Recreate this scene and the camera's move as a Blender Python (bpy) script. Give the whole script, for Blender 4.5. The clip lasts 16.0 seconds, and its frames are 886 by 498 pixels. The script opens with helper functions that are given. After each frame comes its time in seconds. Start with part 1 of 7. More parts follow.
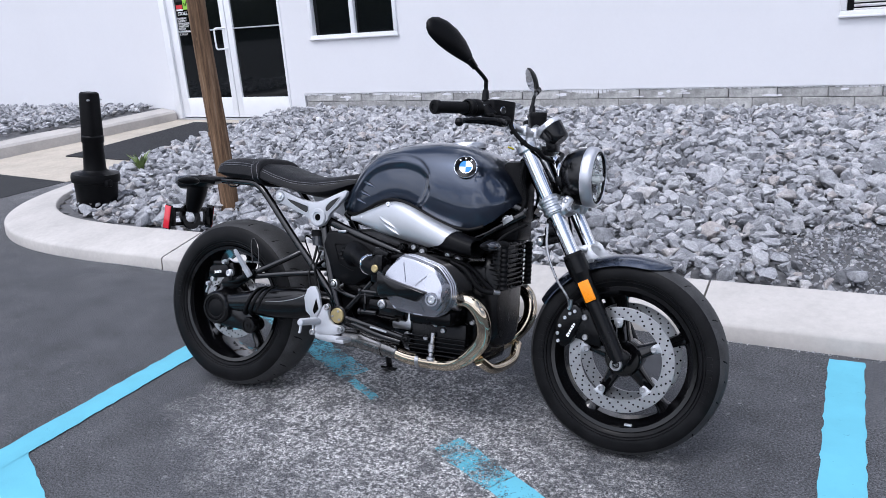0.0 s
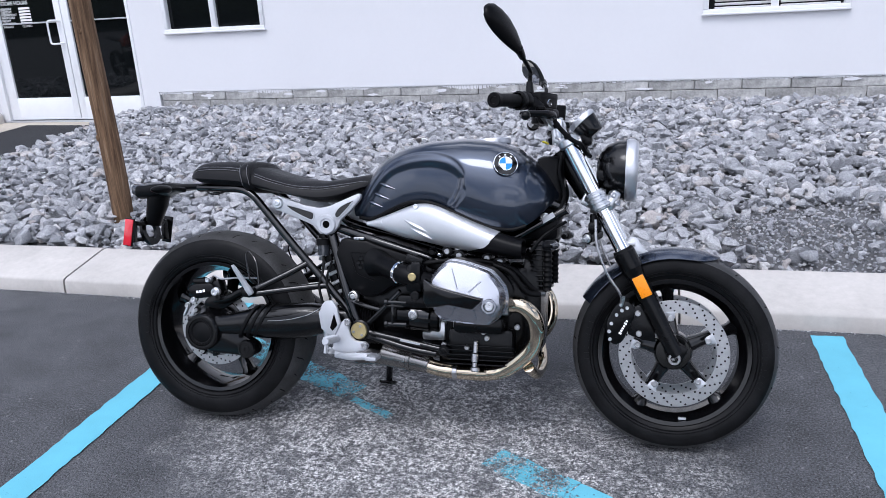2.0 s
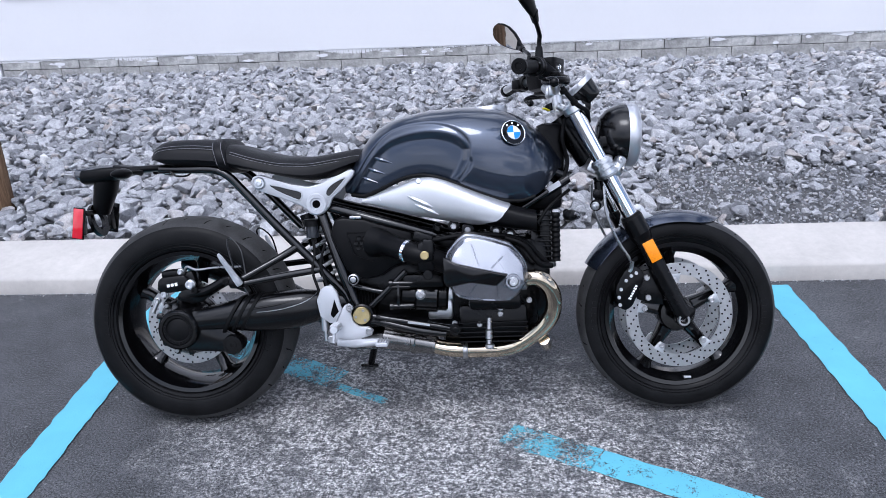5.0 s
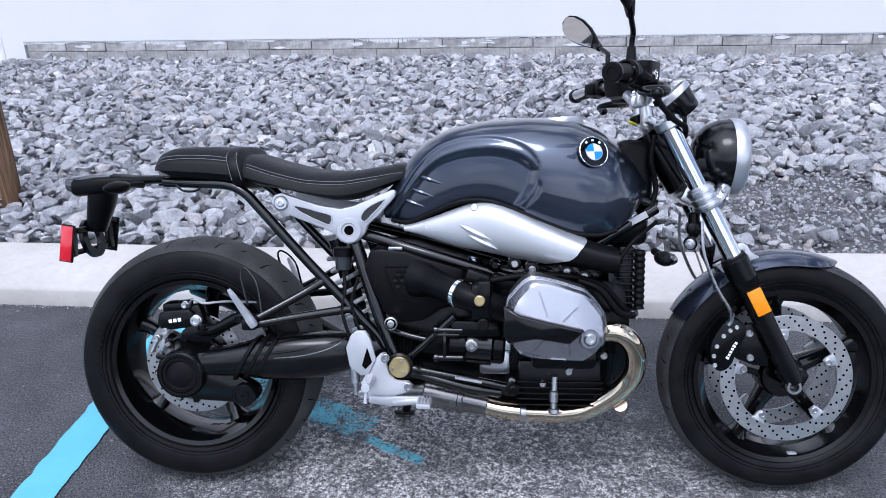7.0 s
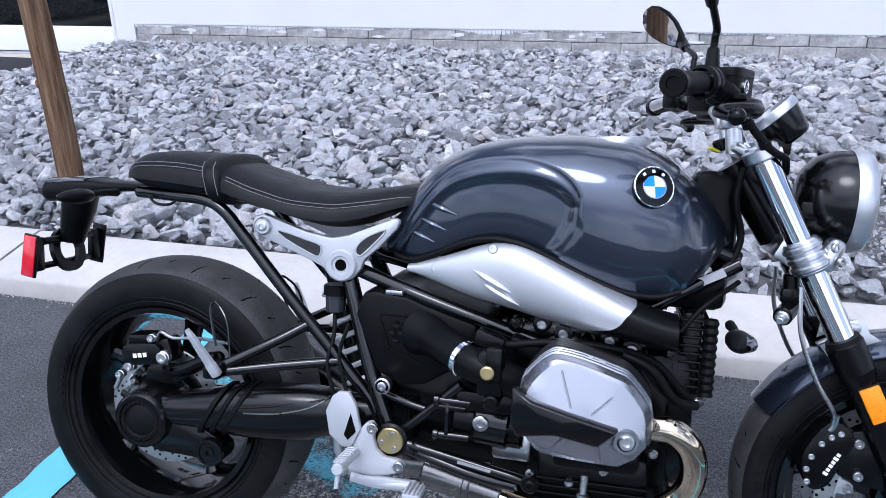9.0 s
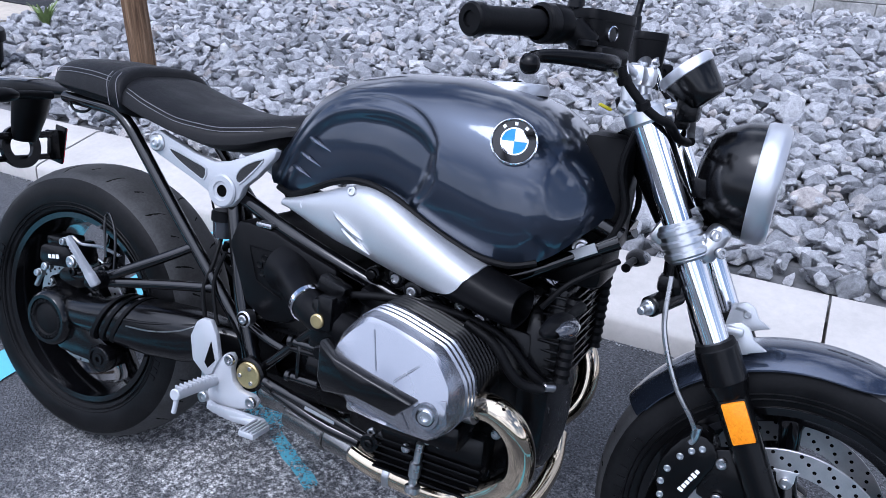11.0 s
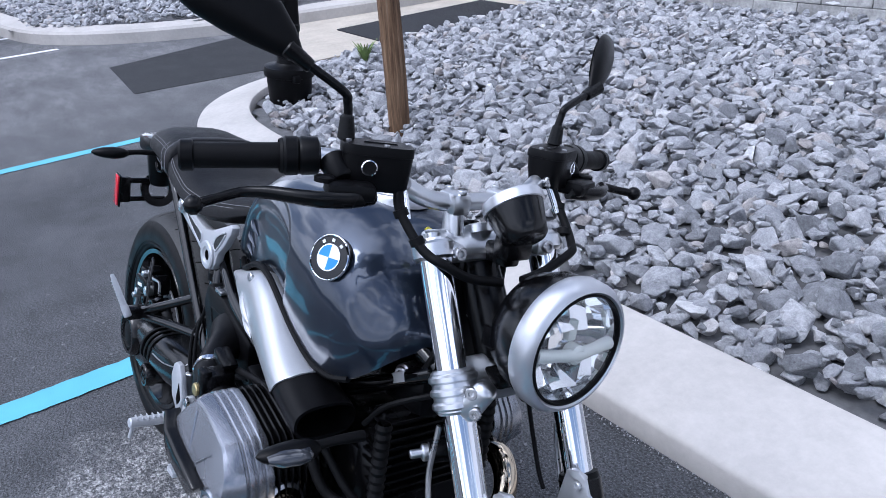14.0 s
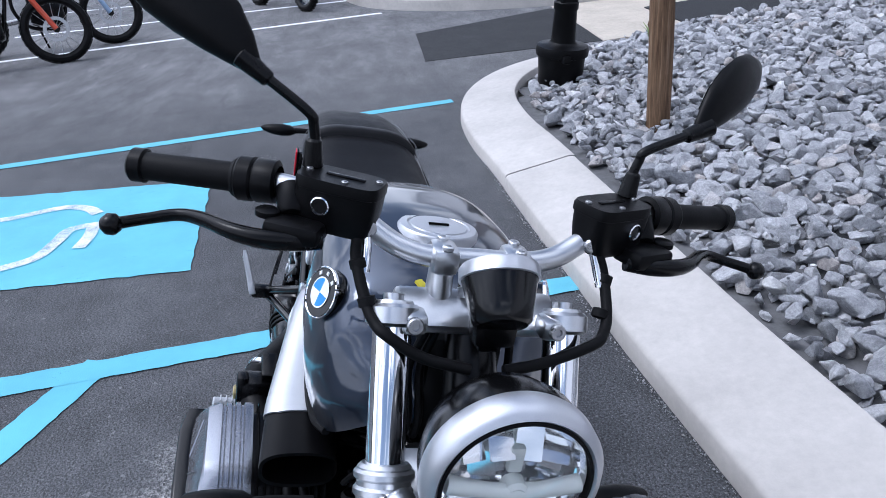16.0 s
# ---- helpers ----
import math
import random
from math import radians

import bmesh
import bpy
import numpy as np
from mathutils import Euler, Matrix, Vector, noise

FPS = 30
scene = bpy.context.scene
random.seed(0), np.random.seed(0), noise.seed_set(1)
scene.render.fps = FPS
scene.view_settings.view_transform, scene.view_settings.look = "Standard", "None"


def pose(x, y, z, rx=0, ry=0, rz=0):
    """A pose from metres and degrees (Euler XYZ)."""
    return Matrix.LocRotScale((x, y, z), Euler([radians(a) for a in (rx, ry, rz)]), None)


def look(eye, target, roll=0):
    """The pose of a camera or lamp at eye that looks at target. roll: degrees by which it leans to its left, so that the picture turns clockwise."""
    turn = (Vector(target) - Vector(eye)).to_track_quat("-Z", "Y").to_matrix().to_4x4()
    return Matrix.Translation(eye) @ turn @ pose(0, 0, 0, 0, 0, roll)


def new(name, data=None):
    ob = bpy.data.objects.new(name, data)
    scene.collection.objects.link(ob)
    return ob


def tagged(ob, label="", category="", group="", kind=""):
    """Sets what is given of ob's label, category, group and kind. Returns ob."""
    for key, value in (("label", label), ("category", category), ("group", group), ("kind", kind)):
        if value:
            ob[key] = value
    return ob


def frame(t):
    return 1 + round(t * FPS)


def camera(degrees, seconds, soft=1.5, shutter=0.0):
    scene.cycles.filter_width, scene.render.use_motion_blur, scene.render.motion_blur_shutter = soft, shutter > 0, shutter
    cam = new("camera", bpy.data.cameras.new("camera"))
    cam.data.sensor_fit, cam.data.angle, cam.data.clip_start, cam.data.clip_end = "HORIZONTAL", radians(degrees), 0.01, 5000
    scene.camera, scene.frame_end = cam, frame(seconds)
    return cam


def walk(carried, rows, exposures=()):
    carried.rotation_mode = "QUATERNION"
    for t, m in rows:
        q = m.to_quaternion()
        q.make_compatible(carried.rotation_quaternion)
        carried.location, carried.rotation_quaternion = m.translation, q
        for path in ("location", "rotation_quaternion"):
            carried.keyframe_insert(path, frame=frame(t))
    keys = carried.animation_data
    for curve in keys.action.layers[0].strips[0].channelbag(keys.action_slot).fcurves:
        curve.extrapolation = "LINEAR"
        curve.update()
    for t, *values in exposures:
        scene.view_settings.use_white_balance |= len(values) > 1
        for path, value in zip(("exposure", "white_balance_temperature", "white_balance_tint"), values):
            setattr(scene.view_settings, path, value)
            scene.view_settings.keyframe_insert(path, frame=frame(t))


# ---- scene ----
cam = camera(59.4, 16.0, soft=0.65)
PATH = [
    (0, (0.176, 0.122, 1.348), (-0.858, 1.731, 0.761), -4.3),
    (0.5, (0.044, 0.127, 1.341), (-0.9, 1.787, 0.746), -4.4),
    (1, (-0.11, 0.141, 1.342), (-0.956, 1.85, 0.738), -4.1),
    (1.5, (-0.295, 0.073, 1.349), (-1.037, 1.826, 0.736), -3.8),
    (2, (-0.478, -0.009, 1.359), (-1.11, 1.784, 0.738), -3.4),
    (2.5, (-0.626, -0.018, 1.358), (-1.15, 1.806, 0.729), -3.2),
    (3, (-0.781, -0.034, 1.369), (-1.204, 1.811, 0.724), -3.1),
    (3.5, (-0.892, -0.096, 1.385), (-1.236, 1.759, 0.72), -3.2),
    (4, (-0.955, -0.111, 1.376), (-1.228, 1.749, 0.694), -2.9),
    (4.2, (-0.957, -0.098, 1.382), (-1.217, 1.76, 0.688), -3.0),
    (6.3, (-1.002, 0.232, 1.353), (-1.264, 2.071, 0.612), -1.9),
    (6.5, (-1.024, 0.28, 1.349), (-1.296, 2.117, 0.605), -1.8),
    (7, (-1.088, 0.404, 1.346), (-1.405, 2.232, 0.599), -1.6),
    (7.5, (-1.12, 0.51, 1.341), (-1.502, 2.325, 0.592), -1.6),
    (8, (-1.075, 0.632, 1.333), (-1.534, 2.429, 0.584), -1.6),
    (8.2, (-1.048, 0.685, 1.332), (-1.534, 2.473, 0.579), -1.6),
    (10.3, (-0.764, 1.063, 1.221), (-1.544, 2.715, 0.408), 0.9),
    (10.5, (-0.701, 1.1, 1.224), (-1.51, 2.725, 0.385), 1.2),
    (11, (-0.556, 1.146, 1.259), (-1.46, 2.689, 0.363), 1.1),
    (11.5, (-0.392, 1.13, 1.257), (-1.395, 2.609, 0.357), 1.1),
    (12, (-0.245, 1.165, 1.29), (-1.351, 2.566, 0.387), 0.2),
    (12.5, (-0.045, 1.303, 1.329), (-1.262, 2.612, 0.431), -1.3),
    (13, (0.032, 1.459, 1.346), (-1.304, 2.669, 0.479), -2.4),
    (13.5, (0.001, 1.641, 1.365), (-1.457, 2.722, 0.524), -3.2),
    (14, (-0.011, 1.784, 1.376), (-1.585, 2.695, 0.542), -3.8),
    (14.5, (0.041, 1.956, 1.386), (-1.638, 2.66, 0.557), -4.0),
    (15, (0.027, 2.083, 1.382), (-1.729, 2.562, 0.552), -4.3),
    (15.5, (-0.056, 2.201, 1.372), (-1.852, 2.479, 0.536), -4.6),
    (16, (-0.093, 2.254, 1.359), (-1.899, 2.428, 0.517), -4.8),
]
walk(cam, [(t, look(eye, target, roll)) for t, eye, target, roll in PATH],
     exposures=[(0, 0.24, 6200, 13), (4, 0.28, 6050, 13), (7, 0.37, 5900, 14), (9, 0.41, 5800, 14), (12, 0.39, 5700, 14), (16, 0.26, 5850, 12)])

# ---- light ----
world = bpy.data.worlds.new("sky")
scene.world = world
world.use_nodes = True
wn = world.node_tree.nodes
SUN_ELEV, SUN_AZ = 62.0, 262.0   # degrees; azimuth of the sun counter-clockwise from +x
sky = wn.new("ShaderNodeTexSky")
sky.sky_type = "NISHITA"
sky.sun_disc = False
sky.sun_elevation = radians(SUN_ELEV)
sky.sun_rotation = radians(90 - SUN_AZ)
sky.air_density, sky.dust_density, sky.ozone_density = 1.0, 2.0, 1.5
# broken cloud cover over the blue
wtc = wn.new("ShaderNodeTexCoord")
wmap = wn.new("ShaderNodeMapping")
wmap.inputs["Scale"].default_value = (1.0, 1.0, 2.2)
wnoise = wn.new("ShaderNodeTexNoise")
wnoise.inputs["Scale"].default_value = 2.6
wnoise.inputs["Detail"].default_value = 6.0
wnoise.inputs["Roughness"].default_value = 0.6
wramp = wn.new("ShaderNodeValToRGB")
wramp.color_ramp.elements[0].position, wramp.color_ramp.elements[1].position = 0.46, 0.60
wglow = wn.new("ShaderNodeValToRGB")   # thin cloud edges grey, thick tops bright
wglow.color_ramp.elements[0].position, wglow.color_ramp.elements[0].color = 0.44, (0.24, 0.26, 0.30, 1)
wglow.color_ramp.elements[1].position, wglow.color_ramp.elements[1].color = 0.70, (1, 1, 1, 1)
wgain = wn.new("ShaderNodeMixRGB")
wgain.blend_type = "MULTIPLY"
wgain.inputs[0].default_value = 1.0
wgain.inputs[2].default_value = (21.0, 21.4, 22.6, 1)
wmix = wn.new("ShaderNodeMixRGB")
wl = world.node_tree.links
wl.new(wtc.outputs["Generated"], wmap.inputs["Vector"])
wl.new(wmap.outputs["Vector"], wnoise.inputs["Vector"])
wl.new(wnoise.outputs["Fac"], wramp.inputs["Fac"])
# haze: the cloud sheet closes up towards the horizon
wsep = wn.new("ShaderNodeSeparateXYZ")
whaze = wn.new("ShaderNodeMapRange")
whaze.interpolation_type = "SMOOTHSTEP"
for key, value in (("From Min", 0.45), ("From Max", 0.02), ("To Min", 0.0), ("To Max", 0.75)):
    whaze.inputs[key].default_value = value
wcover, wpale = wn.new("ShaderNodeMixRGB"), wn.new("ShaderNodeMixRGB")
wcover.inputs[2].default_value = (1, 1, 1, 1)
wpale.inputs[2].default_value = (0.62, 0.63, 0.65, 1)
wl.new(wtc.outputs["Generated"], wsep.inputs[0])
wl.new(wsep.outputs["Z"], whaze.inputs["Value"])
# thin-cloud veil round the sun, out of view, added to brighten the tank's reflections
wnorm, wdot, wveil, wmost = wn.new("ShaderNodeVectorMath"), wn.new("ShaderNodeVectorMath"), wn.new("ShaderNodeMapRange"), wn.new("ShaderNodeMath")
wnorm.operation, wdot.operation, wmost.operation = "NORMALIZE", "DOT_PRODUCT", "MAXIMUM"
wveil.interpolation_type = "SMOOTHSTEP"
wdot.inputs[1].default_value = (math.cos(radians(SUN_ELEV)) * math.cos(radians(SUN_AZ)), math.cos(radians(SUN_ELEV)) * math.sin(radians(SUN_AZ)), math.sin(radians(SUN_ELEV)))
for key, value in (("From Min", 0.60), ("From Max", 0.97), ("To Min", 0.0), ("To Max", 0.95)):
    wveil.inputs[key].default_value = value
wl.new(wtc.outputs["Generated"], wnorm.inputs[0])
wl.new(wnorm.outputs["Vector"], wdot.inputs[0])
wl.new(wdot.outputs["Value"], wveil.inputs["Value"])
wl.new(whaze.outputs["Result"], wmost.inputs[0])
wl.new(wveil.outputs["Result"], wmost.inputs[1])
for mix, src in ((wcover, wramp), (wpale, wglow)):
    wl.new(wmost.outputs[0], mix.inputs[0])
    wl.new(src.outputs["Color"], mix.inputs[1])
wl.new(wcover.outputs["Color"], wmix.inputs[0])
wl.new(wnoise.outputs["Fac"], wglow.inputs["Fac"])
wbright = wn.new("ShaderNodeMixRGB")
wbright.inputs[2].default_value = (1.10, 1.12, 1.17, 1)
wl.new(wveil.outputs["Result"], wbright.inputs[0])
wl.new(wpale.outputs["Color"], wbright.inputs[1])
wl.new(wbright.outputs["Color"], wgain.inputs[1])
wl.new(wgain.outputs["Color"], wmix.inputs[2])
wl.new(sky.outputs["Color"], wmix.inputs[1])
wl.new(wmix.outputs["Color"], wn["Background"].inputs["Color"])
wn["Background"].inputs["Strength"].default_value = 0.104

sun = new("sun", bpy.data.lights.new("sun", "SUN"))
sun.data.energy, sun.data.angle, sun.data.color = 1.14, radians(20), (1.0, 0.98, 0.96)
se, sa = radians(SUN_ELEV), radians(SUN_AZ)
sun.matrix_world = look((math.cos(se) * math.cos(sa) * 30, math.cos(se) * math.sin(sa) * 30, math.sin(se) * 30), (0, 0, 0))


# ---- materials ----
def shader(name, color, rough=0.5, metal=0.0, spec=0.5, coat=0.0):
    m = bpy.data.materials.new(name)
    m.use_nodes = True
    b = m.node_tree.nodes["Principled BSDF"]
    b.inputs["Base Color"].default_value = (*color, 1)
    b.inputs["Roughness"].default_value = rough
    b.inputs["Metallic"].default_value = metal
    b.inputs["Specular IOR Level"].default_value = spec
    b.inputs["Coat Weight"].default_value = coat
    b.inputs["Coat Roughness"].default_value = 0.03
    return m


def node(m, kind, **values):
    n = m.node_tree.nodes.new(kind)
    for key, value in values.items():
        n.inputs[key.replace("_", " ")].default_value = value
    return n


def wire(m, a, b):
    m.node_tree.links.new(a, b)


def bsdf(m):
    return m.node_tree.nodes["Principled BSDF"]


def ramp(m, src, stops):
    r = m.node_tree.nodes.new("ShaderNodeValToRGB")
    e = r.color_ramp.elements
    while len(e) < len(stops):
        e.new(0.5)
    for el, (pos, col) in zip(e, stops):
        el.position = pos
        el.color = (*col, 1) if len(col) == 3 else col
    wire(m, src, r.inputs["Fac"])
    return r.outputs["Color"]


def mixed(m, fac, a, b, how="MIX"):
    n = m.node_tree.nodes.new("ShaderNodeMixRGB")
    n.blend_type = how
    for sock, v in ((n.inputs[0], fac), (n.inputs[1], a), (n.inputs[2], b)):
        if isinstance(v, bpy.types.NodeSocket):
            wire(m, v, sock)
        elif isinstance(v, (int, float)):
            sock.default_value = v
        else:
            sock.default_value = (*v, 1)
    return n.outputs["Color"]


def coords(m, which="Object", scale=(1, 1, 1)):
    tc = m.node_tree.nodes.new("ShaderNodeTexCoord")
    mp = m.node_tree.nodes.new("ShaderNodeMapping")
    mp.inputs["Scale"].default_value = scale
    wire(m, tc.outputs[which], mp.inputs["Vector"])
    return mp.outputs["Vector"]


def noise_of(m, vec, scale, detail=4.0, rough=0.55):
    n = node(m, "ShaderNodeTexNoise", Scale=scale, Detail=detail, Roughness=rough)
    wire(m, vec, n.inputs["Vector"])
    return n.outputs["Fac"]


def bump(m, height, strength=0.3, dist=0.01):
    b = node(m, "ShaderNodeBump", Strength=strength, Distance=dist)
    wire(m, height, b.inputs["Height"])
    wire(m, b.outputs["Normal"], bsdf(m).inputs["Normal"])


def worn(name, color, rough=0.5, metal=0.0, amount=0.25, scale=30.0, fine=220.0, relief=0.15, spec=0.5, coat=0.0, dist=0.001):
    """A surface with tone variation at two scales, uneven gloss and fine relief."""
    m = shader(name, color, rough, metal, spec, coat)
    v = coords(m)
    big, small = noise_of(m, v, scale, 5.0), noise_of(m, v, fine, 3.0)
    lo = tuple(c * (1 - amount) for c in color)
    hi = tuple(min(1, c * (1 + amount)) for c in color)
    c = ramp(m, big, [(0.3, lo), (0.7, hi)])
    c = mixed(m, 0.35 * amount, c, ramp(m, small, [(0.35, (0, 0, 0)), (0.65, (1, 1, 1))]), "OVERLAY")
    wire(m, c, bsdf(m).inputs["Base Color"])
    r = ramp(m, big, [(0.3, (rough * (1 - 0.5 * amount),) * 3), (0.75, (min(1, rough * (1 + 0.8 * amount)),) * 3)])
    wire(m, r, bsdf(m).inputs["Roughness"])
    if relief:
        bump(m, small, relief, dist)
    return m


# motorcycle
PAINT = worn("tank_paint", (0.026, 0.036, 0.058), 0.29, 0.8, 0.04, 3.0, 900.0, 0.0, 0.5, 1.0)
bsdf(PAINT).inputs["Coat Roughness"].default_value = 0.06
FENDER = worn("fender_paint", (0.036, 0.047, 0.073), 0.26, 0.85, 0.08, 3.0, 900.0, 0.0, 0.5, 0.9)
ALU = worn("brushed_aluminium", (0.50, 0.51, 0.53), 0.38, 0.7, 0.05, 8.0, 400.0, 0.05)
CAST = worn("cast_aluminium", (0.60, 0.61, 0.63), 0.30, 1.0, 0.08, 20.0, 500.0, 0.08)
SILVER = worn("silver_paint", (0.43, 0.44, 0.465), 0.42, 0.3, 0.05, 12.0, 500.0, 0.04)
RING = worn("ring_silver", (0.54, 0.55, 0.58), 0.36, 0.85, 0.05, 12.0, 500.0, 0.03)
COVER = worn("head_cover_silver", (0.28, 0.29, 0.32), 0.27, 0.85, 0.03, 14.0, 500.0, 0.02)
CHROME = shader("chrome", (0.86, 0.87, 0.9), 0.06, 1.0)
PIPE = worn("exhaust_chrome", (0.54, 0.46, 0.35), 0.09, 1.0, 0.18, 9.0, 300.0, 0.0)
STEEL = worn("steel", (0.42, 0.42, 0.43), 0.28, 1.0, 0.12, 40.0, 500.0, 0.05)
DISC = worn("disc_steel", (0.40, 0.40, 0.405), 0.34, 0.95, 0.1, 50.0, 600.0, 0.05)
BLACK = worn("black_coating", (0.0022, 0.0022, 0.0026), 0.24, 0.0, 0.3, 20.0, 400.0, 0.06, 0.19)
SATIN = worn("satin_black", (0.0022, 0.0022, 0.0026), 0.19, 0.0, 0.2, 15.0, 400.0, 0.0, 0.34)
TREAD = worn("dusty_tread_rubber", (0.036, 0.036, 0.037), 0.6, 0.0, 0.5, 18.0, 180.0, 0.25, 0.38)
DULL = worn("dull_steel", (0.20, 0.195, 0.19), 0.25, 1.0, 0.2, 25.0, 500.0, 0.05)
FROST = worn("frosted_light_guide", (0.58, 0.61, 0.58), 0.12, 0.0, 0.04, 30.0, 500.0, 0.0, 0.6)
LAMP = worn("lamp_silver", (0.93, 0.94, 0.95), 0.06, 0.85, 0.03, 30.0, 500.0, 0.0, 0.6)
GLOSS = worn("gloss_black", (0.0018, 0.0018, 0.0022), 0.11, 0.0, 0.2, 15.0, 400.0, 0.0, 0.5)
PLASTIC = worn("black_plastic", (0.0026, 0.0026, 0.0031), 0.36, 0.0, 0.25, 25.0, 700.0, 0.2, 0.11)
RUBBER = worn("rubber", (0.0035, 0.0035, 0.004), 0.55, 0.0, 0.3, 30.0, 300.0, 0.2, 0.12)
TYRE = worn("tyre_rubber", (0.0055, 0.0055, 0.006), 0.40, 0.0, 0.5, 14.0, 180.0, 0.22, 0.11)
GROOVE = shader("groove_dark", (0.004, 0.004, 0.004), 0.9, 0.0, 0.1)
LEATHER = worn("seat_vinyl", (0.005, 0.005, 0.006), 0.46, 0.0, 0.2, 30.0, 350.0, 0.5, 0.17)
THREAD = shader("light_thread", (0.15, 0.15, 0.16), 0.8)
# near-black: the dark inside holes put into colour; also a sticker's black mark
HOLLOW = shader("dark_hollow", (0.002, 0.002, 0.002), 0.95, 0.0, 0.05)
MESHGRID = worn("black_mesh", (0.02, 0.02, 0.02), 0.5, 0.3, 0.6, 300.0, 900.0, 1.0)
BRASS = worn("brass_cap", (0.5, 0.4, 0.2), 0.35, 0.9, 0.15, 40.0, 400.0, 0.1)
REDLENS = shader("red_reflector", (0.55, 0.006, 0.02), 0.18, 0.0, 0.6, 0.6)
ORANGE = worn("amber_reflector", (0.85, 0.25, 0.003), 0.3, 0.0, 0.2, 300.0, 900.0, 0.4, 0.3, 0.2)
WHITE = shader("white_enamel", (0.8, 0.8, 0.8), 0.35)
BLUE = shader("blue_enamel", (0.02, 0.25, 0.75), 0.3)
MIRROR = shader("mirror_glass", (0.5, 0.52, 0.56), 0.02, 1.0)
SMOKE = shader("smoked_lens", (0.03, 0.033, 0.04), 0.1, 0.0, 0.6, 0.6)
YELLOW = shader("yellow_tag", (0.7, 0.6, 0.02), 0.5)
REDPAINT = shader("red_switch", (0.55, 0.02, 0.03), 0.4)


LENS = bpy.data.materials.new("clear_lens")      # thin clear cover: straight through, with a little gloss
LENS.use_nodes = True
ln_gloss, ln_clear, ln_mix = (LENS.node_tree.nodes.new(k) for k in ("ShaderNodeBsdfGlossy", "ShaderNodeBsdfTransparent", "ShaderNodeMixShader"))
ln_gloss.inputs["Roughness"].default_value = 0.02
ln_mix.inputs[0].default_value = 0.07
wire(LENS, ln_clear.outputs[0], ln_mix.inputs[1])
wire(LENS, ln_gloss.outputs[0], ln_mix.inputs[2])
wire(LENS, ln_mix.outputs[0], LENS.node_tree.nodes["Material Output"].inputs["Surface"])
PANE = shader("window_glass", (0.004, 0.005, 0.0055), 0.03, 0.0, 0.32)


# ---- mesh tools ----
def mesh_of(name, bm, mat, angle=38.0):
    bmesh.ops.recalc_face_normals(bm, faces=bm.faces)
    me = bpy.data.meshes.new(name)
    bm.to_mesh(me)
    bm.free()
    me.materials.append(mat)
    me.polygons.foreach_set("use_smooth", [True] * len(me.polygons))
    me.set_sharp_from_angle(angle=radians(angle))
    return me


def part(name, bm, mat, parent=None, label="", angle=38.0):
    """Link a bmesh as one mesh object under a thing or a part."""
    ob = new(name, mesh_of(name, bm, mat, angle))
    if parent is not None:
        ob.parent = parent
    return tagged(ob, label)


def thing(name, label, category, m=None, group="", kind=""):
    ob = new(name)
    ob.matrix_basis = m if m is not None else Matrix()
    return tagged(ob, label, category, group, kind)


def join(*bms):
    out = bmesh.new()
    for b in bms:
        me = bpy.data.meshes.new("t")
        b.to_mesh(me)
        b.free()
        out.from_mesh(me)
        bpy.data.meshes.remove(me)
    return out


def moved(bm, m):
    bm.transform(m)
    return bm


def flip_y(bm):
    bm.transform(Matrix.Diagonal((1, -1, 1, 1)))
    return bm


def box(c, s, bevel=0.0, rot=(0, 0, 0), seg=2):
    bm = bmesh.new()
    bmesh.ops.create_cube(bm, size=1.0)
    bm.transform(Matrix.Diagonal((*s, 1)))
    if bevel:
        bmesh.ops.bevel(bm, geom=bm.edges[:], offset=min(bevel, min(s) * 0.45), segments=seg, affect="EDGES", profile=0.5)
    bm.transform(pose(*c, *rot))
    return bm


def spline(pts, n=6):
    """A smooth curve through the points (Catmull-Rom)."""
    p = [Vector(a) for a in pts]
    if len(p) < 3 or n < 2:
        return p
    p = [p[0] * 2 - p[1]] + p + [p[-1] * 2 - p[-2]]
    out = []
    for i in range(1, len(p) - 2):
        for k in range(n):
            t = k / n
            a, b, c, d = p[i - 1], p[i], p[i + 1], p[i + 2]
            out.append(0.5 * ((2 * b) + (c - a) * t + (2 * a - 5 * b + 4 * c - d) * t * t + (3 * b - a - 3 * c + d) * t ** 3))
    out.append(p[-2])
    return out


def skin(rings, cap0=True, cap1=True, closed=True):
    bm = bmesh.new()
    vs = [[bm.verts.new(v) for v in r] for r in rings]
    n = len(vs[0])
    for a, b in zip(vs, vs[1:]):
        for i in range(n if closed else n - 1):
            j = (i + 1) % n
            bm.faces.new((a[i], a[j], b[j], b[i]))
    if cap0 and closed:
        bm.faces.new(vs[0][::-1])
    if cap1 and closed:
        bm.faces.new(vs[-1])
    return bm


def tube(pts, r, seg=12, n=6, caps=True, flat=1.0):
    """A round bar swept along a smooth curve; r is one radius or one for each point given."""
    path = spline(pts, n)
    if isinstance(r, (int, float)):
        rad = [r] * len(path)
    else:
        rad = [float(np.interp(i / (len(path) - 1) * (len(r) - 1), range(len(r)), r)) for i in range(len(path))]
    rings, up = [], None
    for i, p in enumerate(path):
        d = (path[min(i + 1, len(path) - 1)] - path[max(i - 1, 0)]).normalized()
        if up is None:
            up = d.orthogonal().normalized() if abs(d.y) > 0.9 else d.cross(Vector((0, 1, 0))).normalized()
        up = (up - d * up.dot(d)).normalized()
        side = d.cross(up)
        rings.append([p + (up * math.cos(a) + side * math.sin(a) * flat) * rad[i] for a in (2 * math.pi * k / seg for k in range(seg))])
    return skin(rings, caps, caps)


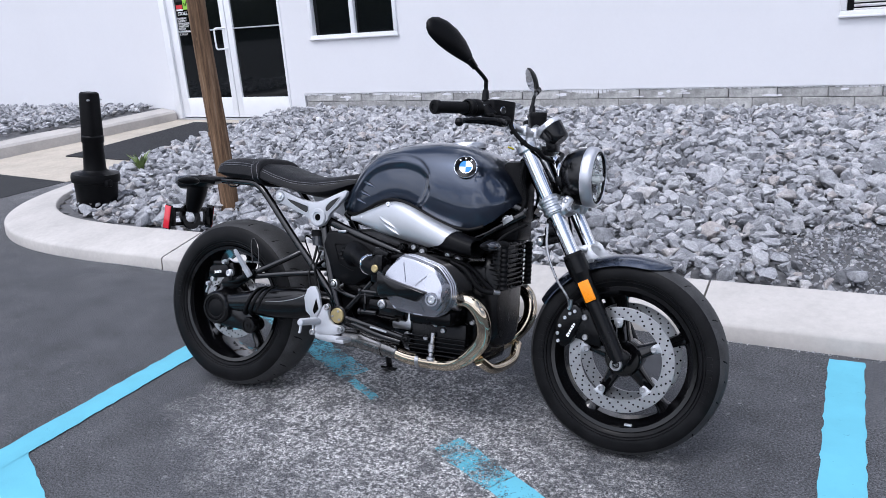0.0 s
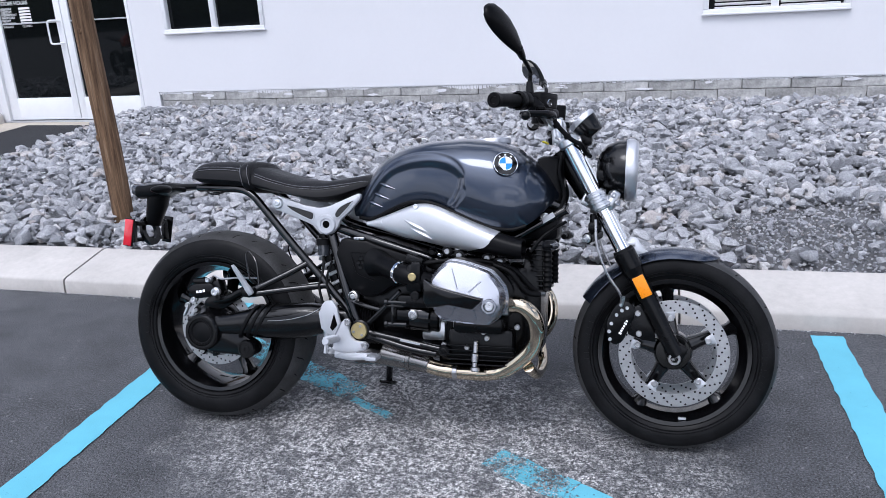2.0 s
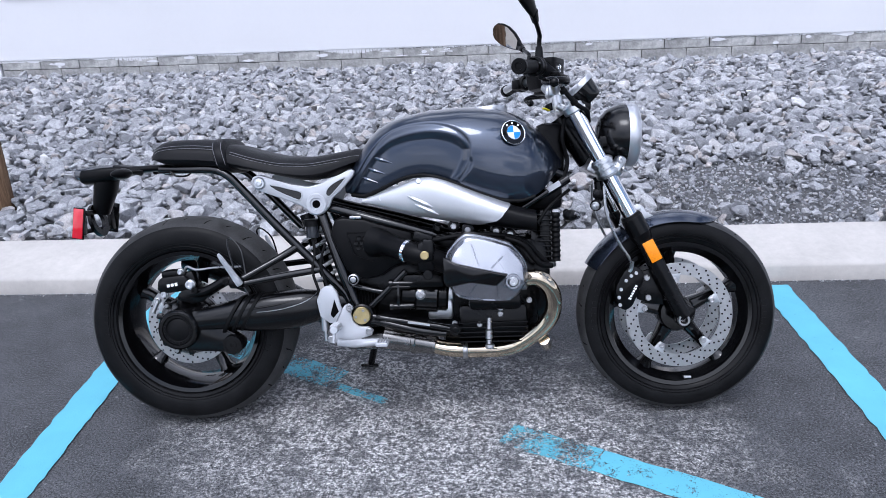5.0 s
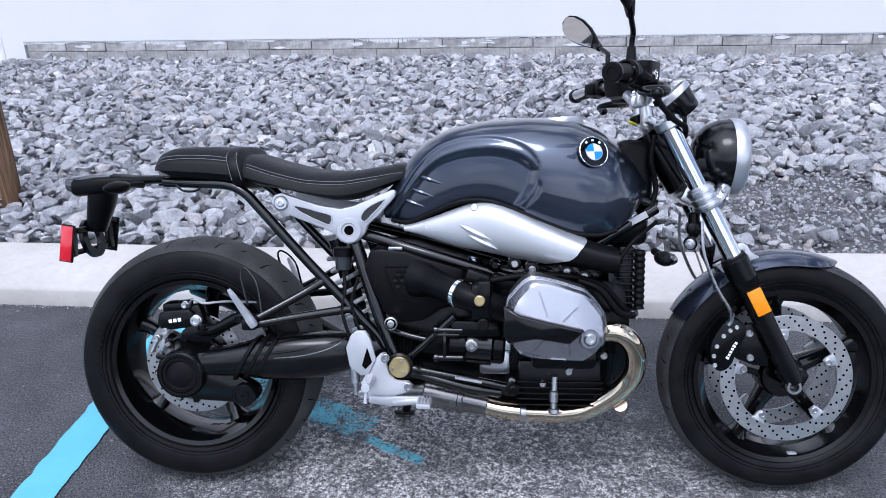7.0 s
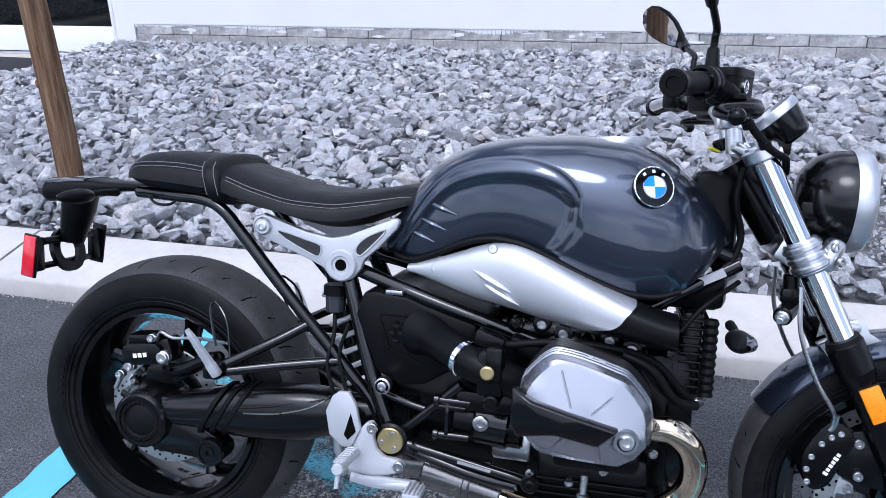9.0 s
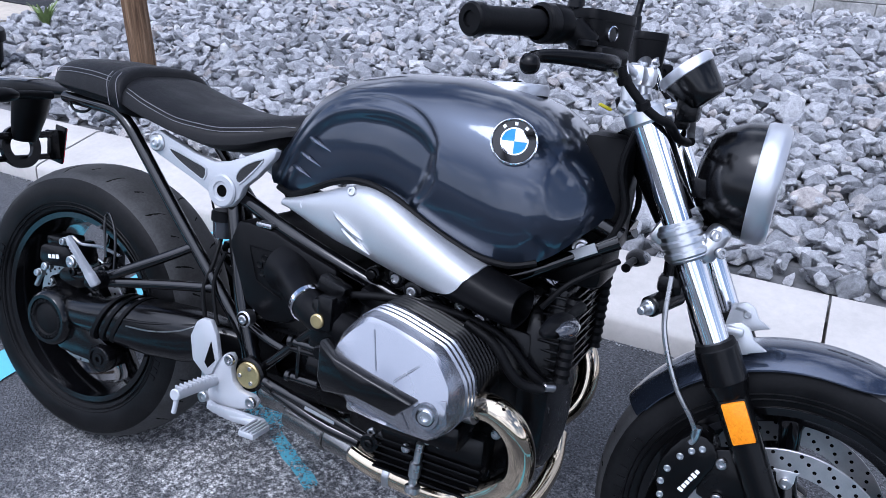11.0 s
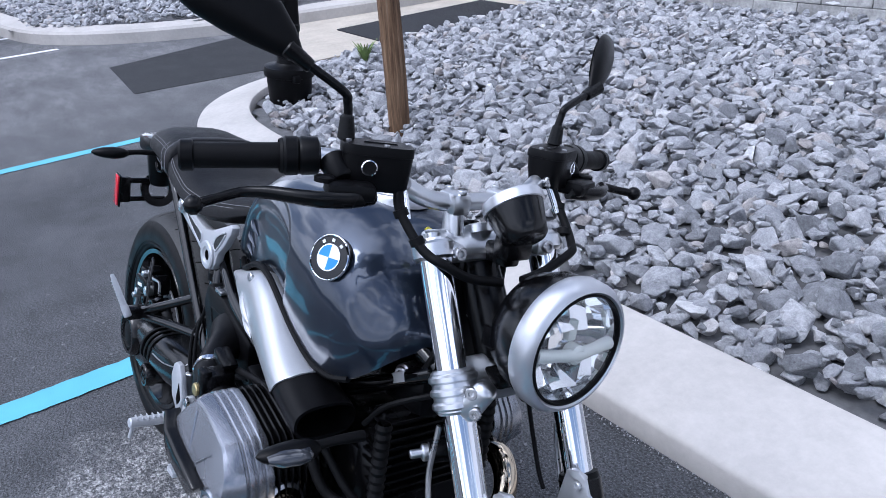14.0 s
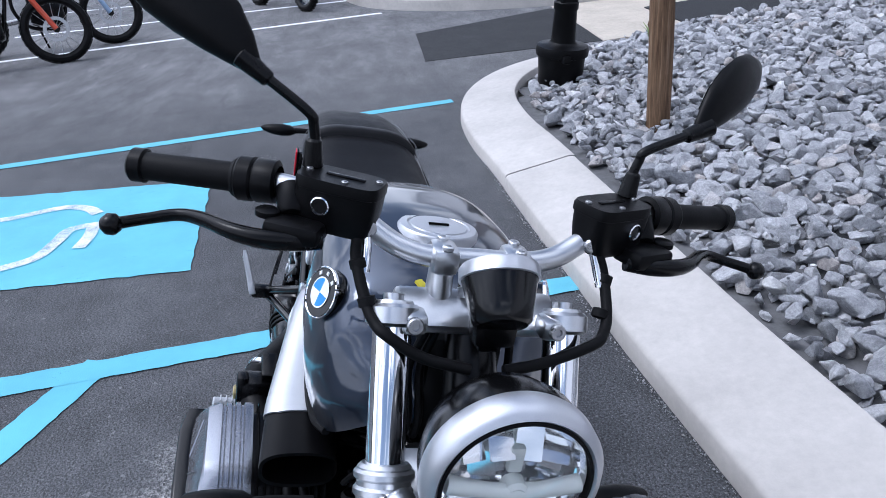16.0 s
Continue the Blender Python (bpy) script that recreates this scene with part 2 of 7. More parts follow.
def rod(a, b, r, r2=None, seg=16, bevel=0.0):
    """A straight round bar from a to b, its ends eased."""
    a, b = Vector(a), Vector(b)
    d = (b - a).normalized()
    r2 = r if r2 is None else r2
    up = d.orthogonal().normalized()
    side = d.cross(up)
    spec = [(0, r - bevel), (bevel, r), ((b - a).length - bevel, r2), ((b - a).length, r2 - bevel)] if bevel else [(0, r), ((b - a).length, r2)]
    rings = [[a + d * h + (up * math.cos(k) + side * math.sin(k)) * q for k in (2 * math.pi * i / seg for i in range(seg))] for h, q in spec]
    return skin(rings)


def lathe(profile, centre, axis, seg=48, closed=False):
    """Turn (along, radius) pairs about an axis through centre; closed: the profile is a loop."""
    d = Vector(axis).normalized()
    up = d.orthogonal().normalized()
    side = d.cross(up)
    c = Vector(centre)
    bm = bmesh.new()
    rows = []
    for h, r in profile:
        if r < 1e-6:
            rows.append([bm.verts.new(c + d * h)])
        else:
            rows.append([bm.verts.new(c + d * h + (up * math.cos(a) + side * math.sin(a)) * r) for a in (2 * math.pi * i / seg for i in range(seg))])
    pairs = list(zip(rows, rows[1:]))
    if closed:
        pairs.append((rows[-1], rows[0]))
    for a, b in pairs:
        for i in range(seg):
            j = (i + 1) % seg
            if len(a) == 1 and len(b) == 1:
                continue
            if len(a) == 1:
                bm.faces.new((a[0], b[j], b[i]))
            elif len(b) == 1:
                bm.faces.new((a[i], a[j], b[0]))
            else:
                bm.faces.new((a[i], a[j], b[j], b[i]))
    return bm


def plate(outline, y0, y1, bevel=0.0, seg=2):
    """A plate with an outline in x, z that reaches from y0 to y1."""
    bm = bmesh.new()
    a = [bm.verts.new((x, y0, z)) for x, z in outline]
    b = [bm.verts.new((x, y1, z)) for x, z in outline]
    n = len(a)
    bm.faces.new(a)
    bm.faces.new(b[::-1])
    for i in range(n):
        bm.faces.new((a[i], b[i], b[(i + 1) % n], a[(i + 1) % n]))
    if bevel:
        bmesh.ops.recalc_face_normals(bm, faces=bm.faces)
        bmesh.ops.bevel(bm, geom=bm.edges[:], offset=bevel, segments=seg, affect="EDGES", profile=0.5)
    return bm


def smooth_loop(outline, n=4):
    """A closed outline rounded through its points."""
    p = [Vector((x, z, 0)) for x, z in outline]
    k, out = len(p), []
    for i in range(k):
        a, b, c, d = p[i - 1], p[i], p[(i + 1) % k], p[(i + 2) % k]
        for s in range(n):
            t = s / n
            q = 0.5 * ((2 * b) + (c - a) * t + (2 * a - 5 * b + 4 * c - d) * t * t + (3 * b - a - 3 * c + d) * t ** 3)
            out.append((q.x, q.y))
    return out


def bolt(c, axis, r=0.007, h=0.005):
    """A socket-head screw."""
    return lathe([(0, r), (h * 0.8, r), (h, r * 0.85), (h, r * 0.5), (h * 0.45, r * 0.45), (h * 0.45, 0)], c, axis, 14)


def helix(a, b, r, turns, thick):
    a, b = Vector(a), Vector(b)
    d = (b - a).normalized()
    up = d.orthogonal().normalized()
    side = d.cross(up)
    n = int(turns * 14)
    return tube([a + (b - a) * (i / n) + (up * math.cos(2 * math.pi * turns * i / n) + side * math.sin(2 * math.pi * turns * i / n)) * r for i in range(n + 1)], thick, 6, 1)


def sheet(pts, z=None):
    bm = bmesh.new()
    bm.faces.new([bm.verts.new((p[0], p[1], p[2] if len(p) > 2 else z)) for p in pts])
    return bm


def slab(pts, z0, z1, bevel=0.0):
    """A flat piece with an outline in x, y between two heights."""
    bm = bmesh.new()
    a = [bm.verts.new((x, y, z0)) for x, y in pts]
    b = [bm.verts.new((x, y, z1)) for x, y in pts]
    n = len(a)
    bm.faces.new(a[::-1])
    bm.faces.new(b)
    for i in range(n):
        bm.faces.new((a[i], a[(i + 1) % n], b[(i + 1) % n], b[i]))
    if bevel:
        bmesh.ops.bevel(bm, geom=bm.edges[:], offset=bevel, segments=2, affect="EDGES", profile=0.5)
    return bm


# ---- the site: lot, kerb, gravel bed, building ----
SITE = pose(0, 3.10, 0, 0, 0, 1.9)      # u along the kerb, v towards the building
WALL_V = 4.88


def asphalt_material():
    m = shader("asphalt", (0.05, 0.05, 0.052), 0.85, 0.0, 0.35)
    v = coords(m)
    big, mid = noise_of(m, v, 0.55, 5.0, 0.6), noise_of(m, v, 5.0, 6.0, 0.65)
    grit = node(m, "ShaderNodeTexVoronoi", Scale=210.0)
    wire(m, v, grit.inputs["Vector"])
    fine = noise_of(m, v, 140.0, 3.0, 0.7)
    base = ramp(m, big, [(0.3, (0.045, 0.047, 0.052)), (0.55, (0.067, 0.069, 0.075)), (0.75, (0.100, 0.102, 0.108))])
    base = mixed(m, 0.55, base, ramp(m, mid, [(0.3, (0.25, 0.25, 0.25)), (0.72, (0.78, 0.78, 0.78))]), "OVERLAY")
    # worn patch where the sealer has been ground off, pale stone showing through
    geo = m.node_tree.nodes.new("ShaderNodeNewGeometry")
    gap = node(m, "ShaderNodeVectorMath")
    gap.operation = "SUBTRACT"
    gap.inputs[1].default_value = (-1.24, 1.96, 0.0)
    wire(m, geo.outputs["Position"], gap.inputs[0])
    turn = node(m, "ShaderNodeVectorRotate")
    turn.rotation_type = "Z_AXIS"
    turn.inputs["Angle"].default_value = radians(17)
    wire(m, gap.outputs[0], turn.inputs["Vector"])
    sc = node(m, "ShaderNodeVectorMath")
    sc.operation = "MULTIPLY"
    sc.inputs[1].default_value = (0.96, 1.55, 0.0)
    wire(m, turn.outputs[0], sc.inputs[0])
    ln = node(m, "ShaderNodeVectorMath")
    ln.operation = "LENGTH"
    wire(m, sc.outputs[0], ln.inputs[0])
    edge = noise_of(m, v, 3.2, 6.0, 0.7)
    s = m.node_tree.nodes.new("ShaderNodeMath")
    s.operation = "MULTIPLY_ADD"
    s.inputs[1].default_value, s.inputs[2].default_value = 1.2, -0.6
    wire(m, edge, s.inputs[0])
    add = m.node_tree.nodes.new("ShaderNodeMath")
    wire(m, ln.outputs["Value"], add.inputs[0])
    wire(m, s.outputs[0], add.inputs[1])
    mask = ramp(m, add.outputs[0], [(0.50, (1, 1, 1)), (1.16, (0, 0, 0))])
    speck = ramp(m, noise_of(m, v, 62.0, 5.0, 0.8), [(0.455, (0.06, 0.06, 0.06)), (0.56, (1, 1, 1))])
    blotch = mixed(m, 1.0, ramp(m, noise_of(m, v, 11.0, 6.0, 0.8), [(0.40, (0.16, 0.16, 0.16)), (0.53, (1, 1, 1))]), ramp(m, noise_of(m, v, 2.6, 4.0, 0.7), [(0.34, (0.6, 0.6, 0.6)), (0.56, (1, 1, 1))]), "MULTIPLY")
    worn_mask = mixed(m, 1.0, mixed(m, 1.0, mask, speck, "MULTIPLY"), blotch, "MULTIPLY")
    base = mixed(m, worn_mask, base, (0.62, 0.61, 0.60))
    # lane beyond the stalls: pale worn streaks, with low-angle sky sheen painted in
    far = node(m, "ShaderNodeSeparateXYZ")
    wire(m, geo.outputs["Position"], far.inputs[0])
    streak = node(m, "ShaderNodeMath")
    streak.operation = "MULTIPLY_ADD"
    streak.inputs[1].default_value, streak.inputs[2].default_value = 5.0, -2.5
    wire(m, noise_of(m, coords(m, "Object", (0.5, 1.6, 1)), 0.7, 6.0, 0.65), streak.inputs[0])
    lane = node(m, "ShaderNodeMath")
    wire(m, far.outputs["X"], lane.inputs[0])
    wire(m, streak.outputs[0], lane.inputs[1])
    span = node(m, "ShaderNodeMapRange")
    span.inputs["From Min"].default_value, span.inputs["From Max"].default_value = -4.6, -7.2
    wire(m, lane.outputs[0], span.inputs["Value"])
    lane_tone = ramp(m, noise_of(m, coords(m, "Object", (0.6, 1.5, 1)), 2.2, 8.0, 0.75), [(0.34, (0.082, 0.083, 0.088)), (0.50, (0.125, 0.125, 0.13)), (0.66, (0.20, 0.20, 0.205))])
    base = mixed(m, span.outputs["Result"], base, lane_tone)
    base = mixed(m, 0.75, base, ramp(m, fine, [(0.36, (0.06, 0.06, 0.06)), (0.64, (0.94, 0.94, 0.94))]), "OVERLAY")
    # dark sealer pores and bare pale grains
    pores = ramp(m, noise_of(m, v, 230.0, 2.0, 0.5), [(0.34, (0.35, 0.35, 0.35)), (0.44, (1, 1, 1))])
    base = mixed(m, 1.0, base, pores, "MULTIPLY")
    grains = ramp(m, noise_of(m, v, 190.0, 1.0, 0.5), [(0.63, (0, 0, 0)), (0.69, (0.9, 0.9, 0.9))])
    base = mixed(m, grains, base, (0.17, 0.17, 0.175))
    # scattered pale chips
    chips = ramp(m, noise_of(m, v, 38.0, 2.0, 0.5), [(0.675, (0, 0, 0)), (0.73, (0.7, 0.7, 0.7))])
    base = mixed(m, chips, base, (0.20, 0.20, 0.21))
    wire(m, base, bsdf(m).inputs["Base Color"])
    h = mixed(m, 0.5, fine, grit.outputs["Distance"])
    bump(m, h, 0.8, 0.007)
    return m


def paint_material(name, color, wear=0.42, soft=0.06, grain=14.0, speck=0.35):
    """Road paint on asphalt; wear: how much of it is gone."""
    m = shader(name, color, 0.7, 0.0, 0.3)
    v = coords(m)
    big, grit = noise_of(m, v, grain, 6.0, 0.72), noise_of(m, v, 160.0, 3.0, 0.7)
    both = mixed(m, speck, big, grit)
    tone = ramp(m, noise_of(m, v, 4.0, 4.0), [(0.3, tuple(c * 0.9 for c in color)), (0.7, tuple(min(1, c * 1.08) for c in color))])
    wire(m, tone, bsdf(m).inputs["Base Color"])
    holes = ramp(m, both, [(wear - soft, (0, 0, 0)), (wear + soft, (1, 1, 1))])
    wire(m, holes, bsdf(m).inputs["Alpha"])
    bump(m, grit, 0.3, 0.003)
    return m


def concrete_material(name, color, stain=0.25, scale=2.5, grain=0.25):
    m = shader(name, color, 0.8, 0.0, 0.3)
    v = coords(m)
    big, mid, fine = noise_of(m, v, scale, 6.0, 0.65), noise_of(m, v, 30.0, 5.0, 0.7), noise_of(m, v, 260.0, 3.0)
    c = ramp(m, big, [(0.28, tuple(a * (1 - stain) for a in color)), (0.7, tuple(min(1, a * (1 + stain * 0.35)) for a in color))])
    c = mixed(m, grain, c, ramp(m, mid, [(0.3, (0.3, 0.3, 0.3)), (0.7, (0.7, 0.7, 0.7))]), "OVERLAY")
    wire(m, c, bsdf(m).inputs["Base Color"])
    bump(m, mixed(m, 0.5, mid, fine), 0.25, 0.004)
    return m


def stone_material():
    m = shader("crushed_stone", (0.3, 0.3, 0.32), 0.8, 0.0, 0.3)
    geo = m.node_tree.nodes.new("ShaderNodeNewGeometry")
    info = m.node_tree.nodes.new("ShaderNodeObjectInfo")
    rnd = node(m, "ShaderNodeMath")
    rnd.operation = "ADD"
    wire(m, geo.outputs["Random Per Island"], rnd.inputs[0])
    wire(m, info.outputs["Random"], rnd.inputs[1])
    fr = node(m, "ShaderNodeMath")
    fr.operation = "FRACT"
    wire(m, rnd.outputs[0], fr.inputs[0])
    c = ramp(m, fr.outputs[0], [(0.0, (0.20, 0.205, 0.215)), (0.25, (0.32, 0.325, 0.34)), (0.6, (0.415, 0.42, 0.435)), (0.88, (0.51, 0.51, 0.52)), (0.96, (0.42, 0.385, 0.365)), (1.0, (0.65, 0.65, 0.65))])
    v = geo.outputs["Position"]
    big, fine = noise_of(m, v, 26.0, 6.0, 0.75), noise_of(m, v, 120.0, 5.0, 0.75)
    c = mixed(m, 0.65, c, ramp(m, big, [(0.3, (0.22, 0.22, 0.24)), (0.7, (0.78, 0.78, 0.78))]), "OVERLAY")
    c = mixed(m, 0.45, c, ramp(m, fine, [(0.3, (0.2, 0.2, 0.2)), (0.7, (0.8, 0.8, 0.8))]), "OVERLAY")
    c = mixed(m, ramp(m, noise_of(m, v, 9.0, 6.0, 0.8), [(0.6, (0, 0, 0)), (0.75, (0.5, 0.5, 0.5))]), c, (0.50, 0.50, 0.50))
    wire(m, c, bsdf(m).inputs["Base Color"])
    bump(m, mixed(m, 0.5, big, fine), 1.0, 0.022)
    return m


ASPHALT = asphalt_material()
CYAN = paint_material("cyan_road_paint", (0.115, 0.40, 0.505), 0.33)
CYAN_OLD = paint_material("worn_cyan_road_paint", (0.115, 0.40, 0.50), 0.505, 0.028, 11.0, 0.48)
CYAN_CHIPPED = paint_material("chipped_cyan_road_paint", (0.115, 0.40, 0.505), 0.425, 0.03, 12.0, 0.42)
SYMBOL = paint_material("worn_white_road_paint", (0.66, 0.67, 0.69), 0.46, 0.14, 5.0)
ROADWHITE = paint_material("white_road_paint", (0.72, 0.73, 0.75), 0.34)
PATCH = worn("new_asphalt", (0.023, 0.024, 0.026), 0.85, 0.0, 0.25, 3.0, 140.0, 0.5, 0.3, dist=0.006)
KERB = concrete_material("kerb_concrete", (0.46, 0.435, 0.41), 0.18, 2.4, 0.16)
WALK = concrete_material("walk_concrete", (0.46, 0.41, 0.345), 0.2)
BLOCK = concrete_material("block_concrete", (0.42, 0.415, 0.405), 0.6, 9.0, 0.5)
MORTAR = concrete_material("mortar", (0.60, 0.59, 0.59), 0.2, 8.0)
STUCCO = concrete_material("white_painted_wall", (0.68, 0.68, 0.70), 0.03, 0.7, 0.04)
SOIL = concrete_material("stone_dust", (0.13, 0.13, 0.135), 0.5, 12.0)
STONE = stone_material()
FRAME = worn("white_aluminium", (0.74, 0.75, 0.77), 0.45, 0.0, 0.04, 4.0, 300.0, 0.05)
MAT = worn("door_mat", (0.028, 0.029, 0.032), 0.95, 0.0, 0.3, 6.0, 240.0, 0.8, 0.2, dist=0.004)
info = node(BLOCK, "ShaderNodeObjectInfo")
old = bsdf(BLOCK).inputs["Base Color"].links[0].from_socket
wire(BLOCK, mixed(BLOCK, 0.5, old, ramp(BLOCK, info.outputs["Random"], [(0.0, (0.36, 0.36, 0.36)), (1.0, (0.66, 0.66, 0.66))]), "OVERLAY"), bsdf(BLOCK).inputs["Base Color"])


def timber_material():
    m = shader("weathered_timber", (0.2, 0.13, 0.08), 0.8, 0.0, 0.25)
    v = coords(m, "Object", (1, 1, 0.055))
    a, b = noise_of(m, v, 34.0, 7.0, 0.7), noise_of(m, v, 110.0, 4.0, 0.6)
    c = ramp(m, a, [(0.30, (0.030, 0.018, 0.012)), (0.45, (0.105, 0.060, 0.033)), (0.58, (0.18, 0.112, 0.066)), (0.75, (0.27, 0.20, 0.14))])
    c = mixed(m, 0.4, c, ramp(m, b, [(0.35, (0.2, 0.2, 0.2)), (0.65, (0.75, 0.75, 0.75))]), "OVERLAY")
    wire(m, c, bsdf(m).inputs["Base Color"])
    bump(m, mixed(m, 0.5, a, b), 0.6, 0.008)
    return m


TIMBER = timber_material()


def site_part(name, bm, mat, label, category, kind="", angle=38.0, group=""):
    ob = part(name, bm, mat, None, label, angle)
    ob.matrix_basis = SITE
    return tagged(ob, label, category, group, kind)


# ground sheet, to the horizon
bm = bmesh.new()
bmesh.ops.create_grid(bm, x_segments=8, y_segments=8, size=600)
tagged(part("ground", bm, ASPHALT), "dark grey worn asphalt of a parking lot", "asphalt", kind="structure")

# new asphalt patch before the walk, with a cut edge
site_part("asphalt_patch", slab([(-8.34, 0.13), (-6.88, 0.02), (-6.92, 0.85), (-6.94, 1.64), (-8.80, 1.84), (-9.10, 1.80)], -0.02, 0.004),
          PATCH, "darker newer asphalt patch before the walkway", "asphalt patch", "structure")


def ragged(corners, amount, step=0.05):
    """A polygon with hand-painted, uneven edges."""
    rng = random.Random(31)
    out = []
    for a, b in zip(corners, corners[1:] + corners[:1]):
        a, b = Vector(a), Vector(b)
        n = int((b - a).length / step)
        side = Vector((b.y - a.y, a.x - b.x)).normalized()
        for k in range(n):
            p = a + (b - a) * (k / n) + side * rng.uniform(-amount, amount)
            out.append((p.x, p.y))
    return out


def stripe(name, a, b, width, mat, label, z=0.004):
    a, b = Vector((*a, 0)), Vector((*b, 0))
    n = (b - a).normalized().cross(Vector((0, 0, 1))) * width / 2
    bm = sheet(ragged([(p.x, p.y) for p in (a + n, b + n, b - n, a - n)], 0.0035, 0.03), z)
    return tagged(part(name, bm, mat), label, "road marking", "painted parking lines", "structure")


stripe("parking_line", (0.0, 3.09), (0.44, -2.4), 0.122, CYAN, "cyan painted stall line on the asphalt")
stripe("parking_line", (-2.565, 2.97), (-2.03, -2.4), 0.118, CYAN, "cyan painted stall line on the asphalt", 0.005)
stripe("hatch_line", (-2.45, 1.300), (0.16, 0.195), 0.125, CYAN, "cyan painted hatch line on the asphalt")
stripe("hatch_line", (-2.52, 2.668), (-1.65, 2.264), 0.12, CYAN_OLD, "worn-off cyan hatch line on the asphalt")
stripe("hatch_line", (-1.65, 2.223), (-1.46, 2.132), 0.036, CYAN_OLD, "last thin flakes of a worn-off cyan hatch line")
stripe("hatch_line", (-1.06, 1.978), (-0.80, 1.860), 0.112, CYAN_OLD, "worn-off cyan hatch line on the asphalt")
stripe("hatch_line", (-0.80, 1.860), (-0.02, 1.505), 0.106, CYAN_CHIPPED, "chipped cyan hatch line on the asphalt")
stripe("hatch_line", (-2.15, 0.10), (0.30, -1.05), 0.125, CYAN, "cyan painted hatch line on the asphalt")
stripe("parking_line", (-5.42, 2.92), (-4.52, -3.15), 0.098, CYAN, "cyan painted stall line on the asphalt")
stripe("parking_line", (-10.12, 2.70), (-9.07, -2.20), 0.107, ROADWHITE, "white painted stall line on the asphalt")
stripe("parking_line", (-11.80, 3.10), (-11.16, -2.07), 0.107, ROADWHITE, "white painted stall line on the asphalt")
stripe("parking_line", (-13.75, 2.98), (-13.65, -2.13), 0.107, ROADWHITE, "white painted stall line on the asphalt")

# blue pad with the white access symbol
pad = tagged(part("painted_pad", sheet(ragged([(-4.26, 1.42), (-4.40, 0.01), (-3.17, -0.03), (-3.10, 1.485)], 0.006), 0.0045), CYAN), "cyan painted square with a white access symbol on the asphalt", "road marking", "", "structure")


def flat_ribbon(pts, width, z):
    path = spline([(x, y, 0) for x, y in pts], 6)
    bm = bmesh.new()
    rows = []
    for i, p in enumerate(path):
        d = (path[min(i + 1, len(path) - 1)] - path[max(i - 1, 0)]).normalized()
        n = Vector((-d.y, d.x, 0)) * width / 2
        rows.append((bm.verts.new((p.x + n.x, p.y + n.y, z)), bm.verts.new((p.x - n.x, p.y - n.y, z))))
    for a, b in zip(rows, rows[1:]):
        bm.faces.new((a[0], a[1], b[1], b[0]))
    return bm


part("symbol_arm", flat_ribbon([(-3.99, 0.39), (-4.00, 0.47), (-4.04, 0.57), (-4.07, 0.71), (-4.01, 0.83), (-3.92, 0.90)], 0.062, 0.0085), SYMBOL, pad, "white painted arm stroke")
part("symbol_body", flat_ribbon([(-3.29, 0.46), (-3.35, 0.63), (-3.43, 0.76), (-3.60, 0.80), (-3.74, 0.83), (-3.76, 1.01), (-3.73, 1.20), (-3.71, 1.37)], 0.066, 0.0095), SYMBOL, pad, "white painted body stroke")
part("symbol_leg", flat_ribbon([(-3.73, 0.93), (-3.62, 0.94), (-3.48, 0.93)], 0.062, 0.0105), SYMBOL, pad, "white painted leg stroke")


# ---- kerb: a low concrete lip with a long sloped top ----
KERB_LINE = [(-4.22, -0.080), (-4.56, -0.072), (-4.94, -0.032), (-5.33, 0.075), (-5.71, 0.270), (-6.02, 0.545), (-6.26, 0.91), (-6.45, 1.40), (-6.58, 2.0), (-6.73, 2.6), (-6.83, 3.5), (-6.9, 4.86)]


def kerb_mesh(line, widths, lifts):
    rings = []
    for i, p in enumerate(line):
        a, b = Vector(line[max(i - 1, 0)]), Vector(line[min(i + 1, len(line) - 1)])
        d = (b - a).normalized()
        n = Vector((d.y, -d.x))
        w, up = widths[i], lifts[i]
        prof = [(0.0, -0.06), (0.0, 0.006), (0.005, 0.060), (0.010, 0.070), (0.022, 0.077), (w * 0.6, 0.112), (w - 0.03, 0.133), (w - 0.008, 0.129), (w, 0.118), (w, -0.06)]
        rings.append([(p[0] + n.x * o, p[1] + n.y * o, z + up if z > 0.01 else z) for o, z in prof])
    return skin(rings)


def kerb_bow(x):
    return float(np.interp(x, [-3.6, -2.0, -1.0, 0.0, 0.6, 9.0], [-0.060, -0.045, 0.010, 0.040, 0.052, 0.06]))


kerb = tagged(new("kerb"), "pale concrete kerb with a sloped top", "kerb", "", "structure")
kerb.matrix_basis = SITE
cuts = [9.0, 5.70, 2.60, -0.553, -3.60]
for a, b in zip(cuts, cuts[1:]):
    k = 12
    xs = [a - 0.005 + (b + 0.005 - a + 0.005) * i / k for i in range(k + 1)]
    part("kerb_stone", kerb_mesh([(x, 0.004 * math.sin(x * 2.3) + kerb_bow(x)) for x in xs], [0.36] * (k + 1), [0.002 * math.sin(x * 1.7) for x in xs]), KERB, kerb)
curve = [(-3.61, -0.060), (-3.95, -0.066)] + [(p.x, p.y) for p in spline([(x, y, 0) for x, y in KERB_LINE], 5)]
part("kerb_stone", kerb_mesh(curve, [float(np.interp(y, [0, 0.3, 1.0, 2.0, 5], [0.365, 0.385, 0.39, 0.24, 0.19])) for x, y in curve],
                             [float(np.interp(y, [0, 1.6, 4.9], [0, 0.0, 0.11])) for x, y in curve]), KERB, kerb)
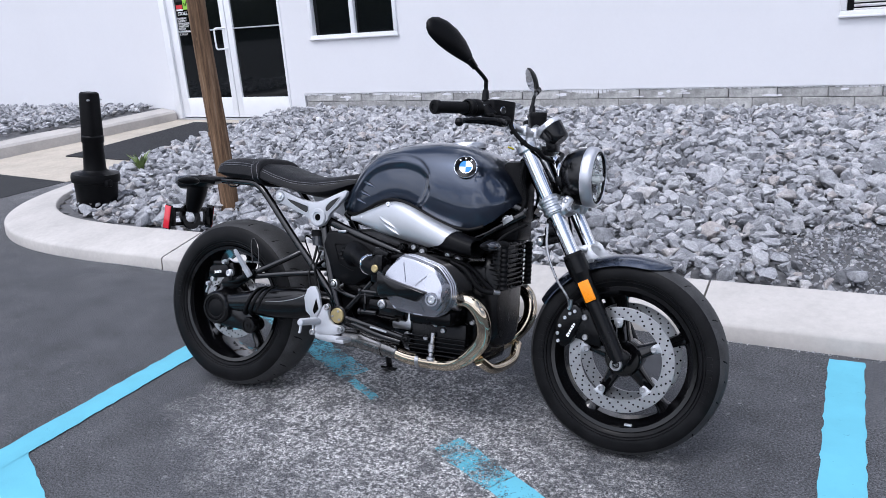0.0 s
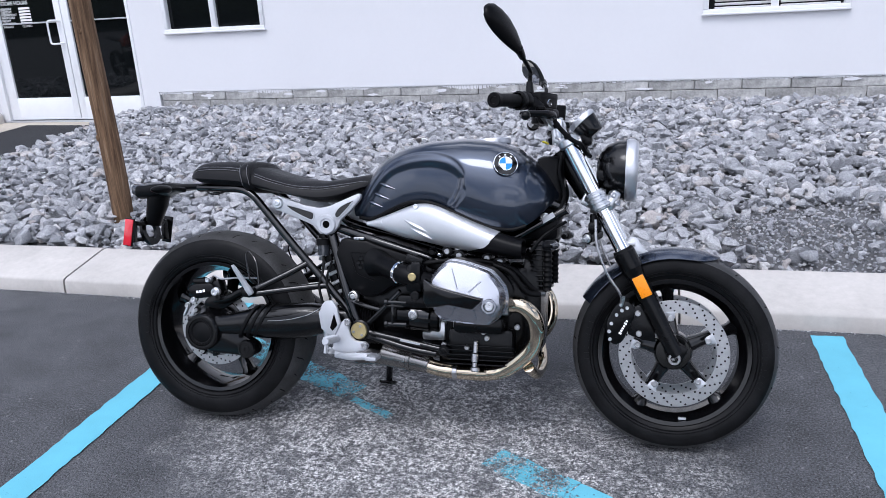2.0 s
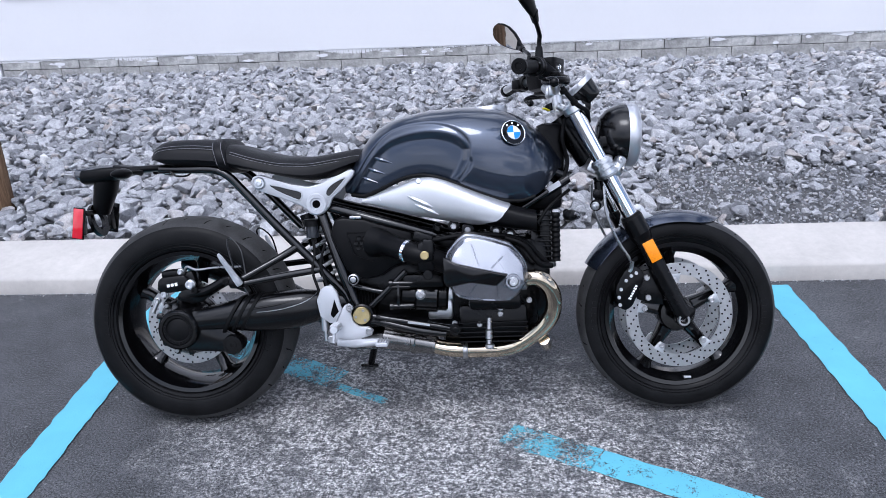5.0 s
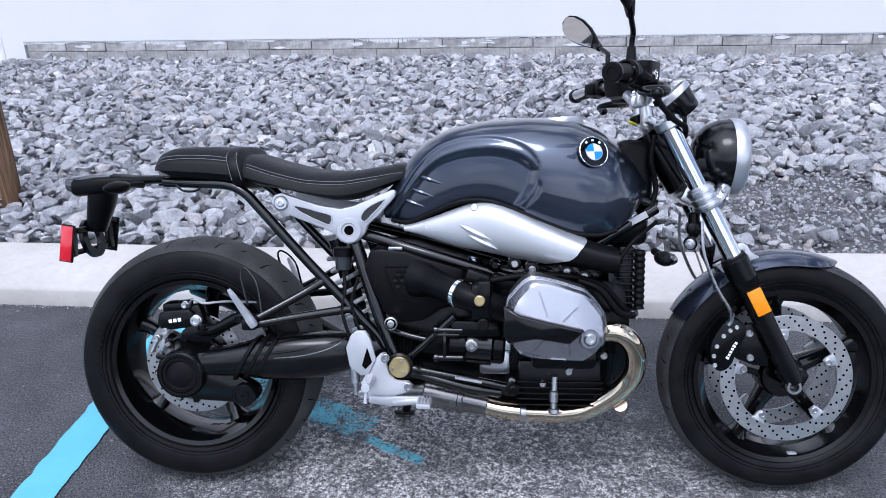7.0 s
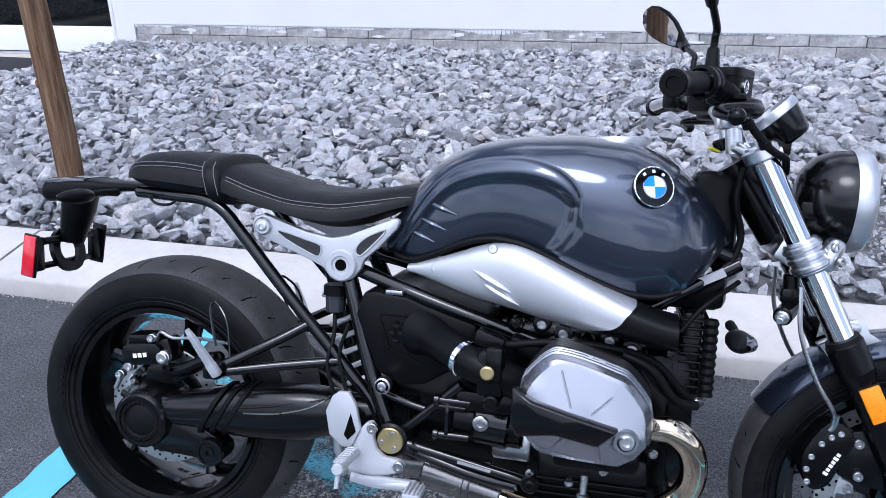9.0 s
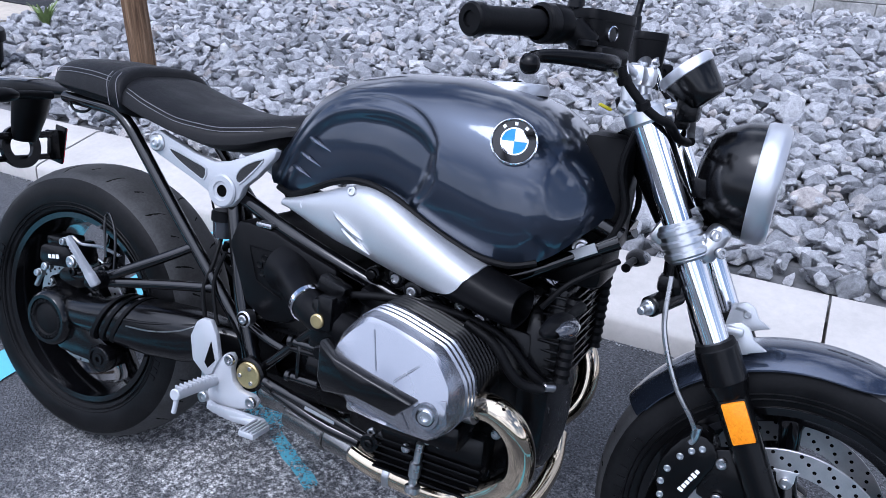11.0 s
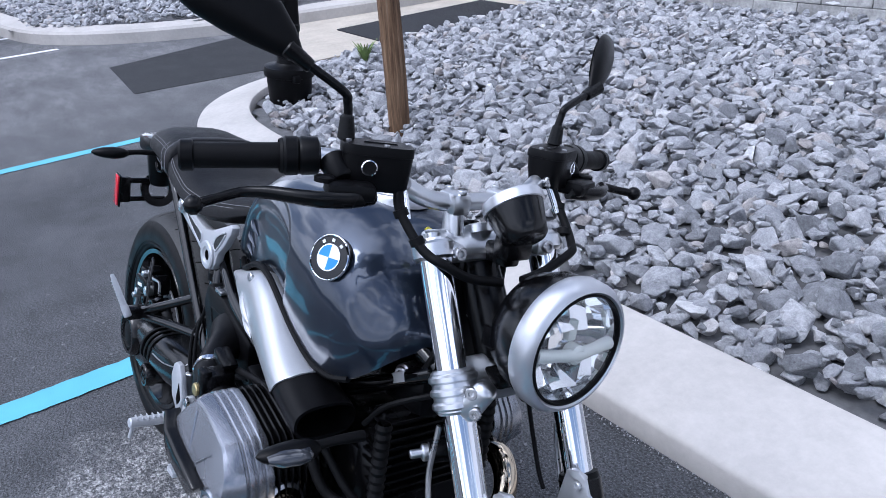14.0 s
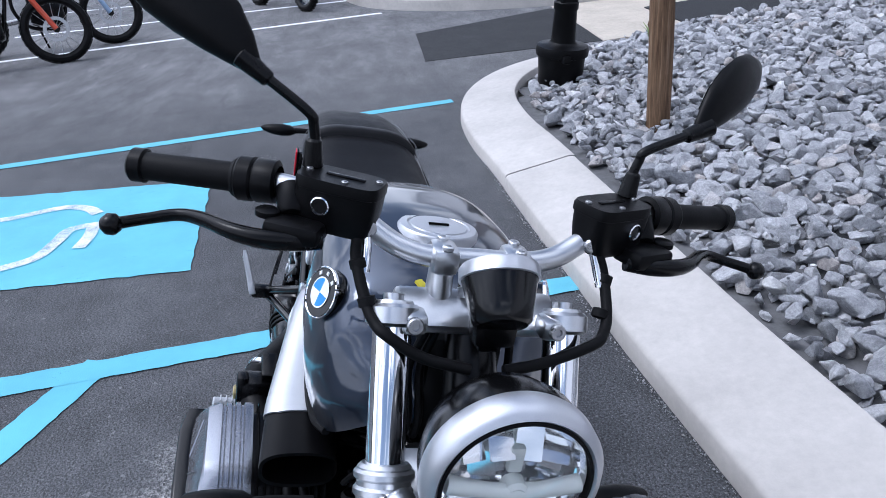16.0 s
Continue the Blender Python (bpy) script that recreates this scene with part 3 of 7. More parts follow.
# dust and chips along the foot of the kerb
far_line = [(-15.0, -0.75), (-12.8, -0.55), (-11.35, -0.36), (-10.6, -0.10), (-10.05, 0.33), (-9.62, 0.92), (-9.34, 1.70), (-9.12, 2.70), (-8.95, 3.70), (-8.85, 4.84)]
far_line = [(p.x, p.y) for p in spline([(x, y, 0) for x, y in far_line], 5)][::-1]
kerb2 = tagged(new("kerb"), "pale concrete kerb round the far stone bed", "kerb", "", "structure")
kerb2.matrix_basis = SITE


def wall_kerb(line, w, h):
    rings = []
    for i, p in enumerate(line):
        a, b = Vector(line[max(i - 1, 0)]), Vector(line[min(i + 1, len(line) - 1)])
        d = (b - a).normalized()
        n = Vector((d.y, -d.x))
        prof = [(0.0, -0.06), (0.012, h - 0.03), (0.04, h), (w - 0.03, h + 0.03), (w, h + 0.01), (w, -0.06)]
        rings.append([(p[0] + n.x * o, p[1] + n.y * o, z + (float(np.interp(p[1], [1.6, 4.9], [0, 0.10])) if z > 0 else 0)) for o, z in prof])
    return skin(rings)


part("kerb_stone", wall_kerb(far_line, 0.34, 0.15), KERB, kerb2)

# walkway ramp and mat
bm = bmesh.new()
rows = [(-6.92, 1.65, 0.006), (-6.98, 4.90, 0.118), (-8.90, 4.90, 0.118), (-9.22, 1.85, 0.006)]
top = [bm.verts.new(r) for r in rows]
low = [bm.verts.new((r[0], r[1], -0.1)) for r in rows]
bm.faces.new(top)
for i in range(4):
    bm.faces.new((top[i], low[i], low[(i + 1) % 4], top[(i + 1) % 4]))
site_part("walkway", bm, WALK, "tan concrete walkway ramp up to the glass doors", "walkway", "structure")


def ramp_z(v):
    return 0.006 + (v - 1.75) * (0.112 / 3.15)


bm = bmesh.new()
c = [(-8.24, 2.58), (-7.00, 2.52), (-7.07, 4.58), (-8.30, 4.63)]
lo = [bm.verts.new((x, y, ramp_z(y) + 0.001)) for x, y in c]
hi = [bm.verts.new((x, y, ramp_z(y) + 0.013)) for x, y in c]
bm.faces.new(hi)
for i in range(4):
    bm.faces.new((lo[i], lo[(i + 1) % 4], hi[(i + 1) % 4], hi[i]))
site_part("door_mat", bm, MAT, "large charcoal door mat on the walkway", "door mat")


# ---- building ----
wall = tagged(new("wall_north"), "white painted masonry wall with a bare block footing", "wall", "", "structure")
wall.matrix_basis = SITE
DOOR = (-8.89, -6.73, 0.12, 2.32)
WIN = [(-6.275, -4.995, 1.110, 2.28), (-0.413, 0.833, 1.040, 2.20)]
TOPZ, FOOT = 4.6, 0.455


def wall_box(u0, u1, z0, z1, name="wall_panel"):
    return part(name, box(((u0 + u1) / 2, WALL_V + 0.125, (z0 + z1) / 2), (u1 - u0, 0.25, z1 - z0)), STUCCO, wall)


wall_box(-26, DOOR[0], -0.1, TOPZ)
wall_box(DOOR[0], DOOR[1], DOOR[3], TOPZ)
wall_box(DOOR[1], -6.50, -0.1, TOPZ)
wall_box(-6.50, WIN[0][0], FOOT, TOPZ)
for u0, u1, z0, z1 in WIN:
    wall_box(u0, u1, FOOT, z0)
    wall_box(u0, u1, z1, TOPZ)
wall_box(WIN[0][1], WIN[1][0], FOOT, TOPZ)
wall_box(WIN[1][1], 14, FOOT, TOPZ)
part("footing_core", box((3.75, WALL_V + 0.15, 0.17), (20.5, 0.20, 0.549)), MORTAR, wall, "grey mortar bed")
tagged(part("wall_north_return", box((-26.1, WALL_V + 5, 2.2), (0.2, 10.3, 4.8)), STUCCO), "white painted end wall", "wall", "", "structure").matrix_basis = SITE
tagged(part("wall_south_return", box((14.1, WALL_V + 5, 2.2), (0.2, 10.3, 4.8)), STUCCO), "white painted end wall", "wall", "", "structure").matrix_basis = SITE
tagged(part("roof", box((-6, WALL_V + 5.0, TOPZ + 0.12), (41, 10.8, 0.22)), STUCCO), "flat pale roof edge", "roof", "", "structure").matrix_basis = SITE
tagged(part("floor", box((-6, WALL_V + 5.2, 0.03), (39.9, 9.8, 0.1)), WALK), "plain indoor floor behind the doors", "floor", "", "structure").matrix_basis = SITE
tagged(part("wall_back", box((-6, WALL_V + 10.1, 2.2), (40, 0.2, 4.7)), STUCCO), "plain back wall of the building", "wall", "", "structure").matrix_basis = SITE

# footing blocks, bare grey with paint drips over the upper course
random.seed(7)
BW = 0.43


def block_mesh(w, h):
    bm = box((0, 0, 0), (w, 0.06, h), 0.005, seg=1)
    return mesh_of("block", bm, BLOCK)


blocks = [block_mesh(BW - 0.006, 0.091), block_mesh(BW - 0.006, 0.187)]
half = [block_mesh(BW / 2 - 0.006, 0.091), block_mesh(BW / 2 - 0.006, 0.187)]
for row, (zc, off) in enumerate(((0.397, 0.0), (0.255, 0.215))):
    u = -6.48 + off
    while u < 12.5:
        ob = new("block", blocks[row])
        ob.parent = wall
        ob.matrix_basis = pose(u + BW / 2, WALL_V + 0.042 + random.uniform(-0.003, 0.003), zc, 0, 0, 0)
        u += BW
    if off:
        ob = new("block", half[row])
        ob.parent = wall
        ob.matrix_basis = pose(-6.48 + off / 2, WALL_V + 0.042, zc)

# ragged lower edge of the wall paint
random.seed(12)
bm = bmesh.new()
u = -6.5
while u < 12.4:
    w = random.uniform(0.008, 0.05)
    drop = 0.010 + 0.014 * abs(noise.noise((u * 2.1, 0, 0))) + 0.075 * max(0.0, noise.noise((u * 1.3, 7.0, 0)) - 0.08) + random.uniform(0, 0.008)
    q = [bm.verts.new(p) for p in ((u, WALL_V + 0.006, FOOT + 0.004), (u + w, WALL_V + 0.006, FOOT + 0.004), (u + w * 0.9, WALL_V + 0.007, FOOT - drop), (u + w * 0.15, WALL_V + 0.007, FOOT - drop * random.uniform(0.5, 1)))]
    bm.faces.new(q)
    u += w
part("paint_edge", bm, STUCCO, wall, "ragged lower edge of white paint")
random.seed(31)
for k in range(34):       # loose flakes of paint on the upper course
    u, z, w, h = random.uniform(-6.4, 5.5), random.choice((0.435, 0.42, 0.40, 0.372)), random.uniform(0.02, 0.10), random.uniform(0.006, 0.022)
    n = 9
    loop = [(u + w * math.cos(2 * math.pi * q / n) * random.uniform(0.6, 1.1), z + h * math.sin(2 * math.pi * q / n) * random.uniform(0.5, 1.1)) for q in range(n)]
    part("paint_flake", plate(loop, WALL_V + 0.0068, WALL_V + 0.02), STUCCO, wall)


def window_unit(u0, u1, z0, z1, name):
    w = tagged(new(name), "white sliding window with dark panes", "window", "windows of the building", "structure")
    w.matrix_basis = SITE
    f, mid = 0.050, (u0 + u1) / 2
    y = WALL_V + 0.02
    fr = join(box(((u0 + u1) / 2, y, z0 + f / 2), (u1 - u0, 0.09, f), 0.006), box(((u0 + u1) / 2, y, z1 - f / 2), (u1 - u0, 0.09, f), 0.006),
              box((u0 + f / 2, y, (z0 + z1) / 2), (f, 0.09, z1 - z0 - 2 * f), 0.006), box((u1 - f / 2, y, (z0 + z1) / 2), (f, 0.09, z1 - z0 - 2 * f), 0.006))
    part("window_frame", fr, FRAME, w)
    part("meeting_rail", box((mid, y + 0.01, (z0 + z1) / 2), (0.065, 0.07, z1 - z0 - 2 * f), 0.006), FRAME, w)
    part("window_sill", box((mid, WALL_V - 0.012, z0 + 0.004), (u1 - u0 + 0.02, 0.05, 0.02), 0.005), STUCCO, w)
    for a, b in ((u0 + f, mid - 0.032), (mid + 0.032, u1 - f)):
        part("pane", box(((a + b) / 2, y + 0.025, (z0 + z1) / 2), (b - a, 0.008, z1 - z0 - 2 * f)), PANE, w)
    return w


window_unit(*WIN[0], "window_1")
w2 = window_unit(*WIN[1], "window_2")
for i in range(14):
    for s in (0, 1):
        part("blind_slat", box((-0.06 + s * 0.57, WALL_V + 0.038, 1.095 + i * 0.035), (0.5, 0.012, 0.022), 0.003, (30, 0, 0)), MORTAR, w2)

# glass double door
door = tagged(new("door_1"), "white framed glass double door with a pull handle", "door", "", "structure")
door.matrix_basis = SITE @ pose(0.07, 0, 0)
d0, d1, dz0, dz1 = DOOR[0] - 0.07, DOOR[1] - 0.07, DOOR[2], DOOR[3]
yd = WALL_V + 0.06
part("door_frame", join(box((d0 + 0.055, yd, (dz0 + dz1) / 2), (0.11, 0.14, dz1 - dz0), 0.006), box((d1 - 0.02, yd, (dz0 + dz1) / 2), (0.04, 0.14, dz1 - dz0), 0.006),
                        box(((d0 + d1) / 2, yd, dz1 - 0.05), (d1 - d0, 0.138, 0.1), 0.006)), FRAME, door)
part("threshold", box(((d0 + d1) / 2, yd, dz0 - 0.001), (d1 - d0, 0.16, 0.03), 0.005), ALU, door)
for a, b in ((d0 + 0.10, -7.79), (-7.78, d1 - 0.01)):
    st = 0.10 if a > -8 else 0.145
    leaf = part("door_leaf", join(box((a + st / 2, yd, (dz0 + dz1 - 0.1) / 2 + 0.01), (st, 0.05, dz1 - dz0 - 0.13), 0.005), box((b - (0.045 if b < -7 else 0.03), yd, (dz0 + dz1 - 0.1) / 2 + 0.01), (0.09 if b < -7 else 0.06, 0.05, dz1 - dz0 - 0.13), 0.005),
                                  box(((a + b) / 2, yd, dz0 + 0.16), (b - a, 0.048, 0.27), 0.005), box(((a + b) / 2, yd, dz1 - 0.16), (b - a, 0.048, 0.1), 0.005)), FRAME, door)
    part("door_glass", box(((a + b) / 2, yd + 0.005, (dz0 + 0.29 + dz1 - 0.2) / 2), (b - a - 0.14, 0.01, dz1 - dz0 - 0.49)), PANE, leaf)
    part("push_bar", box(((a + b) / 2, yd - 0.012, 1.315), (b - a - 0.15, 0.02, 0.018), 0.004), ALU, leaf, "thin horizontal push bar")
part("door_handle", tube([(-7.82, yd - 0.03, 1.325), (-7.86, yd - 0.085, 1.33), (-7.93, yd - 0.10, 1.325), (-7.945, yd - 0.10, 1.27), (-7.945, yd - 0.10, 1.12), (-7.93, yd - 0.10, 1.065), (-7.86, yd - 0.085, 1.06), (-7.82, yd - 0.03, 1.065)], 0.0115, 10, 6), FRAME, door, "white bent pull handle")


def lettering(text, u, v, z, size, parent, mat):
    cu = bpy.data.curves.new("lettering", "FONT")
    cu.body, cu.size, cu.extrude = text, size, 0.0008
    cu.materials.append(mat)
    ob = new("lettering", cu)
    ob.parent = parent
    ob.matrix_basis = pose(u, v, z, 90, 0, 0)
    return ob


yg = yd - 0.0035
for word, u, z, size in [("STORE HOURS", -8.675, 1.535, 0.062)] + [(w, -8.70, 1.478 - 0.0345 * k, 0.040) for k, w in enumerate(("MONDAY", "TUESDAY", "WEDNESDAY", "THURSDAY", "FRIDAY", "SATURDAY", "SUNDAY"))]:
    tagged(lettering(word, u, yg, z, size, door, WHITE), "white vinyl lettering")
for k in range(6):
    part("hours_bar", box((-8.335, yg, 1.490 - 0.0345 * k), (0.17, 0.0016, 0.024)), WHITE, door, "white vinyl hours as a plain bar")
tagged(lettering("CLOSED", -8.41, yg, 1.478 - 0.0345 * 6, 0.040, door, WHITE), "white vinyl lettering")
part("sticker", box((-8.63, yg, 1.645), (0.12, 0.0016, 0.05)), REDPAINT, door, "red sticker on the glass")
part("sticker", box((-8.63, yg, 1.605), (0.12, 0.0016, 0.02)), WHITE, door, "white sticker on the glass")
GREEN = shader("green_sticker", (0.25, 0.55, 0.05), 0.5)
part("sticker", box((-8.49, yg, 1.70), (0.13, 0.0016, 0.19)), GREEN, door, "green sticker on the glass")
part("sticker_mark", tube([(-8.53, yg - 0.002, 1.69), (-8.505, yg - 0.002, 1.655), (-8.45, yg - 0.002, 1.76)], 0.006, 6, 2), HOLLOW, door)


# ---- wooden pole and cut-off lamp base in the bed ----
def wooden_pole():
    rings = []
    for i in range(26):
        z = -0.2 + i * 0.16
        r = 0.063 - 0.0015 * i / 8
        rings.append([(0.012 * math.sin(i * 0.5) + math.cos(a) * (r + 0.0035 * noise.noise((math.cos(a) * 3, math.sin(a) * 3, z * 1.3))), math.sin(a) * (r + 0.0035 * noise.noise((math.cos(a) * 4, math.sin(a) * 4, z * 1.1))), z) for a in (2 * math.pi * k / 24 for k in range(24))])
    ob = part("wooden_pole", skin(rings), TIMBER)
    ob.matrix_basis = SITE @ pose(-3.94, 0.86, 0.1)
    tagged(ob, "weathered brown timber pole standing in the stones", "pole")
    for k, (a, z) in enumerate(((-100, 1.18), (-60, 0.72), (-120, 0.55))):
        d = Vector((math.cos(radians(a)), math.sin(radians(a)), 0))
        part("knot", lathe([(0.0, 0.022), (0.004, 0.018), (0.006, 0.01), (0.003, 0)], d * 0.058 + Vector((0, 0, z)), d, 12), TIMBER, ob, "dark knot in the timber")


wooden_pole()


def lamp_base():
    t = thing("lamp_post_base", "black cut-off lamp post base in the stones", "lamp base", SITE @ pose(-5.15, 0.69, 0.09, -4, 5, 8))
    part("pot", lathe([(-0.1, 0.142), (0.0, 0.142), (0.15, 0.152), (0.21, 0.156), (0.215, 0.172), (0.25, 0.175), (0.275, 0.168), (0.285, 0.10), (0.30, 0.085)], (0, 0, 0), (0, 0, 1), 32), PLASTIC, t)
    part("collar", lathe([(0.28, 0.088), (0.31, 0.080), (0.50, 0.073), (0.51, 0.080), (0.55, 0.080), (0.56, 0.07)], (0, 0, 0), (0, 0, 1), 28), PLASTIC, t)
    rings = []
    for z, s in ((0.54, 0.064), (0.84, 0.058), (0.865, 0.055), (0.875, 0.045)):
        rings.append([(math.copysign(abs(math.cos(a)) ** 0.45, math.cos(a)) * s, math.copysign(abs(math.sin(a)) ** 0.45, math.sin(a)) * s, z) for a in (2 * math.pi * k / 28 + 0.1 for k in range(28))])
    part("column", skin(rings), PLASTIC, t)
    part("pin", rod((0.045, -0.068, 0.82), (0.045, 0.068, 0.82), 0.007, bevel=0.002), STEEL, t, "bright metal cross pin")
    part("latch", box((0.165, -0.05, 0.22), (0.05, 0.05, 0.05), 0.01), PLASTIC, t)


lamp_base()


# ---- unseen tree-shaped strip round the open side of the lot, added for darker reflections ----
def backdrop_material():
    m = shader("far_dark_green", (0.03, 0.05, 0.02), 0.8, 0.0, 0.2)
    v = coords(m)
    c = ramp(m, noise_of(m, v, 0.9, 6.0, 0.75), [(0.3, (0.010, 0.018, 0.008)), (0.55, (0.035, 0.055, 0.022)), (0.75, (0.07, 0.10, 0.04))])
    wire(m, c, bsdf(m).inputs["Base Color"])
    bump(m, noise_of(m, v, 2.5, 4.0, 0.7), 1.0, 0.5)
    return m


bm = bmesh.new()
rows = []
for i in range(181):
    a = radians(150 + 240 * i / 180)
    r = 62 + 5 * noise.noise((i * 0.21, 0, 0))
    top = 3.6 + 1.6 * noise.noise((i * 0.13, 2, 0)) + 0.8 * noise.noise((i * 0.9, 5, 0))
    rows.append([bm.verts.new((math.cos(a) * (r + d), math.sin(a) * (r + d), z)) for d, z in ((0, -0.2), (-1.2, top * 0.3), (-0.6, top * 0.65), (1.0, top * 0.92), (3.0, top))])
for a, b in zip(rows, rows[1:]):
    for k in range(4):
        bm.faces.new((a[k], b[k], b[k + 1], a[k + 1]))
tagged(part("backdrop", bm, backdrop_material()), "dark green tree-shaped strip, unseen, added to darken reflections", "tree line", "", "structure")


# ---- the motorcycle, leaning on its side stand ----
BIKE = pose(-2.03, 2.035, 0, 0, 0, 5.0) @ pose(0, 0, 0, -14.3, 0, 0)   # x forward, y to its left, z up
bike = thing("motorcycle", "dark grey naked roadster motorcycle leaning on its side stand", "motorcycle", BIKE)
FRONT, REAR = Vector((1.493, 0, 0.302)), Vector((-0.004, 0, 0.322))


def interp(x, pts):
    return float(np.interp(x, [p[0] for p in pts], [p[1] for p in pts]))


def soft(x, pts):
    """Smooth (cosine eased) reading of a profile."""
    xs = [p[0] for p in pts]
    if x <= xs[0]:
        return pts[0][1]
    if x >= xs[-1]:
        return pts[-1][1]
    out = 0.0
    for dx in (-0.02, -0.01, 0, 0.01, 0.02):
        out += interp(x + dx, pts)
    return out / 5


def smoothstep(a, b, x):
    t = min(1.0, max(0.0, (x - a) / (b - a)))
    return t * t * (3 - 2 * t)


# -- wheels --
def wheel(c, r_out, w, name, label, discs, disc_r, tread):
    hub_w = 0.045
    rim = part(name, join(
        lathe([(-w * 0.43, 0.2235), (-w * 0.45, 0.221), (-w * 0.44, 0.209), (-w * 0.38, 0.205), (-w * 0.2, 0.188), (w * 0.2, 0.188), (w * 0.38, 0.205), (w * 0.44, 0.209), (w * 0.45, 0.221), (w * 0.43, 0.2235), (w * 0.35, 0.214), (w * 0.2, 0.198), (-w * 0.2, 0.198), (-w * 0.35, 0.214)], c, (0, 1, 0), 72, True),
        lathe([(-hub_w, 0.018), (-hub_w, 0.05), (-hub_w * 0.8, 0.056), (hub_w * 0.8, 0.056), (hub_w, 0.05), (hub_w, 0.018)], c, (0, 1, 0), 40)), GLOSS, bike, label)
    half = w / 2
    prof = [(-w * 0.40, 0.2215), (-w * 0.455, 0.228), (-w * 0.485, 0.245)]
    crown = r_out - 0.245
    for k in range(15):
        a = math.pi * (k / 14)
        prof.append((-math.cos(a) * half * 1.0, 0.252 + (crown - 0.007) * math.sin(a) ** 0.55))
    prof += [(w * 0.485, 0.245), (w * 0.455, 0.228), (w * 0.40, 0.2215)]
    part("tyre", lathe(prof, c, (0, 1, 0), 96), TYRE, rim, "black road tyre with worn tread")
    part("tread", lathe([(y * 1.0005, r + 0.0006) for y, r in prof[5:16]], c, (0, 1, 0), 96), TREAD, rim, "dusty grey worn tread")
    # raised ring lines on the sidewall
    rings = [lathe([(s * w * 0.478, rr), (s * (w * 0.478 + 0.0028), rr + 0.0015), (s * w * 0.484, rr + 0.003)], c, (0, 1, 0), 72) for s in (-1, 1) for rr in (0.2345, 0.243)]
    part("sidewall_ring", join(*rings), TYRE, rim, "raised ring lines")
    # raised maker's letters as plain bars
    for a0 in (2.75, 5.9):
        for k in range(8):
            a = a0 + 0.075 * k
            for s in (-1, 1):
                part("sidewall_bar", box(Vector(c) + Vector((math.cos(a) * 0.2555, s * (half + 0.0002), math.sin(a) * 0.2555)), (0.014, 0.0020, 0.010), 0.0, (0, -math.degrees(a), 0)), TYRE, rim)
    # tread grooves as near-black strips, their shade put into the colour
    gs = []
    for i in range(tread):
        for s in (-1, 1):
            a0 = 2 * math.pi * (i + (0.5 if s > 0 else 0)) / tread
            pts = []
            for k in range(7):
                q = k / 6
                ang = math.acos(max(-1, min(1, 0.12 + 0.80 * q)))
                y = s * math.cos(ang) * half
                rr = 0.252 + (crown - 0.007) * math.sin(ang) ** 0.55 - 0.0036
                th = a0 + 0.20 * q * (1 if i % 2 else 0.8) + 0.02 * math.sin(q * 5)
                pts.append((c[0] + math.cos(th) * rr, c[1] + y, c[2] + math.sin(th) * rr))
            if i % 2:
                pts = pts[1:5]
            gs.append(tube(pts, [0.0018, 0.0044, 0.0044, 0.0018], 8, 2))
    part("tread_groove", join(*gs), GROOVE, rim, "curved near-black strips standing in for tread grooves")["kind"] = "stuff"
    # five spokes
    for i in range(5):
        a = 2 * math.pi * i / 5 + (0.42 if discs > 1 else 0.15)
        d, t = Vector((math.cos(a), 0, math.sin(a))), Vector((-math.sin(a), 0, math.cos(a)))
        rings = []
        for rr, hw, hy in ((0.045, 0.024, 0.032), (0.08, 0.019, 0.026), (0.13, 0.016, 0.020), (0.175, 0.018, 0.022), (0.196, 0.028, 0.034)):
            cc = Vector(c) + d * rr
            rings.append([cc + t * (hw * math.copysign(abs(math.cos(q)) ** 0.6, math.cos(q))) + Vector((0, 1, 0)) * (hy * math.copysign(abs(math.sin(q)) ** 0.6, math.sin(q))) for q in (2 * math.pi * k / 12 for k in range(12))])
        part("spoke", skin(rings), GLOSS, rim)
    for s in ((-1, 1) if discs > 1 else (-1,)):
        y = s * (0.062 if discs > 1 else 0.070)
        din = disc_r * 0.765
        dk = part("brake_disc", lathe([(y - 0.0025, din), (y - 0.0025, disc_r - 0.001), (y - 0.0015, disc_r), (y + 0.0015, disc_r), (y + 0.0025, disc_r - 0.001), (y + 0.0025, din)], c, (0, 1, 0), 80, True), DISC, rim, "drilled steel brake disc")
        # near-black caps on the disc paint the shade of its drilled holes
        hs, holes = [], (96 if discs > 1 else 64)
        for k in range(holes):
            a, rr = 2 * math.pi * (k + 0.25 * (k % 4)) / holes, disc_r * (0.795 + 0.055 * (k % 4)) + 0.001
            hs.append(lathe([(y - 0.0029, 0.0), (y - 0.0029, 0.0031), (y + 0.0029, 0.0031), (y + 0.0029, 0)], (c[0] + math.cos(a) * rr, c[1], c[2] + math.sin(a) * rr), (0, 1, 0), 8))
        part("drilled_hole", join(*hs), HOLLOW, rim, "near-black caps standing in for drilled holes")["kind"] = "stuff"
        for i in range(5):
            a = 2 * math.pi * i / 5 + (0.42 if discs > 1 else 0.15)
            d, t = Vector((math.cos(a), 0, math.sin(a))), Vector((-math.sin(a), 0, math.cos(a)))
            o = []
            for q, hw in ((din - 0.024, 0.008), (din - 0.014, 0.0125), (din - 0.002, 0.014), (din + 0.004, 0.019)):
                o.append((q, hw))
            pts = [Vector(c) + d * q + t * h for q, h in o] + [Vector(c) + d * q - t * h for q, h in reversed(o)]
            part("disc_lug", plate([(p.x, p.z) for p in pts], c[1] + y - 0.004, c[1] + y + 0.004, 0.001), ALU, rim, "bright aluminium disc lug")
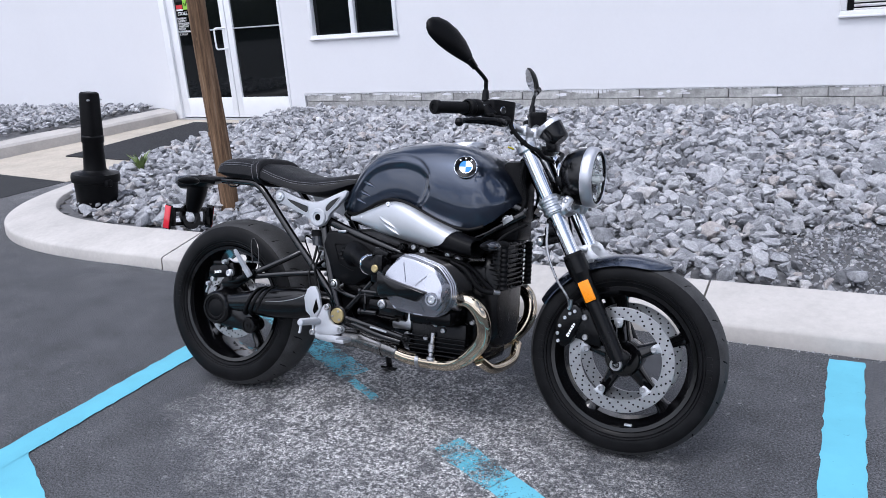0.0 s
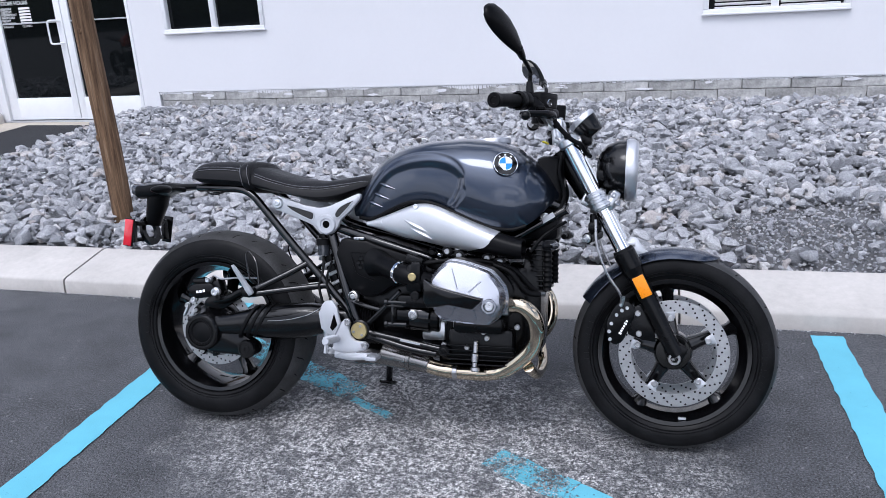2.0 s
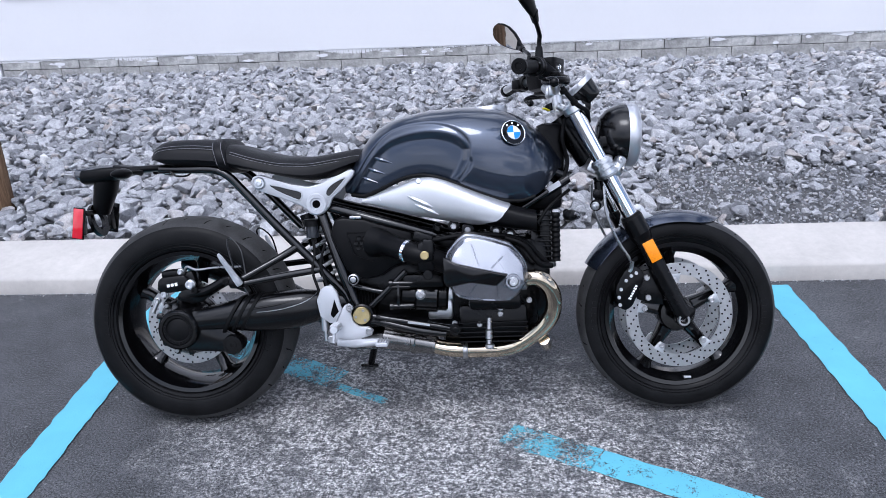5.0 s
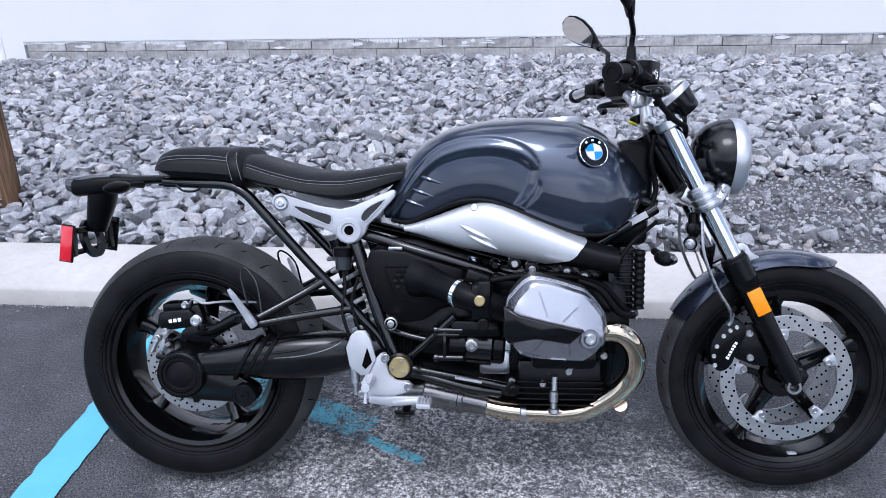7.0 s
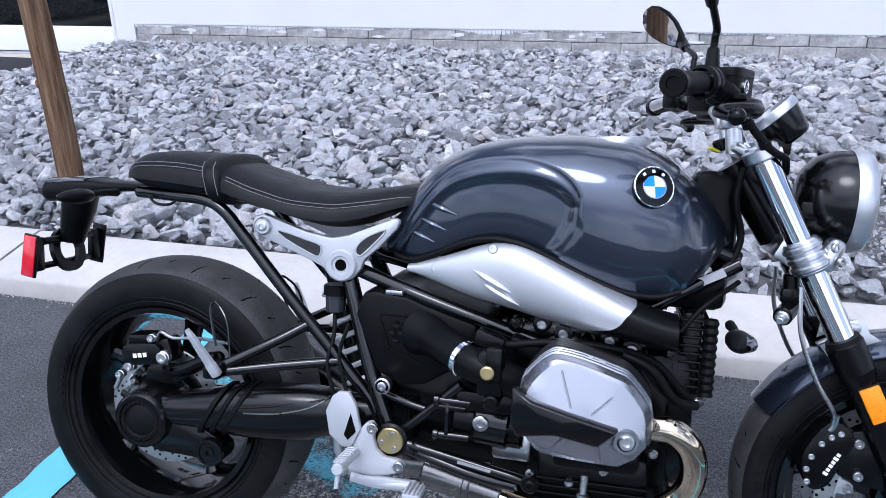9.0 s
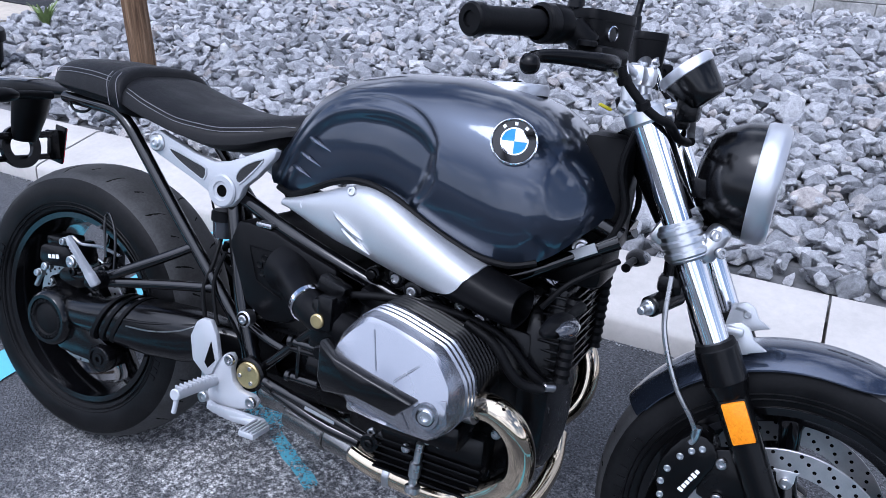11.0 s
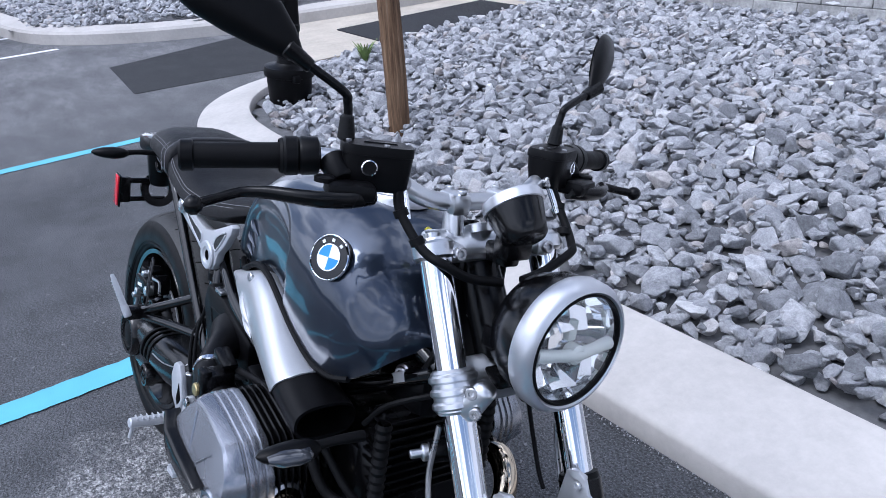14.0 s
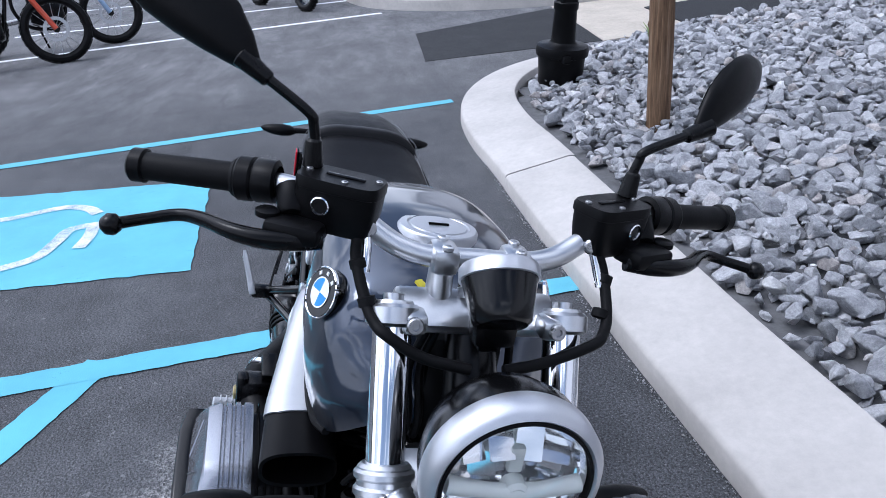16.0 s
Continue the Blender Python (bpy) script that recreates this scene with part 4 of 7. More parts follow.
            part("lug_bolt", bolt(Vector(c) + d * (din - 0.016) + Vector((0, y + s * 0.004, 0)), (0, s, 0), 0.009, 0.006), STEEL, rim)
    return rim


fw = wheel(FRONT, 0.30, 0.12, "front_wheel", "gloss black five-spoke front wheel", 2, 0.16, 30)
rw = wheel(REAR, 0.322, 0.19, "rear_wheel", "gloss black five-spoke rear wheel", 1, 0.1325, 30)
part("balance_weight", box((FRONT.x + 0.03, -0.045, FRONT.z - 0.199), (0.022, 0.012, 0.006), 0.001), ALU, fw)

# -- fuel tank --
T_TOP = [(0.50, 0.760), (0.53, 0.80), (0.555, 0.842), (0.584, 0.880), (0.625, 0.906), (0.663, 0.923), (0.749, 0.941), (0.862, 0.948), (0.96, 0.940), (1.03, 0.915), (1.086, 0.869), (1.129, 0.820), (1.15, 0.770)]
T_LOW = [(0.50, 0.705), (0.555, 0.690), (0.60, 0.708), (0.662, 0.738), (0.70, 0.750), (0.748, 0.752), (0.79, 0.742), (0.82, 0.730), (0.886, 0.700), (0.964, 0.672), (1.03, 0.668), (1.08, 0.690), (1.12, 0.735), (1.15, 0.765)]
T_WID = [(0.50, 0.085), (0.56, 0.112), (0.62, 0.132), (0.70, 0.150), (0.80, 0.166), (0.90, 0.176), (0.98, 0.177), (1.05, 0.165), (1.10, 0.135), (1.135, 0.085), (1.15, 0.02)]
KNEE_TOP = [(0.50, 0.690), (0.516, 0.719), (0.554, 0.785), (0.592, 0.840), (0.636, 0.882), (0.70, 0.902), (0.772, 0.906), (0.828, 0.893), (0.858, 0.874), (0.880, 0.848), (0.892, 0.82), (0.897, 0.79), (0.90, 0.5)]


def knee_depth(x, z):
    """How far a point of the flank lies inside the knee recess."""
    if x > 0.9:
        return -1.0
    right = interp(z, [(0.60, 0.80), (0.70, 0.830), (0.73, 0.850), (0.76, 0.875), (0.79, 0.890), (0.83, 0.897), (0.90, 0.897)])
    return min((soft(x, KNEE_TOP) - z) * 0.8, right - x)


def tank():
    nx, na = 190, 120
    shell = bmesh.new()
    P = []
    for i in range(nx + 1):
        s = i / nx
        x = 0.50 + 0.65 * (s - 0.06 * math.sin(2 * math.pi * s) * 0.6)
        zt, zl, w = soft(x, T_TOP), soft(x, T_LOW), soft(x, T_WID)
        zm = zl + (zt - zl) * 0.36
        row = []
        for k in range(na + 1):
            a = -0.5 + 1.0 * k / na * 1.0      # -0.5 .. 0.5 across the section, from the right lower edge over the top
            th = (a + 0.5) * math.pi
            cy, cz = -math.cos(th), math.sin(th)
            # upper part: rounded shoulders; lower part: flank tucks in a little
            y = w * math.copysign(abs(cy) ** 0.72, cy)
            z = zm + (zt - zm) * cz ** 0.80
            row.append([x, y, z])
        # flank below the widest line
        lower = []
        for k in range(1, 21):
            q = k / 20
            lower.append([x, -w * (1 - 0.10 * q * q), zm + (zl - zm) * q])
        full = lower[::-1] + row + [[p[0], -p[1], p[2]] for p in lower]
        for p in full:
            d = knee_depth(p[0], p[2])
            dep = 0.006 * smoothstep(0.0, 0.009, d) + (0.004 + 0.62 * max(0.0, abs(p[1]) - 0.86 * w)) * smoothstep(0.018, 0.042, d)
            sgn = -1 if p[1] < 0 else 1
            hx, hz = (p[0] - 1.098) / 0.045, (p[2] - 0.812) / 0.070
            dep += 0.009 * smoothstep(1.0, 0.25, math.hypot(hx, hz))
            if abs(p[1]) > 0.03:
                p[1] -= sgn * min(dep, abs(p[1]) * 0.5)
        P.append(full)
    m = len(P[0])
    vs = [[shell.verts.new(p) for p in r] for r in P]
    for i in range(nx):
        for k in range(m - 1):
            shell.faces.new((vs[i][k], vs[i + 1][k], vs[i + 1][k + 1], vs[i][k + 1]))
    tk = part("fuel_tank", shell, PAINT, bike, "glossy blue-grey metallic fuel tank with knee recesses", 60)
    # underside closing
    part("tank_underside", plate([(x, soft(x, T_LOW) + 0.012) for x in np.linspace(0.52, 1.13, 24)] + [(1.10, 0.80), (0.56, 0.78)], -0.075, 0.075), PLASTIC, tk)
    return tk


tk = tank()

# -- roundel: dark ring with blue and white quarters --
def roundel(side):
    n = Vector((0.34, -0.88 * 1.0, 0.32)).normalized()
    c = Vector((1.0, -0.1615, 0.862))
    up = (Vector((0, 0, 1)) - n * n.z).normalized()
    rt = up.cross(n)
    R = Matrix((rt, up, n)).transposed().to_4x4()
    mm = Matrix.Translation(c) @ R
    e = part("emblem", moved(lathe([(-0.012, 0.0345), (0.003, 0.0345), (0.005, 0.033), (0.0055, 0.0)], (0, 0, 0), (0, 0, 1), 48), mm), GLOSS, tk, "round black emblem with blue and white quarters")
    part("emblem_rim", moved(lathe([(0.001, 0.0365), (0.005, 0.0365), (0.006, 0.035), (0.005, 0.0338), (0.001, 0.0338)], (0, 0, 0), (0, 0, 1), 48, True), mm), CHROME, e)
    part("emblem_ring", moved(lathe([(0.0052, 0.0215), (0.0064, 0.0215), (0.0064, 0.0195), (0.0052, 0.0195)], (0, 0, 0), (0, 0, 1), 40, True), mm), CHROME, e)
    for k in range(4):
        pts = [(0, 0)] + [(0.0196 * math.cos(a), 0.0196 * math.sin(a)) for a in (math.pi / 2 * (k + q / 6) for q in range(7))]
        part("emblem_quarter", moved(slab(pts, 0.005, 0.0062), mm), BLUE if k % 2 else WHITE, e)
    for a in (-38, 0, 38):
        part("emblem_mark", moved(slab([(x * 0.0026, 0.0250 + y * 0.0050) for x, y in ((-1, 0), (1, 0), (1, 1), (-1, 1))], 0.005, 0.0062), mm @ pose(0, 0, 0, 0, 0, -a)), WHITE, e)
    if side > 0:
        for o in (e, *e.children):
            o.data = o.data.copy()
            o.data.transform(Matrix.Diagonal((1, -1, 1, 1)))
            o.data.flip_normals()
    return e


roundel(-1)
roundel(1)
cap = part("filler_cap", lathe([(-0.01, 0.059), (0.004, 0.059), (0.008, 0.056), (0.009, 0.046), (0.0065, 0.0445), (0.0065, 0.043), (0.0095, 0.0415), (0.0105, 0.0)], (0.932, 0, 0.9385), (-0.06, 0, 1), 48), RING, tk, "round brushed metal filler cap")
part("lock_flap", box((0.934, 0, 0.9497), (0.006, 0.03, 0.003), 0.001), HOLLOW, tk)

# -- air duct covers beside the tank --
S_TOP = [(0.552, 0.684), (0.60, 0.700), (0.66, 0.722), (0.70, 0.738), (0.741, 0.748), (0.78, 0.743), (0.814, 0.731), (0.86, 0.711), (0.912, 0.690), (0.96, 0.672), (1.003, 0.658), (1.05, 0.645)]
S_LOW = [(0.552, 0.674), (0.60, 0.662), (0.662, 0.644), (0.70, 0.634), (0.742, 0.629), (0.80, 0.617), (0.85, 0.610), (0.887, 0.603), (0.94, 0.596), (0.992, 0.588), (1.05, 0.580)]
S_OUT = [(0.552, 0.118), (0.60, 0.135), (0.66, 0.155), (0.74, 0.175), (0.85, 0.200), (0.95, 0.222), (1.05, 0.232)]


def duct(side):
    def ring(x, grow=0.0):
        zt, zl, yo = soft(x, S_TOP) + grow, soft(x, S_LOW) - grow, soft(x, S_OUT) + grow
        inn = interp(x, [(0.55, 0.095), (0.8, 0.105), (1.05, 0.12)])
        zc, hz = (zt + zl) / 2, (zt - zl) / 2
        yc, hy = (yo + inn) / 2, (yo - inn) / 2
        return [(x + (0.0 if x < 0.93 else 0.0), side * (yc + hy * math.copysign(abs(math.cos(a)) ** 0.75, math.cos(a))), zc + hz * math.copysign(abs(math.sin(a)) ** 0.75, math.sin(a))) for a in (2 * math.pi * k / 36 for k in range(36))]
    # outer skin of bright metal, trimmed to a rounded leaf end
    LEAF = [(0.55, -112), (0.86, -108), (0.885, -85), (0.90, -58), (0.925, -36), (0.945, -22), (0.964, 0), (0.978, 30), (0.986, 62)]

    def strip(x, grow):
        full = ring(x, grow)
        a0, a1 = interp(x, LEAF), 118.0
        out = []
        for k in range(21):
            q = (a0 + (a1 - a0) * k / 20) % 360 / 10
            i, r = int(q), q - int(q)
            out.append(Vector(full[i % 36]).lerp(Vector(full[(i + 1) % 36]), r))
        return out
    rings = [strip(x, 0.0) + strip(x, -0.0025)[::-1] for x in (*np.linspace(0.553, 0.86, 26), *np.linspace(0.87, 0.986, 26))]
    sil = part("air_duct_cover", skin(rings), ALU, bike, "brushed aluminium air duct cover", 60)
    # two embossed vents
    for dz, dx in ((0.0, 0.0), (-0.022, 0.016)):
        pts = [(0.690 + dx + 0.075 * q, side * (0.1615 + 0.018 * q + 0.004 * math.sin(math.pi * q)), 0.694 + dz - 0.034 * q) for q in (0, 0.25, 0.5, 0.75, 1)]
        part("vent_rib", tube(pts, [0.001, 0.0055, 0.006, 0.0055, 0.001], 8, 4), ALU, sil)
    for x, z, y in ((0.613, 0.687, 0.136), (0.726, 0.735, 0.165)):
        part("cover_bolt", bolt((x, side * (y - 0.004), z), (0, side, 0.15), 0.0085, 0.006), CAST, sil)
    # black tube end with an open mouth
    xs = np.linspace(0.556, 1.058, 40)
    outer = [ring(x, -0.003) for x in xs]
    inner = [[(p[0] - 0.001 * 0, p[1], p[2]) for p in ring(x, -0.008)] for x in xs[::-1][:9]]
    part("air_duct", skin(outer + inner, False, True), PLASTIC, bike, "black plastic air intake tube")


duct(-1)
duct(1)
# tank seam tape between tank and cover
part("tank_rubber_edge", tube([(x, -soft(x, T_WID) * 0.905, soft(x, T_LOW) - 0.001) for x in np.linspace(0.52, 1.06, 16)], 0.006, 8, 3), RUBBER, bike)

# three ridges behind the knee recess
for k, (x, z) in enumerate(((0.603, 0.796), (0.581, 0.765), (0.557, 0.740))):
    for s in (-1, 1):
        part("tank_ridge", tube([(x - 0.012, s * (soft(x - 0.012, T_WID) - 0.019), z + 0.012), (x + 0.012, s * (soft(x + 0.012, T_WID) - 0.017), z + 0.003), (x + 0.045, s * (soft(x + 0.045, T_WID) - 0.021), z - 0.008)], [0.004, 0.006, 0.001], 8, 5), PAINT, tk)


# -- seat --
def seat():
    def section(x, zt, zb, w, n=28, crown=0.018):
        out = []
        for k in range(n):
            a = 2 * math.pi * k / n
            c, s = math.cos(a), math.sin(a)
            zc, hz = (zt + zb) / 2, (zt - zb) / 2
            out.append((x, w * math.copysign(abs(c) ** 0.55, c), zc + hz * math.copysign(abs(s) ** 0.6, s) - (crown * c * c if s > 0 else 0)))
        return out
    top = [(-0.085, 0.850), (-0.075, 0.866), (-0.055, 0.876), (0.0, 0.881), (0.07, 0.880), (0.14, 0.872)]
    bot = [(-0.085, 0.826), (-0.075, 0.814), (-0.05, 0.806), (0.0, 0.797), (0.07, 0.790), (0.14, 0.785)]
    wid = [(-0.085, 0.075), (-0.075, 0.098), (-0.055, 0.110), (0.0, 0.118), (0.14, 0.130)]
    st = part("seat", skin([section(x, soft(x, top), soft(x, bot), soft(x, wid)) for x in np.linspace(-0.085, 0.13, 20)]), LEATHER, bike, "black stitched vinyl bench seat", 60)
    top2 = [(0.12, 0.862), (0.164, 0.862), (0.223, 0.842), (0.312, 0.820), (0.401, 0.815), (0.489, 0.828), (0.545, 0.838), (0.572, 0.830)]
    bot2 = [(0.12, 0.795), (0.176, 0.785), (0.287, 0.766), (0.35, 0.750), (0.398, 0.742), (0.45, 0.75), (0.523, 0.787), (0.572, 0.81)]
    wid2 = [(0.12, 0.122), (0.2, 0.142), (0.30, 0.150), (0.40, 0.138), (0.50, 0.105), (0.572, 0.075)]
    part("rider_seat", skin([section(x, soft(x, top2), soft(x, bot2), soft(x, wid2)) for x in np.linspace(0.115, 0.572, 36)]), LEATHER, st, "", 60)
    part("seat_strap", skin([[(p[0] + 0.25 * (0.84 - p[2]), p[1], p[2]) for p in section(x, 0.874 + g, 0.78 - g, 0.131 + g)] for x, g in ((0.118, -0.003), (0.121, 0.004), (0.127, 0.006), (0.148, 0.006), (0.154, 0.004), (0.157, -0.003))]), LEATHER, st, "raised strap across the seat", 60)
    for dx in (-0.012, 0.012):
        part("stitching", tube([(0.1375 + dx + 0.25 * (0.84 - z), y, z) for y, z in ((-0.1375, 0.80), (-0.1378, 0.83), (-0.132, 0.852), (-0.115, 0.866))], 0.0008, 5, 4), THREAD, st)
        part("stitching", tube([(0.1375 + dx + 0.25 * (0.84 - z), -y, z) for y, z in ((-0.1375, 0.80), (-0.1378, 0.83), (-0.132, 0.852), (-0.115, 0.866))], 0.0008, 5, 4), THREAD, st)
    for s in (-1, 1):
        part("stitching", tube([(x, s * (soft(x, wid2) * 0.93), soft(x, top2) - 0.0215) for x in np.linspace(0.17, 0.545, 20)], 0.0008, 5, 2), THREAD, st, "pale double stitching")
        part("stitching", tube([(x, s * (soft(x, wid2) * 0.95), soft(x, top2) - 0.0285) for x in np.linspace(0.17, 0.545, 20)], 0.0007, 5, 2), THREAD, st)
        part("stitching", tube([(x, s * (soft(x, wid) * 0.93), soft(x, top) - 0.0205) for x in np.linspace(-0.07, 0.118, 14)], 0.0008, 5, 2), THREAD, st)
        part("stitching", tube([(x, s * (soft(x, wid) * 0.955), soft(x, top) - 0.0285) for x in np.linspace(-0.07, 0.118, 14)], 0.0007, 5, 2), THREAD, st)
    return st


seat()


# -- frame --
def both(fn):
    for s in (-1, 1):
        fn(s)


def frame_tubes(s):
    fr = part("frame_tube", tube([(0.40, s * 0.086, 0.690), (0.425, s * 0.088, 0.672), (0.50, s * 0.108, 0.650), (0.60, s * 0.126, 0.622), (0.81, s * 0.13, 0.562), (0.86, s * 0.12, 0.548)], 0.0145, 14, 6), GLOSS, bike, "gloss black steel frame tube")
    part("frame_tube", tube([(0.42, s * 0.090, 0.665), (0.445, s * 0.106, 0.60), (0.49, s * 0.13, 0.47), (0.53, s * 0.14, 0.37), (0.545, s * 0.142, 0.33)], 0.0165, 14, 6), GLOSS, bike)
    part("frame_tube", tube([(-0.06, s * 0.075, 0.792), (0.04, s * 0.095, 0.790), (0.115, s * 0.105, 0.786), (0.158, s * 0.11, 0.766), (0.20, s * 0.112, 0.722), (0.31, s * 0.118, 0.60), (0.461, s * 0.126, 0.441), (0.50, s * 0.13, 0.395), (0.512, s * 0.13, 0.35)], 0.0125, 14, 6), GLOSS, bike)
    part("frame_tube", tube([(0.355, s * 0.12, 0.552), (0.30, s * 0.15, 0.520), (0.20, s * 0.19, 0.468), (0.172, s * 0.195, 0.455)], 0.0105, 12, 5), GLOSS, bike)
    part("frame_tube", tube([(0.425, s * 0.125, 0.482), (0.30, s * 0.16, 0.468), (0.18, s * 0.195, 0.452)], 0.0105, 12, 5), GLOSS, bike)
    part("frame_tube", rod((0.955, s * 0.11, 0.605), (1.165, s * 0.06, 0.725), 0.0145), GLOSS, bike)
    part("frame_tube", rod((1.165, s * 0.05, 0.73), (0.98, s * 0.08, 0.80), 0.016), GLOSS, bike)
    part("frame_tube", tube([(0.505, s * 0.135, 0.435), (0.57, s * 0.15, 0.42), (0.615, s * 0.155, 0.412)], 0.009, 10, 4), GLOSS, bike)
    part("frame_tube", tube([(0.565, s * 0.15, 0.365), (0.615, s * 0.16, 0.412), (0.68, s * 0.17, 0.475)], 0.0095, 10, 4), GLOSS, bike)
    part("frame_tube", tube([(0.56, s * 0.155, 0.335), (0.70, s * 0.165, 0.30), (0.79, s * 0.16, 0.285)], 0.0115, 12, 4), GLOSS, bike)


both(frame_tubes)

# silver subframe brackets with black mesh inserts
BR = [(0.226, 0.748), (0.234, 0.762), (0.252, 0.768), (0.29, 0.755), (0.345, 0.737), (0.396, 0.728), (0.43, 0.735), (0.48, 0.756), (0.526, 0.775), (0.536, 0.770), (0.531, 0.755), (0.495, 0.715), (0.466, 0.690), (0.458, 0.668), (0.440, 0.648), (0.418, 0.641), (0.396, 0.648), (0.381, 0.668), (0.35, 0.682), (0.295, 0.703), (0.245, 0.722), (0.230, 0.733)]


def bracket(s):
    y0, y1 = sorted((s * 0.104, s * 0.123))
    b = part("subframe_bracket", plate(BR, y0, y1, 0.004), SILVER, bike, "silver painted subframe bracket")
    for o in ([(0.283, 0.738), (0.345, 0.722), (0.376, 0.712), (0.372, 0.690), (0.352, 0.695), (0.300, 0.720)], [(0.448, 0.705), (0.455, 0.722), (0.475, 0.738), (0.508, 0.752), (0.500, 0.738), (0.475, 0.712), (0.458, 0.697)]):
        part("mesh_insert", plate(smooth_loop(o, 3), s * 0.1175, s * 0.1245), MESHGRID, b, "black mesh insert")
        part("insert_edge", tube([(x, s * 0.1238, z) for x, z in smooth_loop(o, 2)] + [(smooth_loop(o, 2)[0][0], s * 0.1238, smooth_loop(o, 2)[0][1])], 0.0022, 6, 1), SILVER, b)
    part("boss", lathe([(0.0, 0.032), (0.010, 0.032), (0.013, 0.029), (0.013, 0.019), (0.010, 0.017), (0.010, 0.012), (-0.004, 0.011)], (0.419, s * 0.117, 0.676), (0, s, 0), 32), SILVER, b)
    part("boss_hole", lathe([(0.0, 0.0), (0.0, 0.0115), (0.002, 0.0115)], (0.419, s * 0.124, 0.676), (0, s, 0), 20), HOLLOW, b)
    part("cap_screw", join(lathe([(0, 0.018), (0.010, 0.018), (0.013, 0.015), (0.013, 0.0)], (0.252, s * 0.117, 0.743), (0, s, 0), 24), bolt((0.252, s * 0.130, 0.743), (0, s, 0), 0.010, 0.004)), CAST, b)


both(bracket)

# -- engine --
eng = part("engine_block", box((0.90, 0, 0.41), (0.34, 0.24, 0.30), 0.03), BLACK, bike, "black engine casing")
part("gearbox", box((0.64, 0, 0.40), (0.26, 0.22, 0.22), 0.03), BLACK, eng, "black gearbox casing")
part("oil_sump", box((0.92, 0, 0.27), (0.28, 0.20, 0.08), 0.02), BLACK, eng)
part("front_cover", skin([[(x, y * w, 0.44 + z * h) for y, z in [(math.copysign(abs(math.cos(a)) ** 0.6, math.cos(a)), math.copysign(abs(math.sin(a)) ** 0.6, math.sin(a))) for a in (2 * math.pi * k / 32 for k in range(32))]] for x, w, h in ((1.05, 0.115, 0.165), (1.085, 0.112, 0.160), (1.102, 0.10, 0.148), (1.107, 0.07, 0.12))]), BLACK, eng, "smooth black front engine cover")


def cover_loop(scale, y, dx=0.0, dz=0.0):
    c = (0.918, 0.493)
    base = smooth_loop([(0.803, 0.530), (0.812, 0.545), (0.832, 0.569), (0.852, 0.584), (0.868, 0.586), (0.905, 0.580), (0.965, 0.562), (0.985, 0.552), (1.012, 0.521), (1.023, 0.500), (1.026, 0.470), (1.022, 0.450), (1.001, 0.419), (0.980, 0.404), (0.965, 0.401), (0.900, 0.403), (0.845, 0.409), (0.825, 0.422), (0.806, 0.450), (0.801, 0.480)], 2)
    return [(c[0] + (x - c[0]) * scale + dx, y, c[1] + (z - c[1]) * scale + dz) for x, z in base]


